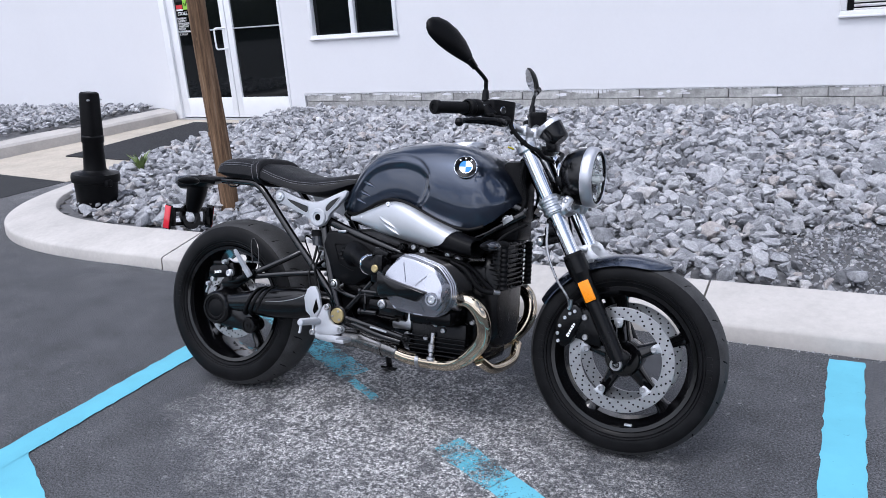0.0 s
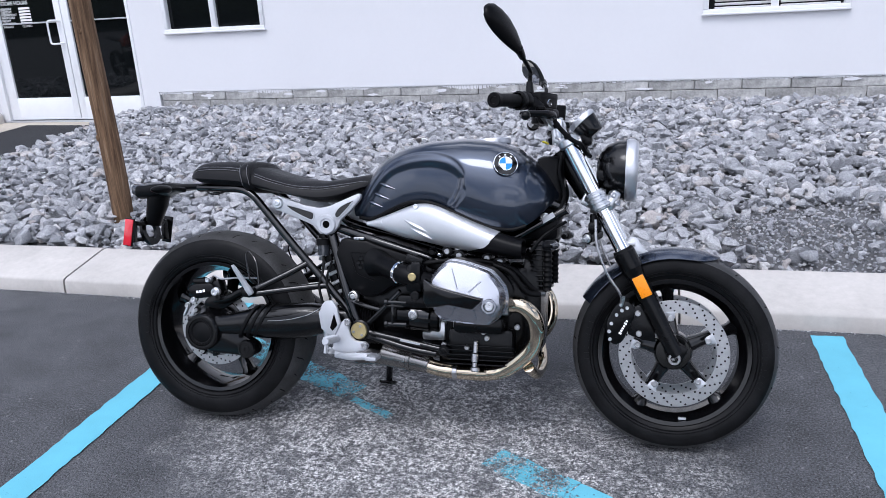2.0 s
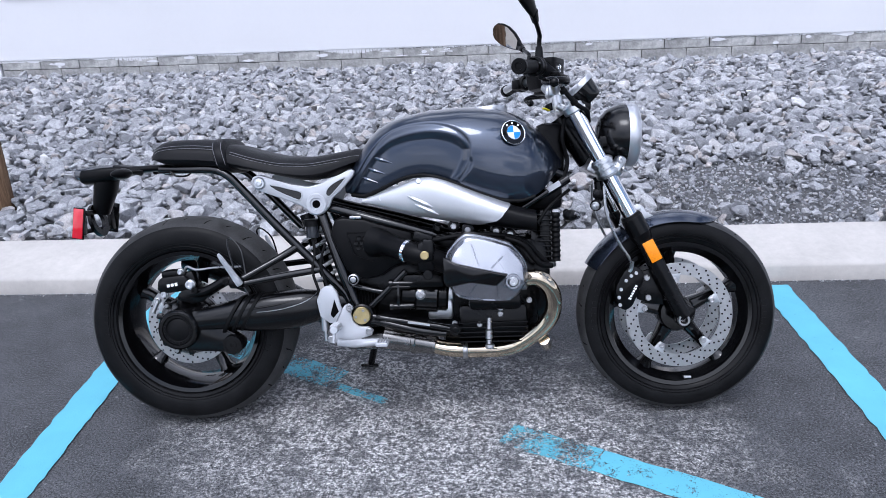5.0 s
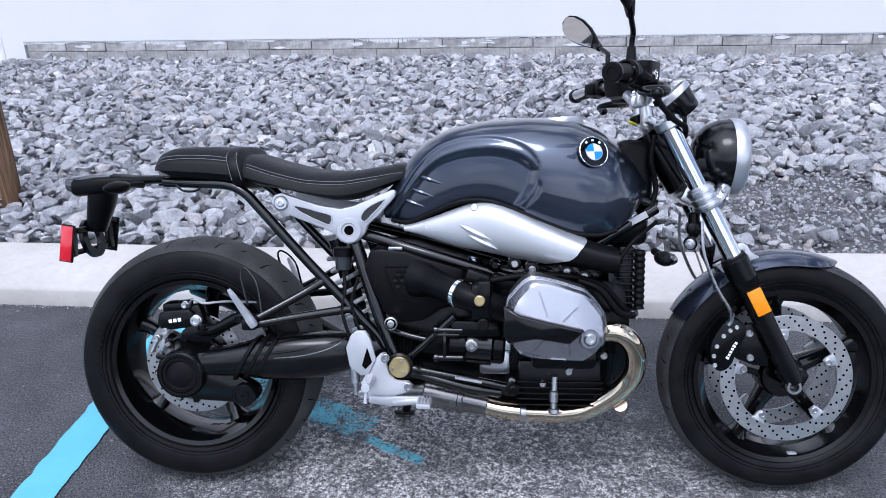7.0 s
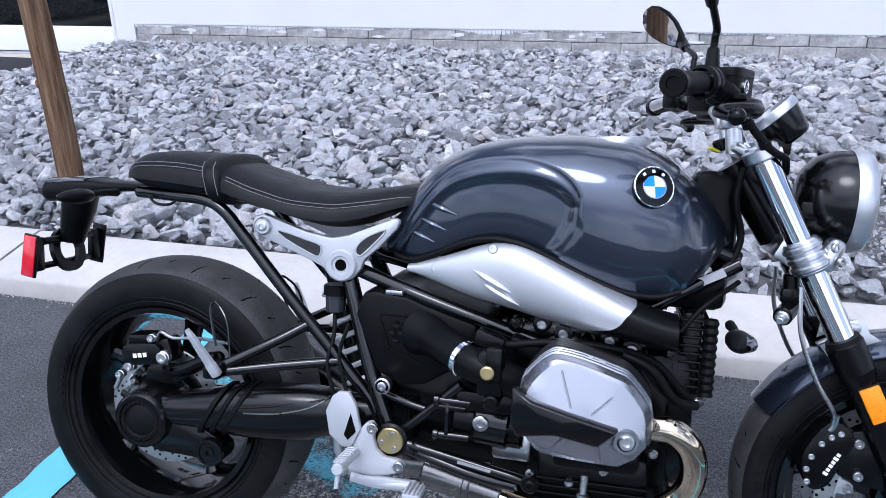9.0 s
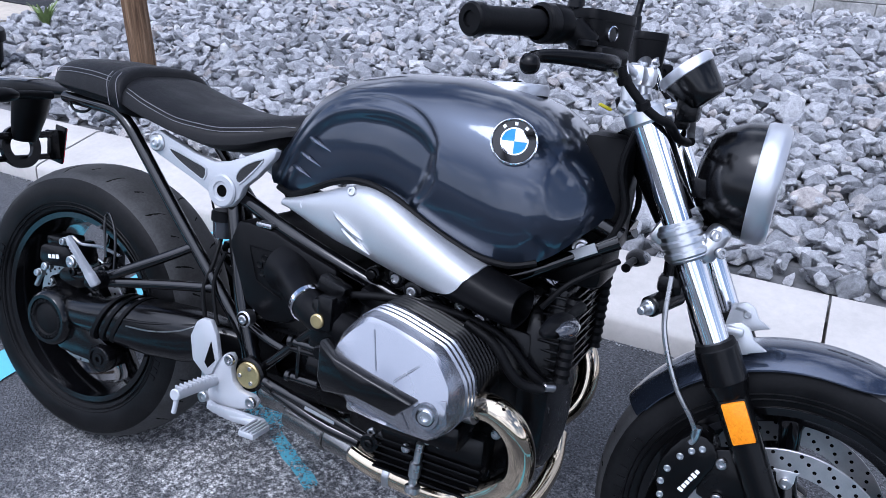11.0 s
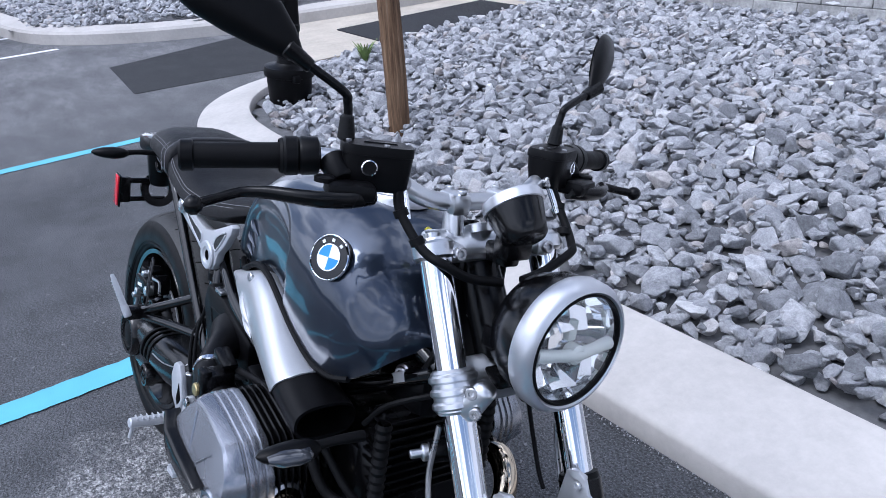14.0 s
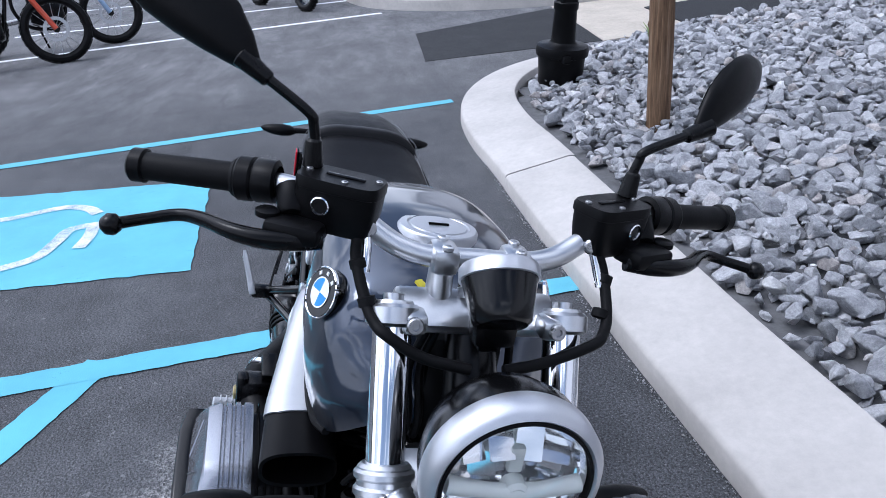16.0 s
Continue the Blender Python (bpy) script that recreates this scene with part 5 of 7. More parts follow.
def cylinder(s):
    cy = part("cylinder", skin([[Vector(p) for p in cover_loop(k, s * y)] for y, k in ((0.11, 0.80), (0.24, 0.86))]), BLACK, eng, "black finned boxer cylinder")
    for i in range(9):
        y = 0.130 + i * 0.0118
        part("cooling_fin", skin([[Vector(p) for p in cover_loop(k, s * yy)] for yy, k in ((y - 0.002, 0.97), (y, 1.0), (y + 0.002, 0.97))]), BLACK, cy)
    rings = []
    for y, k in ((0.233, 0.985), (0.239, 1.0), (0.245, 1.0), (0.2475, 0.962), (0.2505, 0.962), (0.253, 1.0), (0.259, 1.0), (0.2615, 0.96), (0.2645, 0.96), (0.267, 0.998), (0.273, 0.996), (0.2755, 0.955), (0.2785, 0.955), (0.281, 0.985), (0.288, 0.975)):
        rings.append([Vector(p) for p in cover_loop(k, s * y)])
    for k in (0.93, 0.875, 0.86, 0.7, 0.5, 0.3, 0.15):
        row = []
        for x, _, z in cover_loop(k, 0):
            zr = 0.486 - 0.20 * (x - 0.9)
            y = min(0.288 + (0.975 - k) * 0.30, 0.332 - (0.34 if z > zr else 0.60) * abs(z - zr) - 0.10 * max(0, x - 0.96))
            row.append(Vector((x, s * y, z)))
        rings.append(row)
    hc = part("cylinder_head_cover", skin(rings), COVER, cy, "silver ribbed cylinder head cover", 24)
    # black guard along the crease, ridges and oil plug
    g = [(0.796, 0.534), (0.83, 0.517), (0.885, 0.503), (0.970, 0.484), (0.938, 0.453), (0.868, 0.464), (0.806, 0.450), (0.795, 0.47)]
    gb = plate(g, 0.0, s * 0.03, 0.004)
    for v in gb.verts:
        zr = 0.486 - 0.20 * (v.co.x - 0.9)
        v.co.y += s * (0.320 - 0.22 * abs(v.co.z - zr) - 0.25 * max(0, 0.83 - v.co.x))
    part("cover_guard", gb, SATIN, hc, "black plastic guard")
    for a, b in (((0.868, 0.578), (0.892, 0.508)), ((0.965, 0.537), (0.925, 0.500)), ((0.858, 0.415), (0.885, 0.455)), ((0.945, 0.408), (0.938, 0.448))):
        part("cover_ridge", tube([(x, s * (0.3325 - (0.34 if z > 0.486 - 0.20 * (x - 0.9) else 0.60) * abs(z - (0.486 - 0.20 * (x - 0.9))) - 0.10 * max(0, x - 0.96)) , z) for x, z in ((a[0] * 0.8 + b[0] * 0.2, a[1] * 0.8 + b[1] * 0.2), ((a[0] + b[0]) / 2, (a[1] + b[1]) / 2), b)], 0.0018, 6, 3), COVER, hc)
    part("plug_facet", plate([(0.956, 0.448), (0.974, 0.484), (1.010, 0.492), (1.015, 0.455), (0.994, 0.428)], s * 0.306, s * 0.3215, 0.003), COVER, hc)
    part("plug_boss", lathe([(-0.03, 0.026), (-0.004, 0.022), (0.0, 0.020), (0.0, 0.015), (-0.005, 0.014)], (0.983, s * 0.329, 0.462), (0.12, s, 0), 28), COVER, hc)
    part("plug", bolt((0.983, s * 0.323, 0.462), (0.12, s, 0), 0.0125, 0.01), CAST, hc)
    part("lower_head", join(box((0.935, s * 0.185, 0.392), (0.15, 0.12, 0.05), 0.015), box((0.93, s * 0.135, 0.32), (0.20, 0.07, 0.10), 0.015)), BLACK, cy)
    for i in range(5):
        part("sump_fin", box((0.93, s * 0.13, 0.262 + i * 0.014), (0.20, 0.10, 0.004), 0.001), BLACK, cy)
    for x, z, y in ((0.95, 0.372, 0.225), (0.951, 0.343, 0.172), (0.89, 0.313, 0.172), (0.817, 0.316, 0.165), (1.037, 0.375, 0.14)):
        part("engine_bolt", bolt((x, s * y, z), (0, s, 0), 0.0085, 0.007), STEEL, cy)
    part("spark_plug", join(rod((0.918, s * 0.178, 0.335), (0.915, s * 0.186, 0.25), 0.0075, bevel=0.002), rod((0.9165, s * 0.182, 0.30), (0.9155, s * 0.184, 0.27), 0.011, bevel=0.003), rod((0.917, s * 0.186, 0.258), (0.917, s * 0.188, 0.243), 0.014, bevel=0.003)), STEEL, cy, "steel sensor plug")


both(cylinder)


# -- exhaust --
def header(s):
    pts = [(1.02, s * 0.215, 0.452), (1.060, s * 0.222, 0.452), (1.092, s * 0.216, 0.422), (1.103, s * 0.204, 0.375), (1.092, s * 0.188, 0.328), (1.050, s * 0.170, 0.280), (1.000, s * 0.152, 0.245), (0.955, s * 0.142, 0.231), (0.90, s * 0.135, 0.227), (0.80, s * 0.12, 0.228), (0.72, s * 0.105, 0.245)]
    h = part("exhaust_header", tube(pts, 0.0235, 20, 7), PIPE, bike, "polished bronze-tinted exhaust header")
    part("pipe_clamp", join(lathe([(-0.008, 0.0245), (-0.006, 0.027), (0.006, 0.027), (0.008, 0.0245)], (0.845, s * 0.1265, 0.2262), (1, 0, 0), 24)), STEEL, h)
    part("flange", lathe([(-0.01, 0.034), (0.006, 0.034), (0.01, 0.028)], (1.015, s * 0.212, 0.452), (1, 0, 0.1), 24), STEEL, h)


both(header)
part("cross_pipe", tube([(1.075, -0.165, 0.262), (1.09, -0.08, 0.222), (1.09, 0.08, 0.222), (1.075, 0.165, 0.262)], 0.017, 16, 6), PIPE, bike, "polished crossover pipe")
part("exhaust_collector", join(box((0.58, 0.03, 0.245), (0.24, 0.16, 0.075), 0.033, seg=4), *[rod((0.76, s * 0.110, 0.238), (0.60, s * 0.085, 0.262), 0.028, 0.040, 28, 0.003) for s in (-1, 1)], *[rod((0.70, s * 0.101, 0.2475), (0.685, s * 0.0985, 0.2495), 0.0375, 0.0375, 28, 0.003) for s in (-1, 1)]), DULL, bike, "dull steel exhaust collector box")
part("silencer", tube([(0.55, 0.12, 0.25), (0.35, 0.17, 0.30), (0.10, 0.20, 0.42), (-0.10, 0.21, 0.50)], [0.03, 0.04, 0.055, 0.055], 20, 6), BLACK, bike, "black silencer")

# -- forks and steering --
FK0, FK1 = Vector((1.172, 0, 0.938)), Vector((1.345, 0, 0.603))
FD = (FK1 - FK0).normalized()


def fork(s):
    o = Vector((0, s * 0.104, 0))
    f = part("fork_tube", rod(FK0 + o, FK1 + o + FD * 0.02, 0.0225, seg=28), CHROME, bike, "bright chrome fork tube")
    part("fork_cap", join(lathe([(-0.012, 0.0), (-0.012, 0.012), (-0.004, 0.012), (-0.004, 0.022), (0.0, 0.024), (0.012, 0.024)], FK0 + o, FD, 24)), CAST, f)
    low0 = FK1 + o
    low1 = FK1 + o + FD * 0.335
    part("fork_lower", join(rod(low0 - FD * 0.006, low0 + FD * 0.055, 0.0325, 0.0325, 28, 0.004), rod(low0 + FD * 0.05, low0 + FD * 0.075, 0.0335, 0.027, 28), rod(low0 + FD * 0.07, low1, 0.0262, 0.0235, 28, 0.003), box(low1 + Vector((0.002, -s * 0.006, 0.003)), (0.046, 0.034, 0.066), 0.012, (0, 27, 0))), BLACK, f, "black fork lower leg")
    part("dust_seal", rod(low0 - FD * 0.012, low0 - FD * 0.003, 0.029, 0.031, 24), RUBBER, f)
    return f


fR, fL = fork(-1), fork(1)
part("front_axle", join(rod((FRONT.x, -0.115, FRONT.z), (FRONT.x, 0.115, FRONT.z), 0.011), lathe([(-0.01, 0.0185), (0.007, 0.0185), (0.010, 0.0165), (0.010, 0.0115), (0.0, 0.0110), (0.0, 0)], (FRONT.x, -0.114, FRONT.z - 0.004), (0, -1, 0), 24)), STEEL, bike, "hollow steel axle")


def clamp_level(t, name, label, r=0.034, h=0.022, deep=0.05):
    c = FK0 + (FK1 - FK0) * t
    rings = [rod(c + Vector((0, s * 0.104, 0)) - FD * h, c + Vector((0, s * 0.104, 0)) + FD * h, r, r, 28, 0.004) for s in (-1, 1)]
    return part(name, join(*rings, moved(box((0, 0, 0), (deep, 0.20, h * 1.5), 0.008), Matrix.Translation(c - Vector((0.018, 0, 0.0))) @ pose(0, 0, 0, 0, 27, 0))), CAST, bike, label), c


tc, tcc = clamp_level(0.035, "upper_triple_clamp", "silver cast upper fork clamp", 0.031, 0.013, 0.06)
lc, lcc = clamp_level(0.55, "lower_triple_clamp", "silver cast lower fork clamp", 0.031, 0.030, 0.06)
for s in (-1, 1):
    for d in (-0.018, 0.0, 0.018):
        q = lcc + Vector((0, s * 0.104, 0)) + FD * d
        part("clamp_ring", rod(q - FD * 0.006, q + FD * 0.006, 0.0345, 0.0345, 28, 0.003), CAST, lc)
for s in (-1, 1):
    ax = Vector((0.55, s * 0.83, 0.12)).normalized()
    lug = lcc + Vector((0.040, s * 0.098, 0.004))
    part("clamp_lug", moved(box((0, 0, 0), (0.032, 0.034, 0.060), 0.012, seg=3), Matrix.Translation(lug) @ pose(0, 0, 0, 0, 27, s * -30)), CAST, lc)
    for dz in (-0.0135, 0.0135):
        part("clamp_bolt", bolt(lug + ax * 0.016 - FD * dz, ax, 0.0085, 0.006), STEEL, lc)
    part("clamp_bolt", bolt(tcc + Vector((0.030, s * 0.085, 0.004)), (1, 0, 0.25), 0.010, 0.008), STEEL, tc)
    part("clamp_lug", box(tcc + Vector((0.014, s * 0.082, 0.002)), (0.034, 0.028, 0.026), 0.008), CAST, tc)
part("steering_head", rod(tcc + Vector((-0.032, 0, -0.02)), lcc + Vector((-0.032, 0, 0.02)), 0.032, 0.034, 24), BLACK, bike, "black steering head")
# added black mass filling in for frame, wiring and shrouds behind the fork
part("wiring_cover", join(box((1.118, 0, 0.79), (0.085, 0.10, 0.20), 0.02), box((1.085, 0, 0.672), (0.13, 0.13, 0.08), 0.02)), PLASTIC, bike, "black filler block for frame, wiring and shrouds behind the fork")
for yy in (-0.056, -0.044, 0.05):
    part("wiring", tube([(1.16, yy, 0.90), (1.15, yy * 1.2, 0.84), (1.165, yy * 1.1, 0.77), (1.14, yy * 1.3, 0.70)], 0.0055, 8, 6), RUBBER, bike)
part("steering_nut", lathe([(0, 0.022), (0.012, 0.022), (0.014, 0.018), (0.014, 0)], tcc + Vector((-0.03, 0, 0.012)), (-0.46, 0, 0.89), 20), CAST, tc)

# -- handlebar --
hb = part("handlebar", tube([(1.008, -0.375, 1.024), (1.045, -0.29, 1.032), (1.088, -0.205, 1.034), (1.112, -0.150, 1.018), (1.128, -0.10, 0.992), (1.135, -0.055, 0.984), (1.135, 0, 0.984), (1.135, 0.055, 0.984), (1.128, 0.10, 0.992), (1.112, 0.150, 1.018), (1.088, 0.205, 1.034), (1.045, 0.29, 1.032), (1.008, 0.375, 1.024)], 0.0135, 16, 6), CAST, bike, "silver handlebar")
for s in (-1, 1):
    part("bar_riser", join(rod((1.143, s * 0.045, 0.925), (1.136, s * 0.045, 0.975), 0.017, 0.015, 20), box((1.135, s * 0.045, 0.984), (0.046, 0.034, 0.034), 0.009), bolt((1.150, s * 0.045, 1.0), (0, 0, 1), 0.007, 0.005), bolt((1.120, s * 0.045, 1.0), (0, 0, 1), 0.007, 0.005)), CAST, hb, "cast bar clamp")
    gx = Vector((-0.034, s * 0.09, -0.008)).normalized()
    g0 = Vector((1.052, s * 0.284, 1.032))
    part("grip", join(rod(g0, g0 + gx * 0.115, 0.0175, 0.0170, 24, 0.002)), RUBBER, hb, "black ribbed rubber grip")
    part("grip_end", lathe([(0.112, 0.0175), (0.114, 0.0205), (0.128, 0.0205), (0.131, 0.018), (0.131, 0.010), (0.128, 0.009), (0.128, 0)], g0, gx, 24), PLASTIC, hb)
    part("grip_flange", lathe([(-0.004, 0.023), (0.0, 0.024), (0.004, 0.022)], g0, gx, 24), RUBBER, hb)
    sw = part("switch_housing", join(lathe([(-0.050, 0.019), (-0.047, 0.0255), (-0.026, 0.0265), (-0.022, 0.024), (-0.019, 0.0265), (-0.004, 0.0265), (0.0, 0.023)], g0, gx, 28), box(g0 - gx * 0.03 + Vector((-0.02, 0, -0.004)), (0.035, 0.04, 0.035), 0.008, (0, 0, s * 30))), PLASTIC, hb, "black switch housing")
    la, wa, rcn = Vector((-0.43, s * 0.90, 0.0)), Vector((0.90, s * 0.43, 0.0)), Vector((1.106, s * 0.170, 0.0))   # along the bar, forward, middle
    mc = part("brake_reservoir", skin([[rcn + wa * (0.032 * k * math.copysign(abs(math.cos(a)) ** 0.45, math.cos(a)) + (1 - k) * 0.02) + la * (0.050 * (0.5 + 0.5 * k) * math.copysign(abs(math.sin(a)) ** 0.45, math.sin(a))) + Vector((0, 0, z)) for a in (2 * math.pi * q / 28 for q in range(28))] for z, k in ((1.000, 0.55), (1.006, 0.82), (1.030, 0.92), (1.0485, 0.96), (1.0490, 1.0), (1.058, 1.0), (1.062, 0.95))]), PLASTIC, hb, "black fluid reservoir")
    part("sight_glass", join(lathe([(0, 0.011), (0.004, 0.011), (0.005, 0.0095), (0.002, 0.009)], rcn + wa * 0.0300 + la * 0.012 + Vector((0, 0, 1.033)), wa, 24)), CHROME, mc, "round sight glass ring")
    part("sight_window", lathe([(0, 0.009), (0.003, 0.009), (0.003, 0)], rcn + wa * 0.0300 + la * 0.012 + Vector((0, 0, 1.033)), wa, 20), GLOSS, mc)
    part("reservoir_slot", box(rcn - la * 0.004 + Vector((0, 0, 1.0625)), (0.007, 0.046, 0.003), 0.001, (0, 0, s * 25.5)), BLACK, mc)
    for al, wd in ((0.040, 0.0), (-0.010, 0.022), (-0.042, -0.006)):
        part("cap_screw", bolt(rcn + la * al + wa * wd + Vector((0, 0, 1.0615)), (0, 0, 1), 0.004, 0.003), STEEL, mc)
    part("lever_perch", join(rod((1.080, s * 0.222, 1.033), (1.112, s * 0.222, 1.012), 0.021, 0.016, 20, 0.003), box((1.125, s * 0.218, 1.002), (0.050, 0.066, 0.024), 0.008, (0, 0, s * 22)), lathe([(0, 0.014), (0.006, 0.014), (0.008, 0.011), (0.008, 0)], (1.112, s * 0.250, 1.011), (0, 0, 1), 20)), PLASTIC, hb)
    part("lever", tube([(1.138, s * 0.190, 0.994), (1.143, s * 0.225, 0.993), (1.140, s * 0.258, 0.993), (1.124, s * 0.288, 0.993), (1.094, s * 0.318, 0.992), (1.074, s * 0.346, 0.988), (1.078, s * 0.380, 0.982), (1.090, s * 0.412, 0.978)], [0.012, 0.0135, 0.0135, 0.012, 0.0105, 0.0085, 0.0078, 0.0082], 12, 6, flat=0.8), BLACK, hb, "black hand lever with a ball end")
    part("lever_ball", lathe([(-0.0125, 0.0), (-0.010, 0.0075), (-0.004, 0.0122), (0.004, 0.0122), (0.010, 0.0075), (0.0125, 0)], (1.093, s * 0.416, 0.978), (-0.3, s, -0.1), 16), BLACK, hb)
    # cable bundle to the headlamp
    bow = 0.022 if s > 0 else 0.0      # the left hose bows further out
    cb = part("hose", tube([(1.138, s * 0.150, 1.004), (1.147, s * (0.149 + 0.5 * bow), 0.978), (1.178, s * (0.138 + bow), 0.943), (1.200, s * (0.128 + bow), 0.927), (1.216, s * (0.115 + 0.8 * bow), 0.92), (1.226, s * 0.074, 0.90), (1.235, s * 0.02, 0.892)], 0.0068, 10, 7), RUBBER, bike, "black brake hose with steel ends")
    part("hose_end", tube([(1.130, s * 0.140, 1.016), (1.140, s * (0.138 + 0.4 * bow), 0.995), (1.152, s * (0.138 + 0.8 * bow), 0.966)], 0.0055, 10, 5), CHROME, cb)
    part("banjo", join(rod((1.118, s * 0.142, 1.010), (1.142, s * 0.137, 1.014), 0.009, bevel=0.002)), STEEL, cb)
    for q in ((1.147, 0.146, 0.974), (1.178, 0.136, 0.942)):
        part("hose_clip", lathe([(-0.006, 0.0085), (-0.005, 0.0105), (0.005, 0.0105), (0.006, 0.0085)], (q[0], s * (q[1] + 0.7 * bow), q[2]), (0.4, s * -0.25, -0.8), 14), RUBBER, cb)


# -- mirrors --
def mirror(s):
    b, e, n = Vector((1.075, s * 0.202, 1.060)), Vector((1.076, s * 0.206, 1.117)), Vector((1.060, -0.268, 1.158)) if s < 0 else Vector((1.060, 0.280, 1.150))
    st = part("mirror", join(rod(b, b + Vector((0, s * 0.002, 0.035)), 0.0125, 0.0095, 16, 0.003), tube([b + Vector((0, 0, 0.03)), e - Vector((0, 0, 0.006)), e + Vector((0, s * 0.008, 0.008)), n], 0.0062, 12, 6), rod(n - (n - e).normalized() * 0.012, n + (n - e).normalized() * 0.03, 0.0095, 0.013, 16, 0.002)), BLACK, bike, "black stalk mirror")
    tip = Vector((0.985, -0.420, 1.258)) if s < 0 else Vector((0.970, 0.404, 1.238))   # the left one is turned further in
    long = (tip - n).normalized()
    back = Vector((-1, 0.12, 0.05)) if s < 0 else Vector((-0.86, -0.50, -0.16))
    nrm = (back - long * back.dot(long)).normalized()
    wide = long.cross(nrm) * (1 if s < 0 else -1)
    L = (tip - n).length
    rings, gl = [], []
    for q, lo, up, th in ((0.05, 0.010, 0.010, 0.008), (0.16, 0.024, 0.016, 0.012), (0.32, 0.037, 0.024, 0.015), (0.52, 0.043, 0.032, 0.017), (0.72, 0.040, 0.036, 0.016), (0.88, 0.030, 0.033, 0.013), (0.97, 0.016, 0.022, 0.009), (1.0, 0.006, 0.010, 0.004)):
        c = n + long * (L * q)
        r = []
        for k in range(24):
            a = 2 * math.pi * k / 24
            w = math.cos(a) * (up if math.cos(a) > 0 else lo * (1.14 if s < 0 else 1.0))
            d = math.sin(a)
            r.append(c + wide * w + nrm * (0.004 * d if d > 0 else th * 1.3 * d))
        rings.append(r)
        gl.append((c, lo, up))
    sh = part("mirror_shell", skin(rings), PLASTIC, st, "black teardrop mirror shell")
    o = [c + wide * (up - 0.004) + nrm * 0.0045 for c, lo, up in gl[1:-1]] + [c - wide * (lo - 0.004) + nrm * 0.0045 for c, lo, up in gl[-2:0:-1]]
    bm = bmesh.new()
    bm.faces.new([bm.verts.new(p) for p in o])
    part("mirror_glass", bm, MIRROR, sh, "mirror glass")


both(mirror)

# -- headlamp --
HL = Vector((1.362, 0.0, 0.846))
hd = part("headlamp", lathe([(-0.105, 0.0), (-0.104, 0.025), (-0.094, 0.055), (-0.075, 0.076), (-0.045, 0.089), (-0.02, 0.0915), (0.0, 0.092)], HL, (1, 0, -0.03), 56), SATIN, bike, "round black headlamp bowl")
part("lamp_ring", lathe([(-0.018, 0.0925), (-0.012, 0.0950), (0.006, 0.0945), (0.015, 0.089), (0.018, 0.083), (0.014, 0.0795), (0.0, 0.079)], HL, (1, 0, -0.03), 56), RING, hd, "wide silver headlamp ring")
part("lamp_gasket", lathe([(0.010, 0.0805), (0.016, 0.0800), (0.017, 0.0765), (0.008, 0.076)], HL, (1, 0, -0.03), 48), RUBBER, hd)
part("lamp_lens", lathe([(0.010, 0.0785), (0.018, 0.070), (0.024, 0.05), (0.028, 0.025), (0.029, 0.0)], HL, (1, 0, -0.03), 48), LENS, hd, "clear domed headlamp lens").visible_shadow = False
part("reflector", lathe([(0.008, 0.0775), (-0.004, 0.074), (-0.02, 0.062), (-0.03, 0.04), (-0.033, 0.0)], HL, (1, 0, -0.03), 18), LAMP, hd, "bright faceted headlamp reflector", 5)
for k, (y, z, w, h, ry, rz) in enumerate(((-0.047, 0.034, 0.026, 0.036, -24, 16), (-0.018, 0.042, 0.026, 0.046, -30, 6), (0.013, 0.042, 0.028, 0.046, -14, -8), (0.044, 0.034, 0.028, 0.038, -34, -18), (-0.046, -0.036, 0.026, 0.040, -20, 14), (-0.019, -0.042, 0.024, 0.046, -38, 6), (0.010, -0.042, 0.026, 0.046, -28, -6), (0.042, -0.034, 0.03, 0.038, -10, -16))):
    part("reflector_facet", box(HL + Vector((-0.010, y, z)), (0.004, w, h), 0.0, (0, ry - 12, rz)), LAMP, hd)
part("lamp_crossbar", join(tube([HL + Vector((0.006, -0.070, -0.002)), HL + Vector((0.010, -0.03, -0.006)), HL + Vector((0.012, 0, -0.007)), HL + Vector((0.010, 0.03, -0.006)), HL + Vector((0.006, 0.070, -0.002))], [0.010, 0.0085, 0.010, 0.0085, 0.010], 12, 5), box(HL + Vector((-0.004, 0, 0.022)), (0.012, 0.016, 0.03), 0.003), lathe([(0.0, 0.014), (0.016, 0.014), (0.020, 0.009), (0.018, 0.005), (0.018, 0)], HL + Vector((0, 0, -0.007)), (1, 0, 0), 24)), FROST, hd, "frosted light guide across the lamp")
part("lamp_screen", plate([(HL.x - 0.01, HL.z - 0.012), (HL.x + 0.006, HL.z - 0.012), (HL.x + 0.004, HL.z - 0.06), (HL.x - 0.008, HL.z - 0.06)], 0.020, 0.022), SMOKE, hd, "dark divider in the lamp")
part("lamp_bracket", join(box((1.285, -0.062, 0.83), (0.05, 0.008, 0.03), 0.003), box((1.285, 0.062, 0.83), (0.05, 0.008, 0.03), 0.003), box((1.27, 0, 0.765), (0.05, 0.10, 0.02), 0.006)), BLACK, bike, "black headlamp bracket")

# -- instrument --
GA = Vector((1.206, 0.0, 1.004))
GX = Vector((-0.68, 0, 0.73)).normalized()
gg = part("instrument", lathe([(-0.066, 0.0), (-0.065, 0.028), (-0.060, 0.033), (-0.045, 0.036), (-0.014, 0.0425), (-0.006, 0.043)], GA, GX, 48), SATIN, bike, "round black instrument with a silver bezel")
part("bezel", lathe([(-0.014, 0.043), (-0.013, 0.0455), (-0.001, 0.0455), (0.003, 0.043), (0.003, 0.040), (-0.004, 0.0395)], GA, GX, 48), RING, gg)
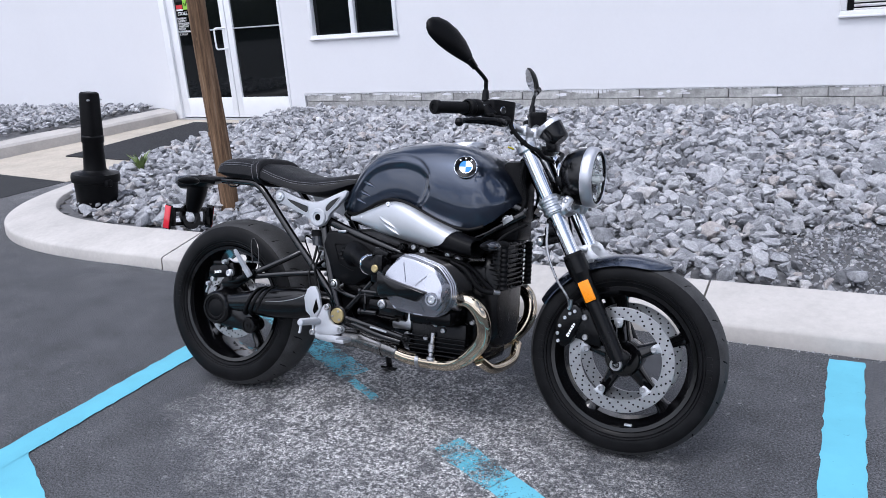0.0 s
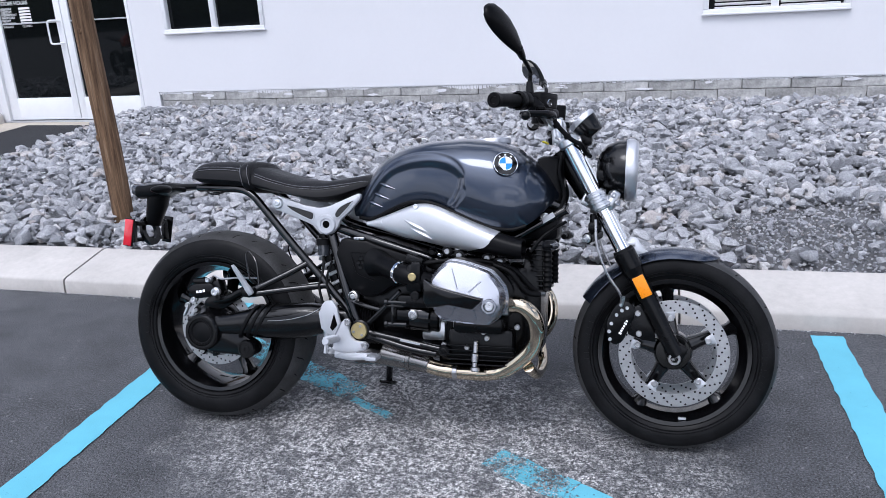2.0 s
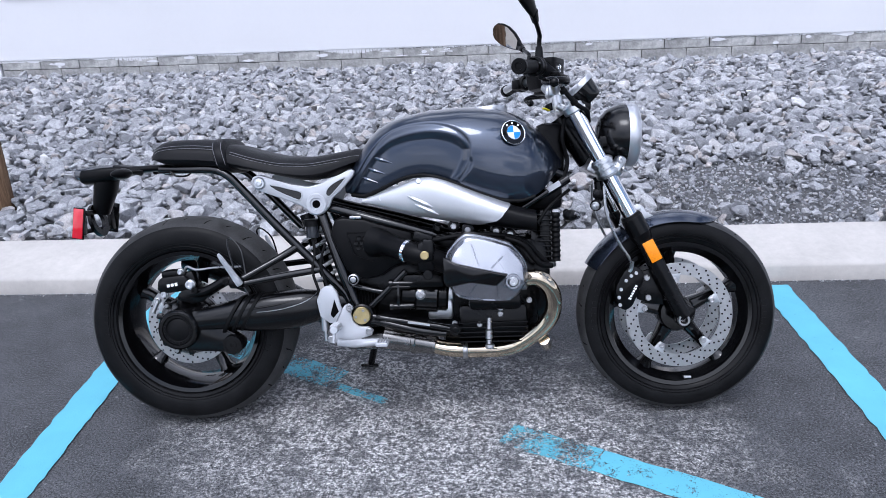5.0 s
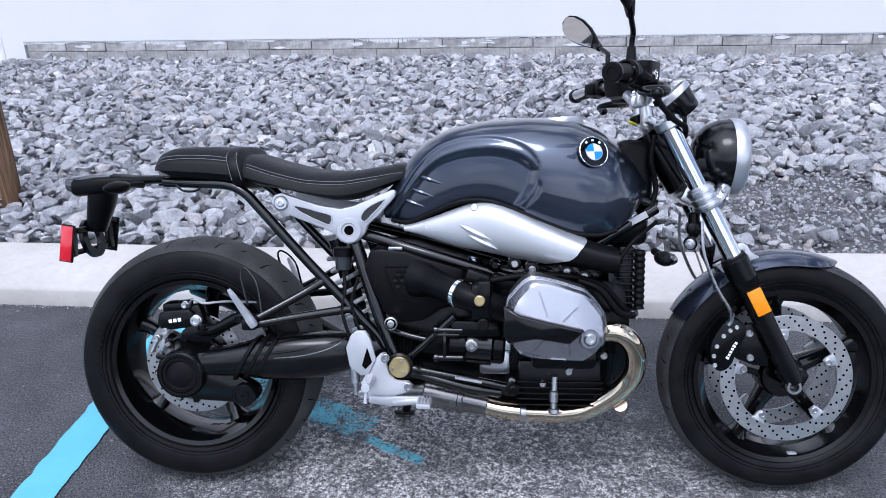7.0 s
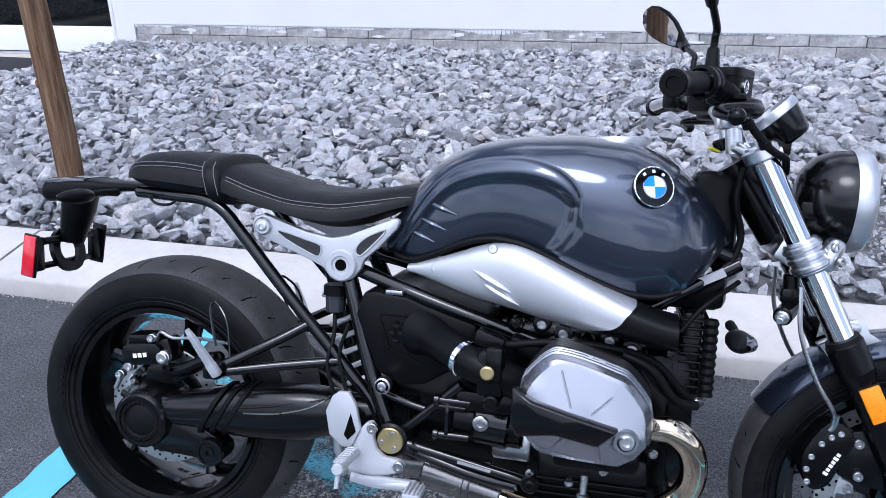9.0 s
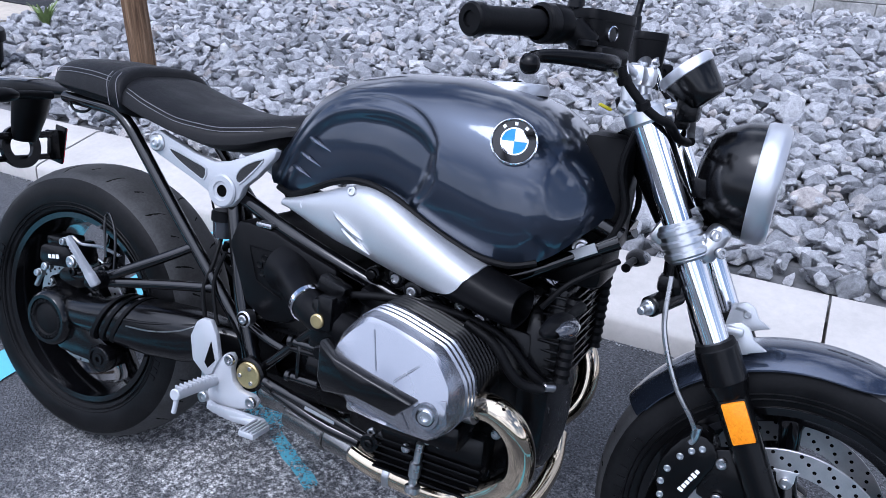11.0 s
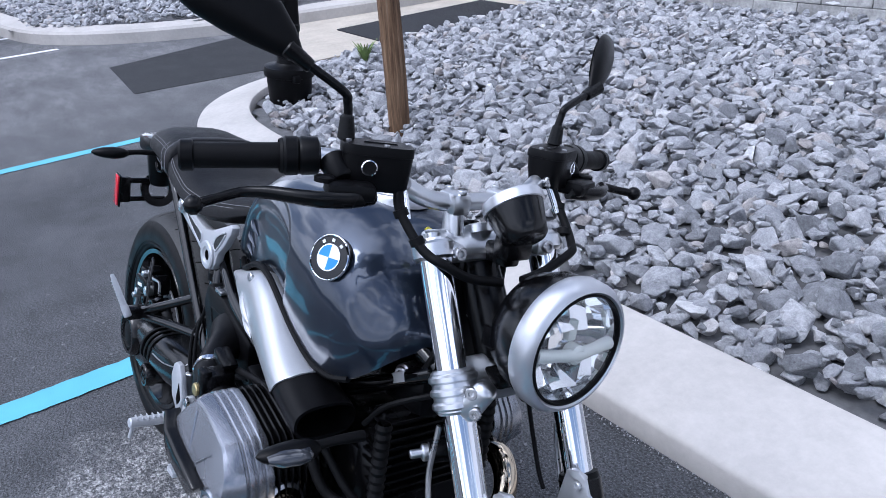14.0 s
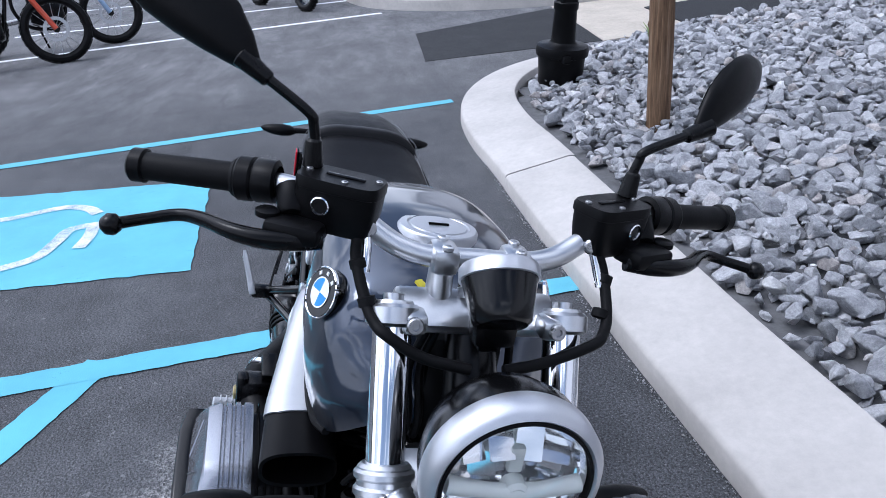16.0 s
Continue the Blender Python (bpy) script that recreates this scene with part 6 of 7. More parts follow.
part("dial", lathe([(-0.003, 0.043), (-0.003, 0.0)], GA, GX, 40), GLOSS, gg, "dark dial face")
part("instrument_bracket", join(box((1.225, 0, 0.945), (0.035, 0.05, 0.045), 0.008), box((1.205, 0, 0.925), (0.05, 0.03, 0.03), 0.006)), BLACK, gg)


# -- front mudguard --
def guard_point(a, y, w, lift=0.0):
    """A point on the mudguard's skin: angle round the wheel, y across (-1 to 1), half width."""
    rr = 0.3145 - 0.030 * (w / 0.068) * abs(y) ** 2.5 + lift
    return (FRONT.x + math.cos(a) * rr, w * y, FRONT.z + math.sin(a) * rr)


def mudguard():
    rings = []
    for i in range(41):
        q = i / 40
        deg = 150 - 84.5 * q
        w = 0.068 * (0.90 + 0.10 * smoothstep(0.0, 0.2, q)) * max(0.04, 1 - max(0.0, (84 - deg) / 18.6) ** 2.2) ** 0.62
        row = [guard_point(radians(deg), -1 + k / 8, w) for k in range(17)]
        row += [guard_point(radians(deg), 1 - k / 8, w * 0.97, -0.0035) for k in range(17)]
        rings.append(row)
    f = part("front_mudguard", skin(rings), FENDER, bike, "grey-blue metallic front mudguard", 50)
    # raised lip along the edge
    for s in (-1, 1):
        edge = [guard_point(radians(d), s, 0.0685 * max(0.04, 1 - max(0.0, (84 - d) / 18.6) ** 2.2) ** 0.62) for d in range(146, 67, -2)]
        part("guard_lip", tube(edge, 0.0018, 6, 1), FENDER, f)
        part("mudguard_bracket", join(plate([(1.340, 0.572), (1.372, 0.590), (1.415, 0.606), (1.394, 0.618), (1.384, 0.636), (1.370, 0.642), (1.348, 0.634)], s * 0.064, s * 0.071, 0.002),
                                      skin([[guard_point(radians(d), s * yy, 0.068, up) for yy, up in ((0.12, 0.001), (0.14, 0.004), (0.4, 0.005), (0.66, 0.005), (0.68, 0.001))] for d in (121, 119, 116, 113, 111, 110)]),
                                      box((1.363, s * 0.073, 0.628), (0.028, 0.018, 0.014), 0.004), bolt((1.375, s * 0.063, 0.622), (0, -s, 0), 0.007, 0.005)), ALU, f, "bright aluminium mudguard bracket")
    return f


mudguard()


# -- brakes --
def front_brake(s):
    c = [(1.300, 0.405), (1.322, 0.445), (1.345, 0.462), (1.372, 0.452), (1.383, 0.425), (1.372, 0.40), (1.358, 0.365), (1.345, 0.338), (1.322, 0.327), (1.303, 0.345), (1.296, 0.375)]
    b = part("brake_caliper", plate(smooth_loop(c, 2), s * 0.048, s * 0.105, 0.008), BLACK, bike, "black four-piston brake caliper")
    for x, z in ((1.309, 0.345), (1.306, 0.368), (1.312, 0.392), (1.327, 0.418), (1.342, 0.432), (1.357, 0.440)):
        part("caliper_bolt", bolt((x, s * 0.104, z), (0, s, 0), 0.0055, 0.004), CAST, b)
    part("caliper_mark", moved(join(*[box((0.0, 0, -0.020 + 0.0082 * k), (0.0065 + 0.002 * (k in (0, 4)), 0.0012, 0.0056), 0.0) for k in range(6)]), Matrix.Translation((1.347, s * 0.1056, 0.382)) @ pose(0, 0, 0, 0, 27, 0)), WHITE, b, "white maker's mark as plain bars")
    part("caliper_mount", plate([(1.36, 0.36), (1.365, 0.44), (1.40, 0.45), (1.435, 0.40), (1.44, 0.34), (1.40, 0.345)], s * 0.082, s * 0.098, 0.004), BLACK, b)
    for x, z in ((1.388, 0.425), (1.392, 0.365)):
        part("mount_bolt", bolt((x, s * 0.100, z), (0, s, 0), 0.009, 0.008), STEEL, b)
    part("brake_hose", tube([(1.262, s * 0.118, 0.70), (1.268, s * 0.128, 0.62), (1.300, s * 0.130, 0.54), (1.335, s * 0.120, 0.485), (1.340, s * 0.108, 0.455)], 0.0042, 8, 7), STEEL, b, "braided steel brake hose")
    part("hose_fitting", tube([(1.345, s * 0.108, 0.475), (1.342, s * 0.106, 0.455), (1.337, s * 0.104, 0.445)], 0.006, 8, 4), CAST, b)
    rc = FK1 + FD * 0.107 + Vector((0.004, s * 0.131, 0))
    rf = part("side_reflector", moved(box((0, 0, 0), (0.034, 0.009, 0.064), 0.002), Matrix.Translation(rc) @ pose(0, 0, 0, 0, -27, 0)), ORANGE, bike, "amber side reflector")
    part("reflector_frame", moved(box((0, s * -0.004, 0), (0.039, 0.007, 0.07), 0.002), Matrix.Translation(rc) @ pose(0, 0, 0, 0, -27, 0)), BLACK, rf)


both(front_brake)

# -- shaft drive, rear hub --
def arm_ring(x, y, wy, z, h, n=32):
    return [(x, y + wy * math.copysign(abs(math.cos(a)) ** 0.8, math.cos(a)), z + h * math.copysign(abs(math.sin(a)) ** 0.75, math.sin(a))) for a in (2 * math.pi * k / n for k in range(n))]


sw = part("swingarm", skin([arm_ring(*r) for r in ((0.035, -0.120, 0.036, 0.337, 0.034), (0.08, -0.124, 0.040, 0.343, 0.036), (0.15, -0.127, 0.044, 0.352, 0.043), (0.20, -0.128, 0.047, 0.356, 0.054), (0.28, -0.126, 0.048, 0.360, 0.059), (0.36, -0.122, 0.047, 0.366, 0.056), (0.41, -0.116, 0.043, 0.371, 0.046), (0.44, -0.11, 0.038, 0.373, 0.037), (0.52, -0.10, 0.034, 0.375, 0.035))]), SATIN, bike, "black cast shaft-drive swingarm")
part("arm_ridge", tube([(0.045, -0.150, 0.352), (0.12, -0.160, 0.364), (0.20, -0.171, 0.374), (0.28, -0.170, 0.384), (0.36, -0.160, 0.398), (0.40, -0.150, 0.404)], 0.0035, 8, 6), BLACK, sw)
part("arm_seam", tube([(0.235, -0.1745, 0.366), (0.30, -0.1735, 0.372), (0.36, -0.167, 0.386), (0.395, -0.157, 0.402), (0.41, -0.145, 0.414)], 0.0016, 6, 6), STEEL, sw)
for k in range(3):
    x = 0.150 + 0.026 * k
    part("swingarm_band", skin([[(xx + 0.55 * zz, y * 1.0, z) for (_, y, z), zz in ((q, q[2] - 0.354) for q in arm_ring(xx, -0.127, 0.0505, 0.354 + 0.1 * (xx - 0.15), 0.056))] for xx in (x, x + 0.002, x + 0.008, x + 0.010)]), RUBBER, sw)
HUB = REAR + Vector((-0.006, 0, -0.006))
hub = part("final_drive", lathe([(0.03, 0.088), (0.085, 0.088), (0.098, 0.080), (0.108, 0.072), (0.130, 0.066), (0.146, 0.063), (0.160, 0.060), (0.166, 0.054), (0.166, 0.0465), (0.160, 0.044)], HUB, (0, -1, 0), 48), SATIN, bike, "black final drive housing")
part("hub_cap", lathe([(0.156, 0.0455), (0.163, 0.0445), (0.164, 0.037), (0.160, 0.034), (0.161, 0.030), (0.163, 0.027), (0.1635, 0.0)], HUB, (0, -1, 0), 40), RUBBER, hub, "ribbed black hub cap")
for i in range(24):
    a = 2 * math.pi * i / 24
    part("cap_knurl", box(HUB + Vector((0.0405 * math.cos(a), -0.1638, 0.0405 * math.sin(a))), (0.006, 0.003, 0.0045), 0.0, (0, -math.degrees(a), 0)), RUBBER, hub)
for i in range(12):
    a = 2 * math.pi * (i + 0.3) / 12
    part("housing_lug", box(HUB + Vector((0.080 * math.cos(a), -0.094, 0.080 * math.sin(a))), (0.026, 0.024, 0.017), 0.005, (0, -math.degrees(a), 0)), SATIN, hub)
    if i % 2 == 0:
        part("housing_bolt", bolt(HUB + Vector((0.082 * math.cos(a), -0.105, 0.082 * math.sin(a))), (0, -1, 0), 0.006, 0.005), STEEL, hub)
# web from the hub down to the lower pivot
part("pivot_web", plate(smooth_loop([(0.03, 0.372), (0.075, 0.350), (0.13, 0.312), (0.178, 0.285), (0.182, 0.256), (0.155, 0.240), (0.09, 0.243), (0.03, 0.246), (0.0, 0.262)], 2), -0.150, -0.105, 0.010), SATIN, hub)
part("web_edge", tube([(0.045, -0.151, 0.362), (0.085, -0.151, 0.343), (0.135, -0.151, 0.309), (0.165, -0.151, 0.292)], 0.0035, 8, 4), SATIN, hub)
part("torque_pivot", lathe([(-0.01, 0.030), (0.010, 0.030), (0.014, 0.027), (0.014, 0.022), (0.011, 0.021), (0.011, 0.013), (0.014, 0.012), (0.014, 0.006), (0.009, 0.005), (0.009, 0)], (0.153, -0.156, 0.268), (0, -1, 0), 36), SATIN, hub)
rc = part("rear_caliper", join(plate([(-0.079, 0.432), (-0.074, 0.462), (-0.060, 0.470), (0.004, 0.476), (0.018, 0.466), (0.016, 0.438), (0.002, 0.428), (-0.060, 0.420)], -0.128, -0.06, 0.006), box((-0.035, -0.092, 0.478), (0.065, 0.05, 0.022), 0.006, (0, -4, 0))), BLACK, bike, "black rear brake caliper")
part("caliper_mark", moved(join(*[box((-0.012 + 0.012 * k, 0, 0), (0.0085, 0.0012, 0.009), 0.0) for k in range(3)]), Matrix.Translation((-0.030, -0.1288, 0.447)) @ pose(0, 0, 0, 0, -10, 0)), WHITE, rc, "white maker's mark as plain bars")
for x, z, r in ((-0.058, 0.418, 0.009), (-0.082, 0.398, 0.008), (0.022, 0.446, 0.013), (-0.004, 0.486, 0.008)):
    part("caliper_bolt", join(bolt((x, -0.124, z), (0, -1, 0), r, 0.008), lathe([(-0.012, r * 1.15), (0.0, r * 1.15), (0.001, r * 0.9)], (x, -0.124, z), (0, -1, 0), 18)), CAST, rc)
part("caliper_pin", rod((-0.085, -0.115, 0.392), (-0.10, -0.115, 0.362), 0.0055, bevel=0.001), CAST, rc)
part("caliper_body", join(box((0.012, -0.09, 0.455), (0.05, 0.05, 0.055), 0.010, (0, -18, 0)), plate(smooth_loop([(-0.02, 0.40), (0.0, 0.432), (0.06, 0.432), (0.12, 0.462), (0.152, 0.470), (0.16, 0.452), (0.12, 0.432), (0.07, 0.402), (0.04, 0.388)], 2), -0.124, -0.108, 0.004)), BLACK, rc)
part("caliper_arm", join(tube([(0.015, -0.11, 0.415), (0.07, -0.125, 0.425), (0.13, -0.13, 0.455), (0.15, -0.13, 0.458)], 0.014, 12, 5), bolt((0.14, -0.145, 0.457), (0, -1, 0), 0.011, 0.008), bolt((0.04, -0.135, 0.43), (0, -1, 0), 0.010, 0.008)), BLACK, rc)
part("brake_line", tube([(0.0, -0.11, 0.475), (0.015, -0.12, 0.50), (0.045, -0.12, 0.49), (0.10, -0.12, 0.495), (0.19, -0.15, 0.50)], 0.0035, 8, 6), STEEL, rc)

# -- shock and spring --
part("shock_absorber", join(rod((0.36, 0, 0.64), (0.43, 0, 0.40), 0.022)), BLACK, bike, "black rear shock absorber")
part("shock_spring", helix((0.372, 0, 0.60), (0.43, 0, 0.41), 0.036, 6, 0.006), SILVER, bike, "pale coil spring")
rs = part("fluid_pot", lathe([(-0.026, 0.0), (-0.026, 0.020), (0.008, 0.022), (0.010, 0.025), (0.026, 0.025), (0.028, 0.02), (0.028, 0)], (0.395, -0.085, 0.600), (0, 0, 1), 24), SMOKE, bike, "small brake fluid pot")
part("pot_lid", lathe([(0.008, 0.0255), (0.026, 0.0255), (0.029, 0.022), (0.029, 0)], (0.395, -0.085, 0.600), (0, 0, 1), 24), PLASTIC, rs)

# -- airbox and intake --
ab = part("airbox_cover", plate([(0.457, 0.585), (0.474, 0.632), (0.50, 0.634), (0.56, 0.628), (0.612, 0.610), (0.70, 0.585), (0.70, 0.50), (0.643, 0.485), (0.60, 0.456), (0.551, 0.450), (0.503, 0.474)], -0.145, 0.145, 0.010), PLASTIC, bike, "black plastic airbox")
for i, (x, z) in enumerate(((0.543, 0.573), (0.561, 0.573), (0.534, 0.559), (0.552, 0.559), (0.541, 0.544), (0.560, 0.542))):
    part("airbox_dimple", lathe([(0.0, 0.0078), (0.002, 0.0065), (0.001, 0)], (x, -0.1455, z), (0, -1, 0), 12), BLACK, ab)


for s in (-1, 1):
    part("airbox_panel", tube([(0.572, s * 0.1455, 0.590), (0.509, s * 0.1455, 0.590), (0.512, s * 0.1455, 0.575), (0.527, s * 0.1455, 0.530), (0.535, s * 0.1455, 0.522), (0.588, s * 0.1455, 0.503)], 0.0022, 6, 1), PLASTIC, ab, "raised edge on the airbox")
part("airbox_clip", box((0.535, -0.13, 0.634), (0.035, 0.03, 0.01), 0.003), STEEL, ab)


def intake(s):
    i = part("intake_tube", join(tube([(0.592, s * 0.128, 0.560), (0.622, s * 0.156, 0.556), (0.655, s * 0.186, 0.548), (0.695, s * 0.215, 0.537)], [0.050, 0.036, 0.0315, 0.0315], 24, 5), tube([(0.690, s * 0.212, 0.5385), (0.715, s * 0.225, 0.532), (0.745, s * 0.228, 0.523), (0.80, s * 0.21, 0.50)], [0.0315, 0.0305, 0.030, 0.030], 24, 5)), PLASTIC, bike, "black intake tube")
    part("hose_clamp", lathe([(-0.006, 0.032), (-0.005, 0.0345), (0.005, 0.0345), (0.006, 0.032)], (0.692, s * 0.213, 0.538), (0.80, s * 0.55, -0.22), 32), CHROME, i, "bright hose clamp")
    tb = part("throttle_body", join(box((0.745, s * 0.225, 0.525), (0.05, 0.06, 0.085), 0.012), box((0.752, s * 0.25, 0.545), (0.03, 0.02, 0.06), 0.006), rod((0.75, s * 0.20, 0.475), (0.75, s * 0.26, 0.475), 0.014, bevel=0.003)), BLACK, bike, "black throttle body")
    part("brass_cap", lathe([(0, 0.0125), (0.008, 0.0125), (0.010, 0.010), (0.010, 0)], (0.742, s * 0.255, 0.531), (0, s, 0), 24), BRASS, tb, "round brass cap")
    part("vacuum_hose", tube([(0.76, s * 0.19, 0.565), (0.84, s * 0.18, 0.575), (0.93, s * 0.17, 0.575), (1.02, s * 0.16, 0.555), (1.075, s * 0.14, 0.50), (1.098, s * 0.125, 0.478)], 0.0072, 10, 6), RUBBER, bike, "black rubber hose")


both(intake)

# -- starter, small engine hardware on the right --
sm = part("starter_motor", join(rod((0.66, -0.12, 0.40), (0.80, -0.12, 0.39), 0.045, 0.045, 24, 0.006), box((0.73, -0.15, 0.445), (0.12, 0.05, 0.04), 0.008), rod((0.635, -0.17, 0.428), (0.69, -0.17, 0.428), 0.006), rod((0.635, -0.17, 0.372), (0.69, -0.17, 0.372), 0.006)), BLACK, bike, "black starter motor")
part("case_face", join(box((0.775, -0.118, 0.352), (0.075, 0.03, 0.062), 0.008), box((0.80, -0.112, 0.395), (0.03, 0.03, 0.05), 0.006)), CAST, eng, "bare aluminium crankcase face")
for z in (0.440, 0.372):
    part("valve_rod", join(rod((0.632, -0.168, z), (0.70, -0.168, z), 0.0085, bevel=0.002), rod((0.628, -0.168, z), (0.640, -0.168, z), 0.012, bevel=0.002)), GLOSS, sm)
part("valve_lever", box((0.655, -0.172, 0.406), (0.008, 0.008, 0.07), 0.002), GLOSS, sm)
part("motor_shell", rod((0.70, -0.118, 0.398), (0.775, -0.118, 0.392), 0.052, 0.052, 32, 0.008), GLOSS, sm)
part("linkage_bolt", join(lathe([(-0.012, 0.018), (0.006, 0.018), (0.009, 0.015), (0.009, 0.009)], (0.819, -0.172, 0.300), (0, -1, 0), 24), bolt((0.819, -0.18, 0.300), (0, -1, 0), 0.009, 0.005)), BLACK, bike)
part("brace_bolt", join(lathe([(-0.012, 0.016), (0.006, 0.016), (0.008, 0.013)], (0.525, -0.166, 0.455), (0, -1, 0), 24), bolt((0.525, -0.172, 0.455), (0, -1, 0), 0.009, 0.005)), STEEL, bike)
part("footrest_brace", rod((0.575, -0.162, 0.342), (0.815, -0.170, 0.301), 0.0105, 0.0095, 16, 0.002), GLOSS, bike, "black engine brace rod")
part("brace_mark", moved(box((0, 0, 0), (0.065, 0.0012, 0.006)), Matrix.Translation((0.712, -0.1775, 0.320)) @ pose(0, 0, 0, 0, 9.5, 0)), ALU, bike, "pale unreadable marking as a bar")
for x, z, y in ((0.775, 0.596, 0.150), (0.905, 0.575, 0.150), (1.0, 0.56, 0.14), (0.705, 0.552, 0.20)):
    part("bracket_bolt", join(lathe([(-0.02, 0.014), (0.0, 0.014), (0.003, 0.011)], (x, -y, z), (0, -1, 0), 20), bolt((x, -y - 0.002, z), (0, -1, 0), 0.008, 0.005)), BLACK, eng)
part("hose_elbow", tube([(0.97, -0.175, 0.565), (1.02, -0.18, 0.545), (1.055, -0.172, 0.50), (1.075, -0.16, 0.482), (1.105, -0.145, 0.476)], 0.0085, 12, 6), RUBBER, eng)
part("coil_cover", box((0.735, -0.205, 0.575), (0.055, 0.03, 0.03), 0.006, (0, 18, 0)), BLACK, eng)
part("coil_cover", box((0.80, -0.16, 0.556), (0.07, 0.04, 0.03), 0.008, (0, 18, 0)), PLASTIC, eng)
part("bolt_head", bolt((0.72, -0.17, 0.405), (0, -1, 0), 0.015, 0.008), STEEL, sm)
part("rubber_boot", lathe([(0.0045 * k, 0.050 if k % 2 == 0 else 0.043) for k in range(19)], (0.50, -0.09, 0.378), (1, 0, 0), 24), RUBBER, bike, "ribbed rubber boot")
for x, z, y in ((0.822, 0.600, 0.150), (0.863, 0.590, 0.168), (0.945, 0.582, 0.150), (0.985, 0.572, 0.158)):
    fb = part("frame_lug", lathe([(-0.04, 0.017), (0, 0.017), (0.002, 0.014), (0.002, 0.010)], (x, -y, z), (0, -1, 0), 18), BLACK, eng)
    part("frame_bolt", bolt((x, -y - 0.001, z), (0, -1, 0), 0.009, 0.006), STEEL, fb)
part("tank_bolt", join(bolt((1.110, -0.078, 0.704), (0.3, -1, 0.1), 0.010, 0.007), lathe([(-0.03, 0.014), (0.0, 0.014), (0.001, 0.010)], (1.110, -0.078, 0.704), (0.3, -1, 0.1), 18)), STEEL, bike)

# -- oil cooler and bellows --
oc = part("oil_cooler", box((1.092, 0, 0.555), (0.035, 0.20, 0.16), 0.006), BLACK, bike, "black finned oil cooler")
for k in range(10):
    part("cooler_fin", box((1.096, 0, 0.482 + k * 0.0155), (0.05, 0.215, 0.005), 0.0015), BLACK, oc)
for s in (-1, 1):
    part("bellows", lathe([(q * 0.0075, 0.011 if q % 2 else 0.014) for q in range(20)], (1.122, s * 0.108, 0.485), (0, 0, 1), 18), RUBBER, oc, "ribbed rubber hose")
    part("hose_nut", rod((1.115, s * 0.118, 0.475), (1.10, s * 0.135, 0.478), 0.008, bevel=0.002), STEEL, oc)

# -- front signals --
def signal(s, c, out, name="turn_signal"):
    c = Vector(c)
    stalk = c + Vector((0, -s * out, 0))
    t = part(name, skin([[c + Vector((0.022 * k * math.cos(a) + dx, s * y, 0.016 * k * math.sin(a))) for a in (2 * math.pi * q / 20 for q in range(20))] for y, k, dx in ((-0.024, 0.5, 0), (-0.012, 0.85, 0), (0.012, 1.0, 0.0), (0.038, 0.85, -0.002), (0.058, 0.5, -0.006), (0.066, 0.1, -0.008))]), PLASTIC, bike, "small black turn signal with a smoked lens")
    part("signal_lens", skin([[c + Vector(((0.024 if name == "turn_signal" else -0.024) * k * abs(math.sin(a)) + (0.002 if name == "turn_signal" else -0.002), s * y, 0.0135 * k * math.cos(a))) for a in (math.pi * q / 12 for q in range(13))] for y, k in ((-0.012, 0.55), (-0.003, 0.95), (0.015, 1.05), (0.038, 0.9), (0.056, 0.4))], False, False, False), SMOKE, t, "smoked clear lens")
    part("signal_stalk", tube([stalk, (stalk + c) / 2 + Vector((0, 0, 0.003)), c + Vector((0, -s * 0.012, 0))], [0.009, 0.007, 0.0075], 12, 5), RUBBER, t)


for s in (-1, 1):
    signal(s, (1.146, s * 0.262, 0.632), 0.10)
    signal(s, (-0.13, s * 0.165, 0.785), 0.11, "rear_turn_signal")

# -- tail --
tl = part("tail_unit", skin([[(x, w * math.copysign(abs(math.cos(a)) ** 0.6, math.cos(a)), z + h * math.copysign(abs(math.sin(a)) ** 0.6, math.sin(a))) for a in (2 * math.pi * k / 24 for k in range(24))] for x, w, z, h in ((-0.325, 0.050, 0.778, 0.022), (-0.318, 0.054, 0.779, 0.027), (-0.25, 0.056, 0.784, 0.026), (-0.205, 0.050, 0.790, 0.020), (-0.17, 0.045, 0.793, 0.013), (-0.12, 0.045, 0.796, 0.011), (-0.02, 0.055, 0.800, 0.010))]), PLASTIC, bike, "black tail and rear light housing")
part("tail_lens", skin([[(x, w * math.copysign(abs(math.cos(a)) ** 0.6, math.cos(a)), z + h * math.copysign(abs(math.sin(a)) ** 0.6, math.sin(a))) for a in (2 * math.pi * k / 20 for k in range(20))] for x, w, z, h in ((-0.346, 0.040, 0.786, 0.016), (-0.340, 0.047, 0.785, 0.021), (-0.324, 0.050, 0.783, 0.024), (-0.27, 0.050, 0.803, 0.009), (-0.22, 0.046, 0.806, 0.005))]), SMOKE, tl, "smoked clear rear light lens")
part("tail_arm", tube([(-0.262, 0, 0.775), (-0.270, 0, 0.735), (-0.282, 0, 0.69), (-0.287, 0, 0.66)], [0.036, 0.034, 0.028, 0.022], 14, 5, flat=1.3), PLASTIC, tl, "black plate carrier arm")
pb = part("plate_bracket", join(lathe([(-0.006, 0.030), (-0.006, 0.052), (0.006, 0.052), (0.006, 0.030)], (-0.303, 0, 0.640), (-1, 0, -0.25), 28, True), box((-0.300, 0, 0.668), (0.012, 0.17, 0.016), 0.004), box((-0.305, 0, 0.612), (0.012, 0.17, 0.014), 0.004), rod((-0.30, -0.085, 0.668), (-0.315, -0.085, 0.668), 0.010), rod((-0.30, 0.085, 0.668), (-0.315, 0.085, 0.668), 0.010)), BLACK, bike, "black plate bracket without a plate")
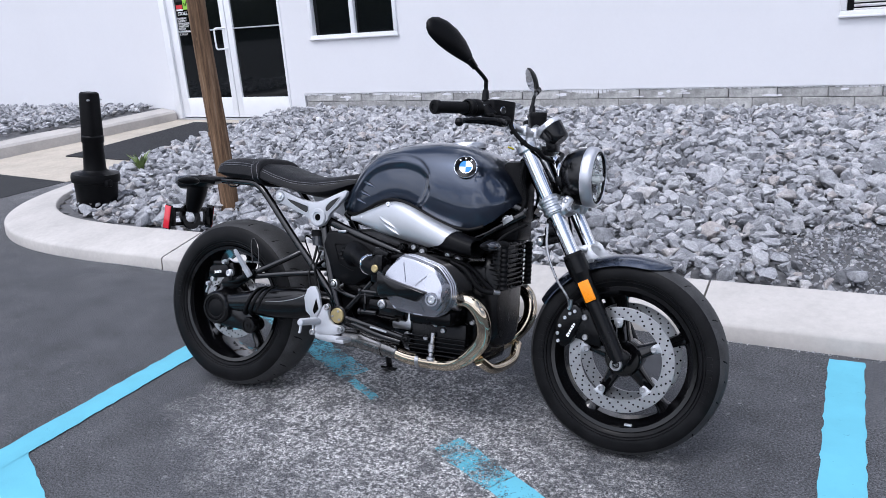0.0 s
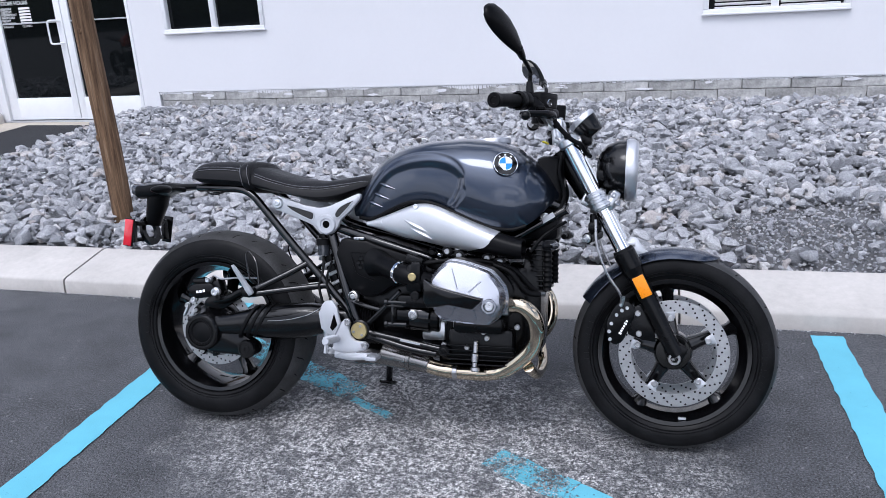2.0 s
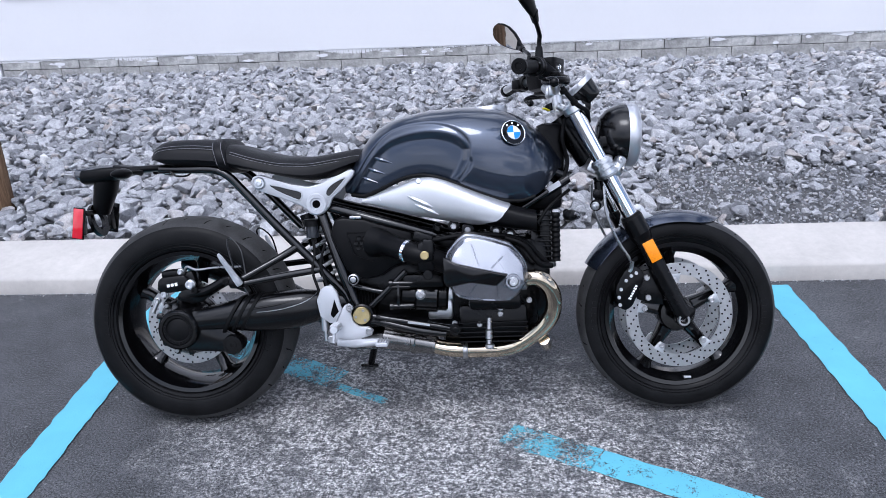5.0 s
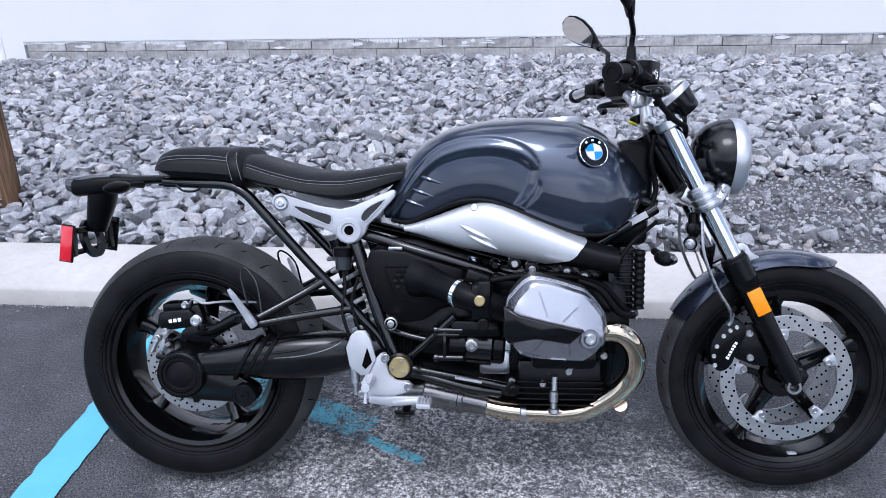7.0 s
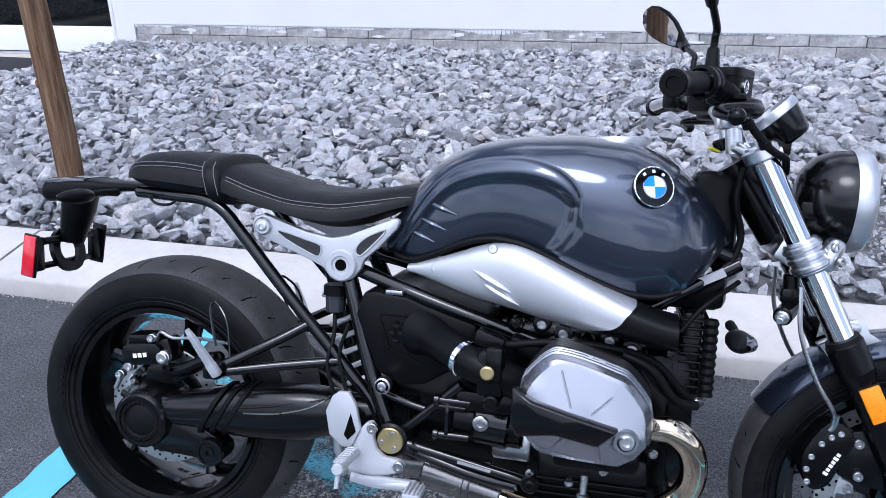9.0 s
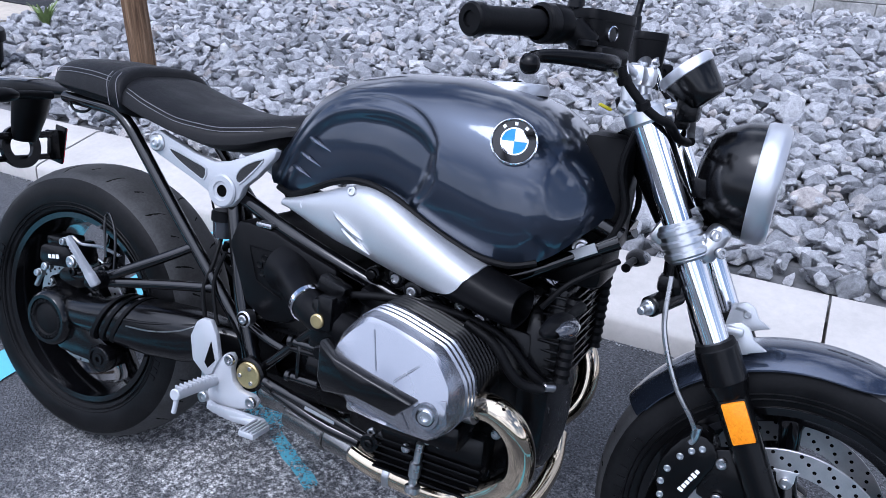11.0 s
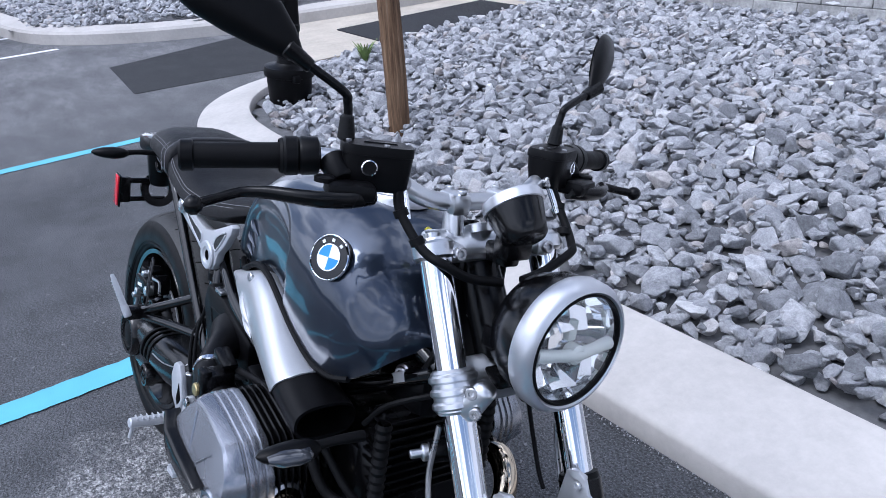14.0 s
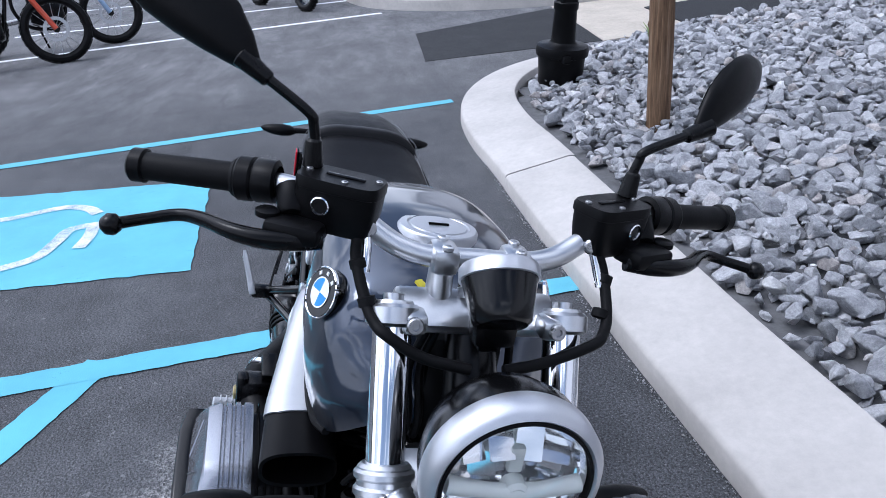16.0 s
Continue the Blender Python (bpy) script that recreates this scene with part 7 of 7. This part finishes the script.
for s in (-1, 1):
    part("reflector_arm", box((-0.305, s * 0.098, 0.64), (0.018, 0.035, 0.075), 0.005), BLACK, pb)
    part("reflector_back", box((-0.307, s * 0.1135, 0.640), (0.036, 0.006, 0.096), 0.002, (0, 8, 0)), BLACK, pb)
    part("red_reflector", box((-0.307, s * 0.1185, 0.640), (0.030, 0.005, 0.090), 0.0015, (0, 8, 0)), REDLENS, pb, "red rectangular reflector")

# -- footrests --
HEEL = [(0.411, 0.390), (0.424, 0.422), (0.437, 0.432), (0.458, 0.433), (0.473, 0.408), (0.483, 0.362), (0.465, 0.325), (0.447, 0.321), (0.419, 0.344)]
FP = [(0.470, 0.340), (0.462, 0.318), (0.457, 0.300), (0.455, 0.284), (0.434, 0.274), (0.438, 0.263), (0.480, 0.262), (0.516, 0.267), (0.566, 0.282), (0.572, 0.296), (0.560, 0.306), (0.530, 0.308), (0.514, 0.322), (0.508, 0.345), (0.512, 0.366), (0.504, 0.377), (0.492, 0.374), (0.480, 0.360)]


def footrest(s):
    p = part("footrest_plate", moved(plate(FP, s * 0.170, s * 0.186, 0.003), pose(0.007, 0, 0.009)), SILVER, bike, "silver footrest plate")
    part("heel_guard", moved(plate(HEEL, s * 0.180, s * 0.192, 0.003), pose(0.007, 0, 0.009)), SILVER, p, "silver heel guard")
    # dark plate on the guard, painting the dark of a cut-out
    part("plate_hole", plate([(0.470, 0.401), (0.481, 0.365), (0.465, 0.347), (0.457, 0.357)], s * 0.186, s * 0.1935), HOLLOW, p, "near-black triangle standing in for a cut-out")
    part("footpeg", join(rod((0.476, s * 0.18, 0.322), (0.484, s * 0.30, 0.334), 0.012, 0.011, 16, 0.002), *[box((0.477 + 0.0006 * k, s * (0.20 + 0.012 * k), 0.334 + 0.0011 * k), (0.02, 0.003, 0.006), 0.001) for k in range(8)], rod((0.484, s * 0.292, 0.328), (0.482, s * 0.297, 0.298), 0.0045)), SILVER, p, "ribbed silver footpeg")
    part("pivot_cap", lathe([(0.0, 0.0265), (0.012, 0.0265), (0.015, 0.024), (0.0145, 0.0)], (0.544, s * 0.160, 0.347), (0, s, 0), 36), BRASS, bike, "round brass-coloured pivot cap")
    for a in (70, 190, 310):
        part("pivot_screw", bolt((0.544 + 0.0165 * math.cos(radians(a)), s * 0.1745, 0.347 + 0.0165 * math.sin(radians(a))), (0, s, 0), 0.0042, 0.003), STEEL, bike)
    part("pivot_ring", lathe([(0.0, 0.034), (0.010, 0.034), (0.013, 0.029), (0.0, 0.0265)], (0.544, s * 0.158, 0.347), (0, s, 0), 36), BLACK, bike)
    for x, z in ((0.513, 0.375), (0.568, 0.304), (0.455, 0.283)):
        part("plate_bolt", bolt((x, s * 0.187, z), (0, s, 0), 0.011, 0.007), STEEL, p)
    part("pedal", moved(join(tube([(0.47, s * 0.176, 0.268), (0.52, s * 0.178, 0.262), (0.58, s * 0.183, 0.266), (0.612, s * 0.19, 0.270)], [0.010, 0.010, 0.008, 0.007], 10, 5, flat=0.6), plate([(0.476, 0.272), (0.53, 0.276), (0.60, 0.278), (0.61, 0.266), (0.54, 0.258), (0.485, 0.258)], s * 0.172, s * 0.184, 0.002), box((0.606, s * 0.212, 0.272), (0.034, 0.05, 0.012), 0.003), *[box((0.594 + 0.008 * k, s * 0.212, 0.280), (0.003, 0.048, 0.005), 0.001) for k in range(4)]), pose(0.004, s * 0.018, 0.006)), SILVER, p, "silver foot pedal")
    PM = Matrix.Translation((0.182, s * 0.240, 0.506)) @ pose(0, 0, 0, s * -14, -28, 0)
    rp = part("rear_peg", moved(join(skin([[(w * a, d * b, z) for a, b in ((-1, -1), (-0.4, -1.3), (0.4, -1.3), (1, -1), (1, 1), (0.4, 1.3), (-0.4, 1.3), (-1, 1))] for z, w, d in ((-0.030, 0.0080, 0.0055), (0.0, 0.0068, 0.005), (0.040, 0.0052, 0.0045), (0.053, 0.0036, 0.003))]), box((0, 0, -0.042), (0.019, 0.016, 0.030), 0.004)), PM), SILVER, bike, "folded silver passenger footpeg")
    for k in range(10):
        part("peg_rib", moved(box((0.0, s * 0.0062, -0.026 + 0.007 * k), (0.0125 - 0.0005 * k, 0.003, 0.0026), 0.0), PM), SILVER, rp)
    part("rear_peg_mount", join(box((0.192, s * 0.205, 0.462), (0.035, 0.05, 0.03), 0.007), bolt((0.198, s * 0.231, 0.468), (0, s, 0), 0.006, 0.004)), BLACK, bike)
    part("wire_guard", tube([(0.215, s * 0.19, 0.475), (0.20, s * 0.175, 0.55), (0.168, s * 0.16, 0.585), (0.155, s * 0.16, 0.57), (0.175, s * 0.175, 0.50)], 0.0028, 8, 6), GLOSS, bike, "thin black wire loop")


both(footrest)
part("side_stand", tube([(0.55, 0.13, 0.25), (0.52, 0.22, 0.14), (0.50, 0.275, 0.078)], 0.012, 12, 5), BLACK, bike, "black side stand resting on the asphalt")
part("side_stand_foot", box((0.497, 0.282, 0.074), (0.06, 0.05, 0.01), 0.004, (-14.3, 0, 0)), BLACK, bike)

part("yellow_tag", box((1.105, -0.055, 0.930), (0.022, 0.012, 0.005), 0.002, (0, 20, 30)), YELLOW, bike, "yellow cable tag")
part("key_lock", rod((1.128, 0, 0.93), (1.120, 0, 0.95), 0.016, bevel=0.003), BLACK, bike)
part("frame_sticker", moved(box((0, 0, 0), (0.055, 0.0015, 0.016)), Matrix.Translation((1.115, -0.0905, 0.700)) @ pose(0, 0, 0, 0, -30, -13)), ALU, bike, "pale label on the frame tube")
# steering damper stub and lower bracket by the cooler
sd = part("steering_lock_stub", rod((1.268, -0.040, 0.654), (1.238, -0.112, 0.644), 0.0165, 0.0165, 20, 0.002), BLACK, bike, "black stub with a bright end bolt")
part("stub_bolt", join(rod((1.240, -0.108, 0.6445), (1.235, -0.120, 0.643), 0.0125, bevel=0.002), rod((1.235, -0.119, 0.643), (1.229, -0.136, 0.6405), 0.0065, bevel=0.0015)), CAST, sd)
part("stub_bracket", join(box((1.258, -0.065, 0.676), (0.04, 0.035, 0.03), 0.008), rod((1.258, -0.066, 0.67), (1.255, -0.066, 0.715), 0.014, bevel=0.003)), BLACK, sd)
part("wiring", tube([(1.17, -0.05, 0.69), (1.13, -0.085, 0.665), (1.10, -0.10, 0.64), (1.07, -0.11, 0.60)], 0.005, 8, 6), RUBBER, bike, "black cable")
part("wiring", tube([(1.28, 0.03, 0.72), (1.29, 0.045, 0.66), (1.31, 0.05, 0.61), (1.325, 0.05, 0.59)], 0.0035, 8, 6), RUBBER, bike)
part("wiring", tube([(0.395, -0.09, 0.575), (0.405, -0.12, 0.53), (0.40, -0.14, 0.48), (0.415, -0.15, 0.43), (0.425, -0.15, 0.40)], 0.0045, 8, 6), RUBBER, bike, "thin black brake line")
part("wiring", tube([(0.44, -0.13, 0.56), (0.425, -0.14, 0.50), (0.44, -0.15, 0.445), (0.452, -0.155, 0.42)], 0.004, 8, 6), RUBBER, bike)
part("master_cylinder", join(rod((0.428, -0.152, 0.40), (0.432, -0.152, 0.30), 0.0115, bevel=0.002), rod((0.432, -0.152, 0.30), (0.434, -0.152, 0.27), 0.006)), CAST, bike, "rear brake master cylinder")
part("gear_linkage", join(rod((0.60, -0.165, 0.335), (0.80, -0.17, 0.305), 0.006), rod((0.60, -0.165, 0.335), (0.585, -0.165, 0.34), 0.010)), BLACK, bike)
part("seat_hook", tube([(-0.02, -0.10, 0.785), (0.0, -0.105, 0.772), (0.03, -0.105, 0.772), (0.045, -0.10, 0.783)], 0.003, 8, 5), BLACK, bike)


# ---- parked off-road motorcycles across the lot ----
def far_bike(x, y, heading, frame_mat, label, r=0.34):
    t = thing("parked_motorcycle", label, "motorcycle", pose(x, y, 0, 0, 0, heading) @ pose(0, 0, 0, -9, 0, 0), "parked motorcycles")
    for name, cx, rr, w in (("front_wheel", 0.0, r, 0.09), ("rear_wheel", -1.42, r - 0.02, 0.12)):
        c = Vector((cx, 0, rr))
        rim = part(name, lathe([(-w * 0.3, rr - 0.085), (-w * 0.3, rr - 0.07), (w * 0.3, rr - 0.07), (w * 0.3, rr - 0.085)], c, (0, 1, 0), 40, True), BLACK, t)
        prof = [(-w * 0.3, rr - 0.075)] + [(-math.cos(math.pi * k / 10) * w / 2, rr - 0.05 + 0.05 * math.sin(math.pi * k / 10) ** 0.6) for k in range(11)] + [(w * 0.3, rr - 0.075)]
        part("tyre", lathe(prof, c, (0, 1, 0), 48), TYRE, rim, "black knobbly tyre")
        knobs = [box(c + Vector((math.cos(a) * (rr + 0.002), yy, math.sin(a) * (rr + 0.002))), (0.012, w * 0.22, 0.028), 0.0, (0, -math.degrees(a), 0)) for q in range(34) for yy, a in ((-w * 0.24, 2 * math.pi * q / 34), (w * 0.24, 2 * math.pi * (q + 0.5) / 34))]
        part("tread_knob", join(*knobs), TYRE, rim, "rows of tread knobs")["kind"] = "stuff"
        for q in range(16):
            a = 2 * math.pi * q / 16
            part("spoke", rod(c + Vector((math.cos(a + 0.25) * 0.03, 0.02 * (-1) ** q, math.sin(a + 0.25) * 0.03)), c + Vector((math.cos(a) * (rr - 0.08), 0, math.sin(a) * (rr - 0.08))), 0.003, seg=6), STEEL, rim)
        part("hub", rod(c - Vector((0, 0.045, 0)), c + Vector((0, 0.045, 0)), 0.035), BLACK, rim)
        part("brake_disc", lathe([(-0.062, 0.09), (-0.062, 0.125), (-0.058, 0.125), (-0.058, 0.09)], c, (0, 1, 0), 32, True), DISC, rim)
    for s in (-1, 1):
        part("fork_leg", rod((0.0, s * 0.085, r), (-0.34, s * 0.085, r + 0.66), 0.027, 0.025), frame_mat, t)
    part("mudguard", skin([[(-0.12 + math.cos(a) * (r + 0.10), yy, r + 0.12 + math.sin(a) * (r + 0.06)) for yy in (-0.05, 0.0, 0.05)] for a in (radians(k) for k in range(30, 130, 10))], False, False, False), PLASTIC, t)
    part("fuel_tank", skin([[(xx, w * math.cos(a), z + h * math.sin(a)) for a in (2 * math.pi * k / 16 for k in range(16))] for xx, w, z, h in ((-0.40, 0.06, 0.86, 0.05), (-0.48, 0.14, 0.84, 0.12), (-0.65, 0.15, 0.82, 0.13), (-0.80, 0.09, 0.83, 0.07))]), frame_mat, t)
    part("seat", skin([[(xx, w * math.cos(a), z + h * math.sin(a)) for a in (2 * math.pi * k / 16 for k in range(16))] for xx, w, z, h in ((-0.74, 0.08, 0.86, 0.03), (-0.95, 0.11, 0.86, 0.04), (-1.45, 0.09, 0.90, 0.03), (-1.55, 0.05, 0.91, 0.02))]), LEATHER, t)
    part("engine", box((-0.66, 0, 0.46), (0.36, 0.24, 0.34), 0.04), BLACK, t)
    part("frame_tube", tube([(-0.36, 0, 0.92), (-0.42, 0, 0.6), (-0.55, 0, 0.28), (-0.85, 0, 0.28), (-1.0, 0, 0.5), (-0.95, 0, 0.82)], 0.02, 10, 5), BLACK, t)
    part("swingarm", rod((-0.9, 0.08, 0.38), (-1.42, 0.08, r - 0.02), 0.03), STEEL, t)
    part("handlebar", tube([(-0.50, -0.38, 1.14), (-0.42, -0.18, 1.12), (-0.37, 0, 1.05), (-0.42, 0.18, 1.12), (-0.50, 0.38, 1.14)], 0.013, 10, 6), BLACK, t)
    part("headlamp", box((-0.25, 0, 0.93), (0.10, 0.18, 0.20), 0.04), PLASTIC, t)
    part("side_stand", rod((-0.8, 0.1, 0.3), (-0.76, 0.30, 0.05), 0.012), BLACK, t)


ORANGEPAINT = worn("orange_red_paint", (0.55, 0.06, 0.02), 0.35, 0.0, 0.1, 8.0, 300.0, 0.0, 0.5, 0.5)
GREYPAINT = worn("pale_blue_paint", (0.25, 0.35, 0.5), 0.35, 0.0, 0.1, 8.0, 300.0, 0.0, 0.5, 0.4)
far_bike(-8.75, -0.70, 108, ORANGEPAINT, "orange and black off-road motorcycle parked across the lot")
far_bike(-9.80, -0.42, 104, GREYPAINT, "pale blue off-road motorcycle parked across the lot")
far_bike(-11.0, 1.74, 30, ORANGEPAINT, "orange and black off-road motorcycle parked by the far kerb", 0.33)


# ---- crushed stone beds ----
def bed_height(u, v):
    return 0.098 + 0.150 * min(1.0, max(0.0, v / 4.6)) ** 1.1 + 0.018 * noise.noise((u * 0.7, v * 0.7, 3.0))


def inside_bed(u, v):
    if u > -4.4:
        return v > (0.37 + kerb_bow(u))
    edge = float(np.interp(v, [0.36, 0.40, 0.53, 0.75, 1.00, 1.25, 1.60, 2.1, 2.7, 3.6, 4.9], [-4.6, -4.85, -5.25, -5.58, -5.84, -6.04, -6.22, -6.38, -6.51, -6.64, -6.72]))
    return v > 0.37 and u > edge


def soil(name, us, vs, height, test):
    bm = bmesh.new()
    grid = [[bm.verts.new((u, v, height(u, v) - 0.03)) for v in vs] for u in us]
    for i in range(len(us) - 1):
        for j in range(len(vs) - 1):
            if test((us[i] + us[i + 1]) / 2, (vs[j] + vs[j + 1]) / 2):
                bm.faces.new((grid[i][j], grid[i + 1][j], grid[i + 1][j + 1], grid[i][j + 1]))
    bmesh.ops.delete(bm, geom=[v for v in bm.verts if not v.link_faces], context="VERTS")
    return bm


bed = site_part("stone_bed", soil("stone_bed", [-7.2 + 0.12 * i for i in range(162)], [0.30 + 0.12 * i for i in range(40)], bed_height, lambda u, v: inside_bed(u, v + 0.1)),
                SOIL, "bed of loose grey crushed stone between kerb and wall", "stone bed", "structure")
far_bed = site_part("stone_bed", soil("stone_bed", [-16 + 0.2 * i for i in range(36)], [-0.6 + 0.2 * i for i in range(29)], lambda u, v: 0.16 + 0.03 * v, lambda u, v: u < float(np.interp(v, [-0.55, -0.36, -0.1, 0.33, 0.92, 1.7, 2.7, 4.84], [-12.9, -11.5, -10.85, -10.3, -9.88, -9.6, -9.4, -9.13]))),
                    SOIL, "bed of loose grey crushed stone beyond the walkway", "stone bed", "structure")


def rock_shape(seed, n=13):
    """An angular lump: the hull of a few points, squashed, with broken corners."""
    rng = random.Random(seed)
    bm = bmesh.new()
    sx, sy, sz = 1.0, rng.uniform(0.6, 0.9), rng.uniform(0.42, 0.72)
    for _ in range(n):
        p = Vector((rng.gauss(0, 1), rng.gauss(0, 1), rng.gauss(0, 1))).normalized() * rng.uniform(0.8, 1.0)
        bm.verts.new((p.x * sx, p.y * sy, p.z * sz))
    bmesh.ops.convex_hull(bm, input=bm.verts)
    bmesh.ops.delete(bm, geom=[v for v in bm.verts if not v.link_faces], context="VERTS")
    bmesh.ops.bevel(bm, geom=bm.edges[:], offset=0.045, segments=1, affect="EDGES", profile=0.5, clamp_overlap=True)
    bmesh.ops.triangulate(bm, faces=bm.faces)
    for v in bm.verts:
        v.co *= 1 + 0.09 * noise.noise(v.co * 2.3 + Vector((seed, 0, 0)))
    bmesh.ops.recalc_face_normals(bm, faces=bm.faces)
    bm.verts.ensure_lookup_table()
    v = np.array([list(x.co) for x in bm.verts])
    f = np.array([[x.index for x in fc.verts] for fc in bm.faces])
    bm.free()
    return v, f


ROCKS = [rock_shape(100 + i, 10 + i % 6) for i in range(16)]
rock_meshes = []
for rv, rf in ROCKS:
    me = bpy.data.meshes.new("stone")
    me.from_pydata(rv.tolist(), [], rf.tolist())
    me.materials.append(STONE)
    rock_meshes.append(me)


def scatter(spots, parent, name, label):
    vs, fs, k = [], [], 0
    for (u, v, z, r, rot, kind) in spots:
        rv, rf = ROCKS[kind]
        vs.append((rv * r) @ rot.T + (u, v, z))
        fs.append(rf + k)
        k += len(rv)
    me = bpy.data.meshes.new(name)
    me.from_pydata(np.concatenate(vs).tolist(), [], np.concatenate(fs).tolist())
    me.materials.append(STONE)
    ob = new(name, me)
    ob.parent = parent
    return tagged(ob, label, "", "", "stuff")


def turn_of(rng, tilt=0.5):
    e = Euler((rng.gauss(0, tilt), rng.gauss(0, tilt), rng.uniform(0, 6.283)))
    return np.array(e.to_matrix())


rng = random.Random(5)
near, rest = [], []


def stone_spots(u0, u1, v0, v1, pitch, height, test, rmin, rmax, lift):
    out = []
    nu, nv = int((u1 - u0) / pitch), int((v1 - v0) / pitch)
    for i in range(nu):
        for j in range(nv):
            u, v = u0 + (i + rng.random()) * pitch, v0 + (j + rng.random()) * pitch
            if not test(u, v):
                continue
            r = rmin + (rmax - rmin) * rng.random() ** 1.7
            out.append((u, v, height(u, v) + lift * rng.random() - r * 0.12, r, turn_of(rng, 0.38), rng.randrange(16)))
    return out


def fine_patch(u, v):
    return (u - 0.28) ** 2 / 0.42 + (v - 0.95) ** 2 / 0.30 < 1.0 + 0.5 * noise.noise((u * 3, v * 3, 0))


ok = lambda u, v: inside_bed(u, v - 0.03) and v < WALL_V - 0.03
big = stone_spots(-7.0, 11.0, 0.38, 4.9, 0.084, lambda u, v: bed_height(u, v) + 0.012, lambda u, v: ok(u, v) and not (fine_patch(u, v) and rng.random() < 0.85), 0.040, 0.100, 0.03)
under = stone_spots(-7.0, 4.0, 0.38, 4.9, 0.066, lambda u, v: bed_height(u, v) - 0.012, lambda u, v: ok(u, v) and not (fine_patch(u, v) and rng.random() < 0.9), 0.030, 0.062, 0.02)
small = stone_spots(-7.0, 6.0, 0.38, 4.9, 0.085, lambda u, v: bed_height(u, v) + 0.012, ok, 0.014, 0.032, 0.045)
chips = stone_spots(-0.6, 1.2, 0.40, 1.7, 0.026, lambda u, v: bed_height(u, v) - 0.012, fine_patch, 0.008, 0.017, 0.012)
cap = sorted([s for s in big if -4.6 < s[0] < 0.9 and s[1] < 1.3 and s[3] > 0.045], key=lambda s: s[1])[:300]
keep = {id(s) for s in cap}
for s in cap:
    ob = new("stone", rock_meshes[s[5]])
    ob.parent = bed
    ob.matrix_basis = Matrix.LocRotScale((s[0], s[1], s[2]), Matrix(s[4].tolist()).to_quaternion(), (s[3],) * 3)
scatter([s for s in big if id(s) not in keep] + under + small, bed, "loose_stones", "grey angular crushed stones")
scatter(chips, bed, "stone_chips", "fine grey stone chips and dust")
far = stone_spots(-15.5, -9.0, -0.2, 4.85, 0.085, lambda u, v: 0.17 + 0.03 * v, lambda u, v: u < float(np.interp(v, [-0.36, -0.1, 0.33, 0.92, 1.7, 2.7, 4.84], [-11.6, -10.97, -10.42, -9.99, -9.71, -9.50, -9.22])), 0.04, 0.085, 0.05)
scatter(far, far_bed, "loose_stones", "grey angular crushed stones")

# grit along the foot of the kerb
grit = []
for i in range(1700):
    u = rng.uniform(-4.6, 2.4)
    grit.append((u, -abs(rng.gauss(0, 0.010)) - 0.002 + kerb_bow(u), 0.003, rng.uniform(0.0015, 0.005), turn_of(rng, 1.0), rng.randrange(16)))
scatter(grit, kerb, "grit", "pale grit along the foot of the kerb")


# a weed between the stones
def weed():
    t = thing("weed", "small green weed growing between the stones", "plant", SITE @ pose(-5.75, 1.62, 0.12))
    g = worn("leaf_green", (0.14, 0.20, 0.06), 0.6, 0.0, 0.35, 20.0, 200.0, 0.0)
    r = random.Random(3)
    for i in range(26):
        a, ln, w = r.uniform(0, 6.28), r.uniform(0.08, 0.2), r.uniform(0.010, 0.018)
        d = Vector((math.cos(a), math.sin(a), 0))
        side = Vector((-d.y, d.x, 0))
        bm = bmesh.new()
        rows = []
        for k in range(5):
            s = k / 4
            p = d * (ln * (0.15 + 0.45 * s) * s) + Vector((0, 0, ln * (1.35 * s - 0.25 * s * s)))
            ww = w * (math.sin(math.pi * min(0.97, 0.15 + s * 0.85)))
            rows.append((bm.verts.new(p + side * ww), bm.verts.new(p + Vector((0, 0, -ww * 0.4))), bm.verts.new(p - side * ww)))
        for x, y in zip(rows, rows[1:]):
            bm.faces.new((x[0], x[1], y[1], y[0]))
            bm.faces.new((x[1], x[2], y[2], y[1]))
        part("leaf", bm, g, t)


weed()
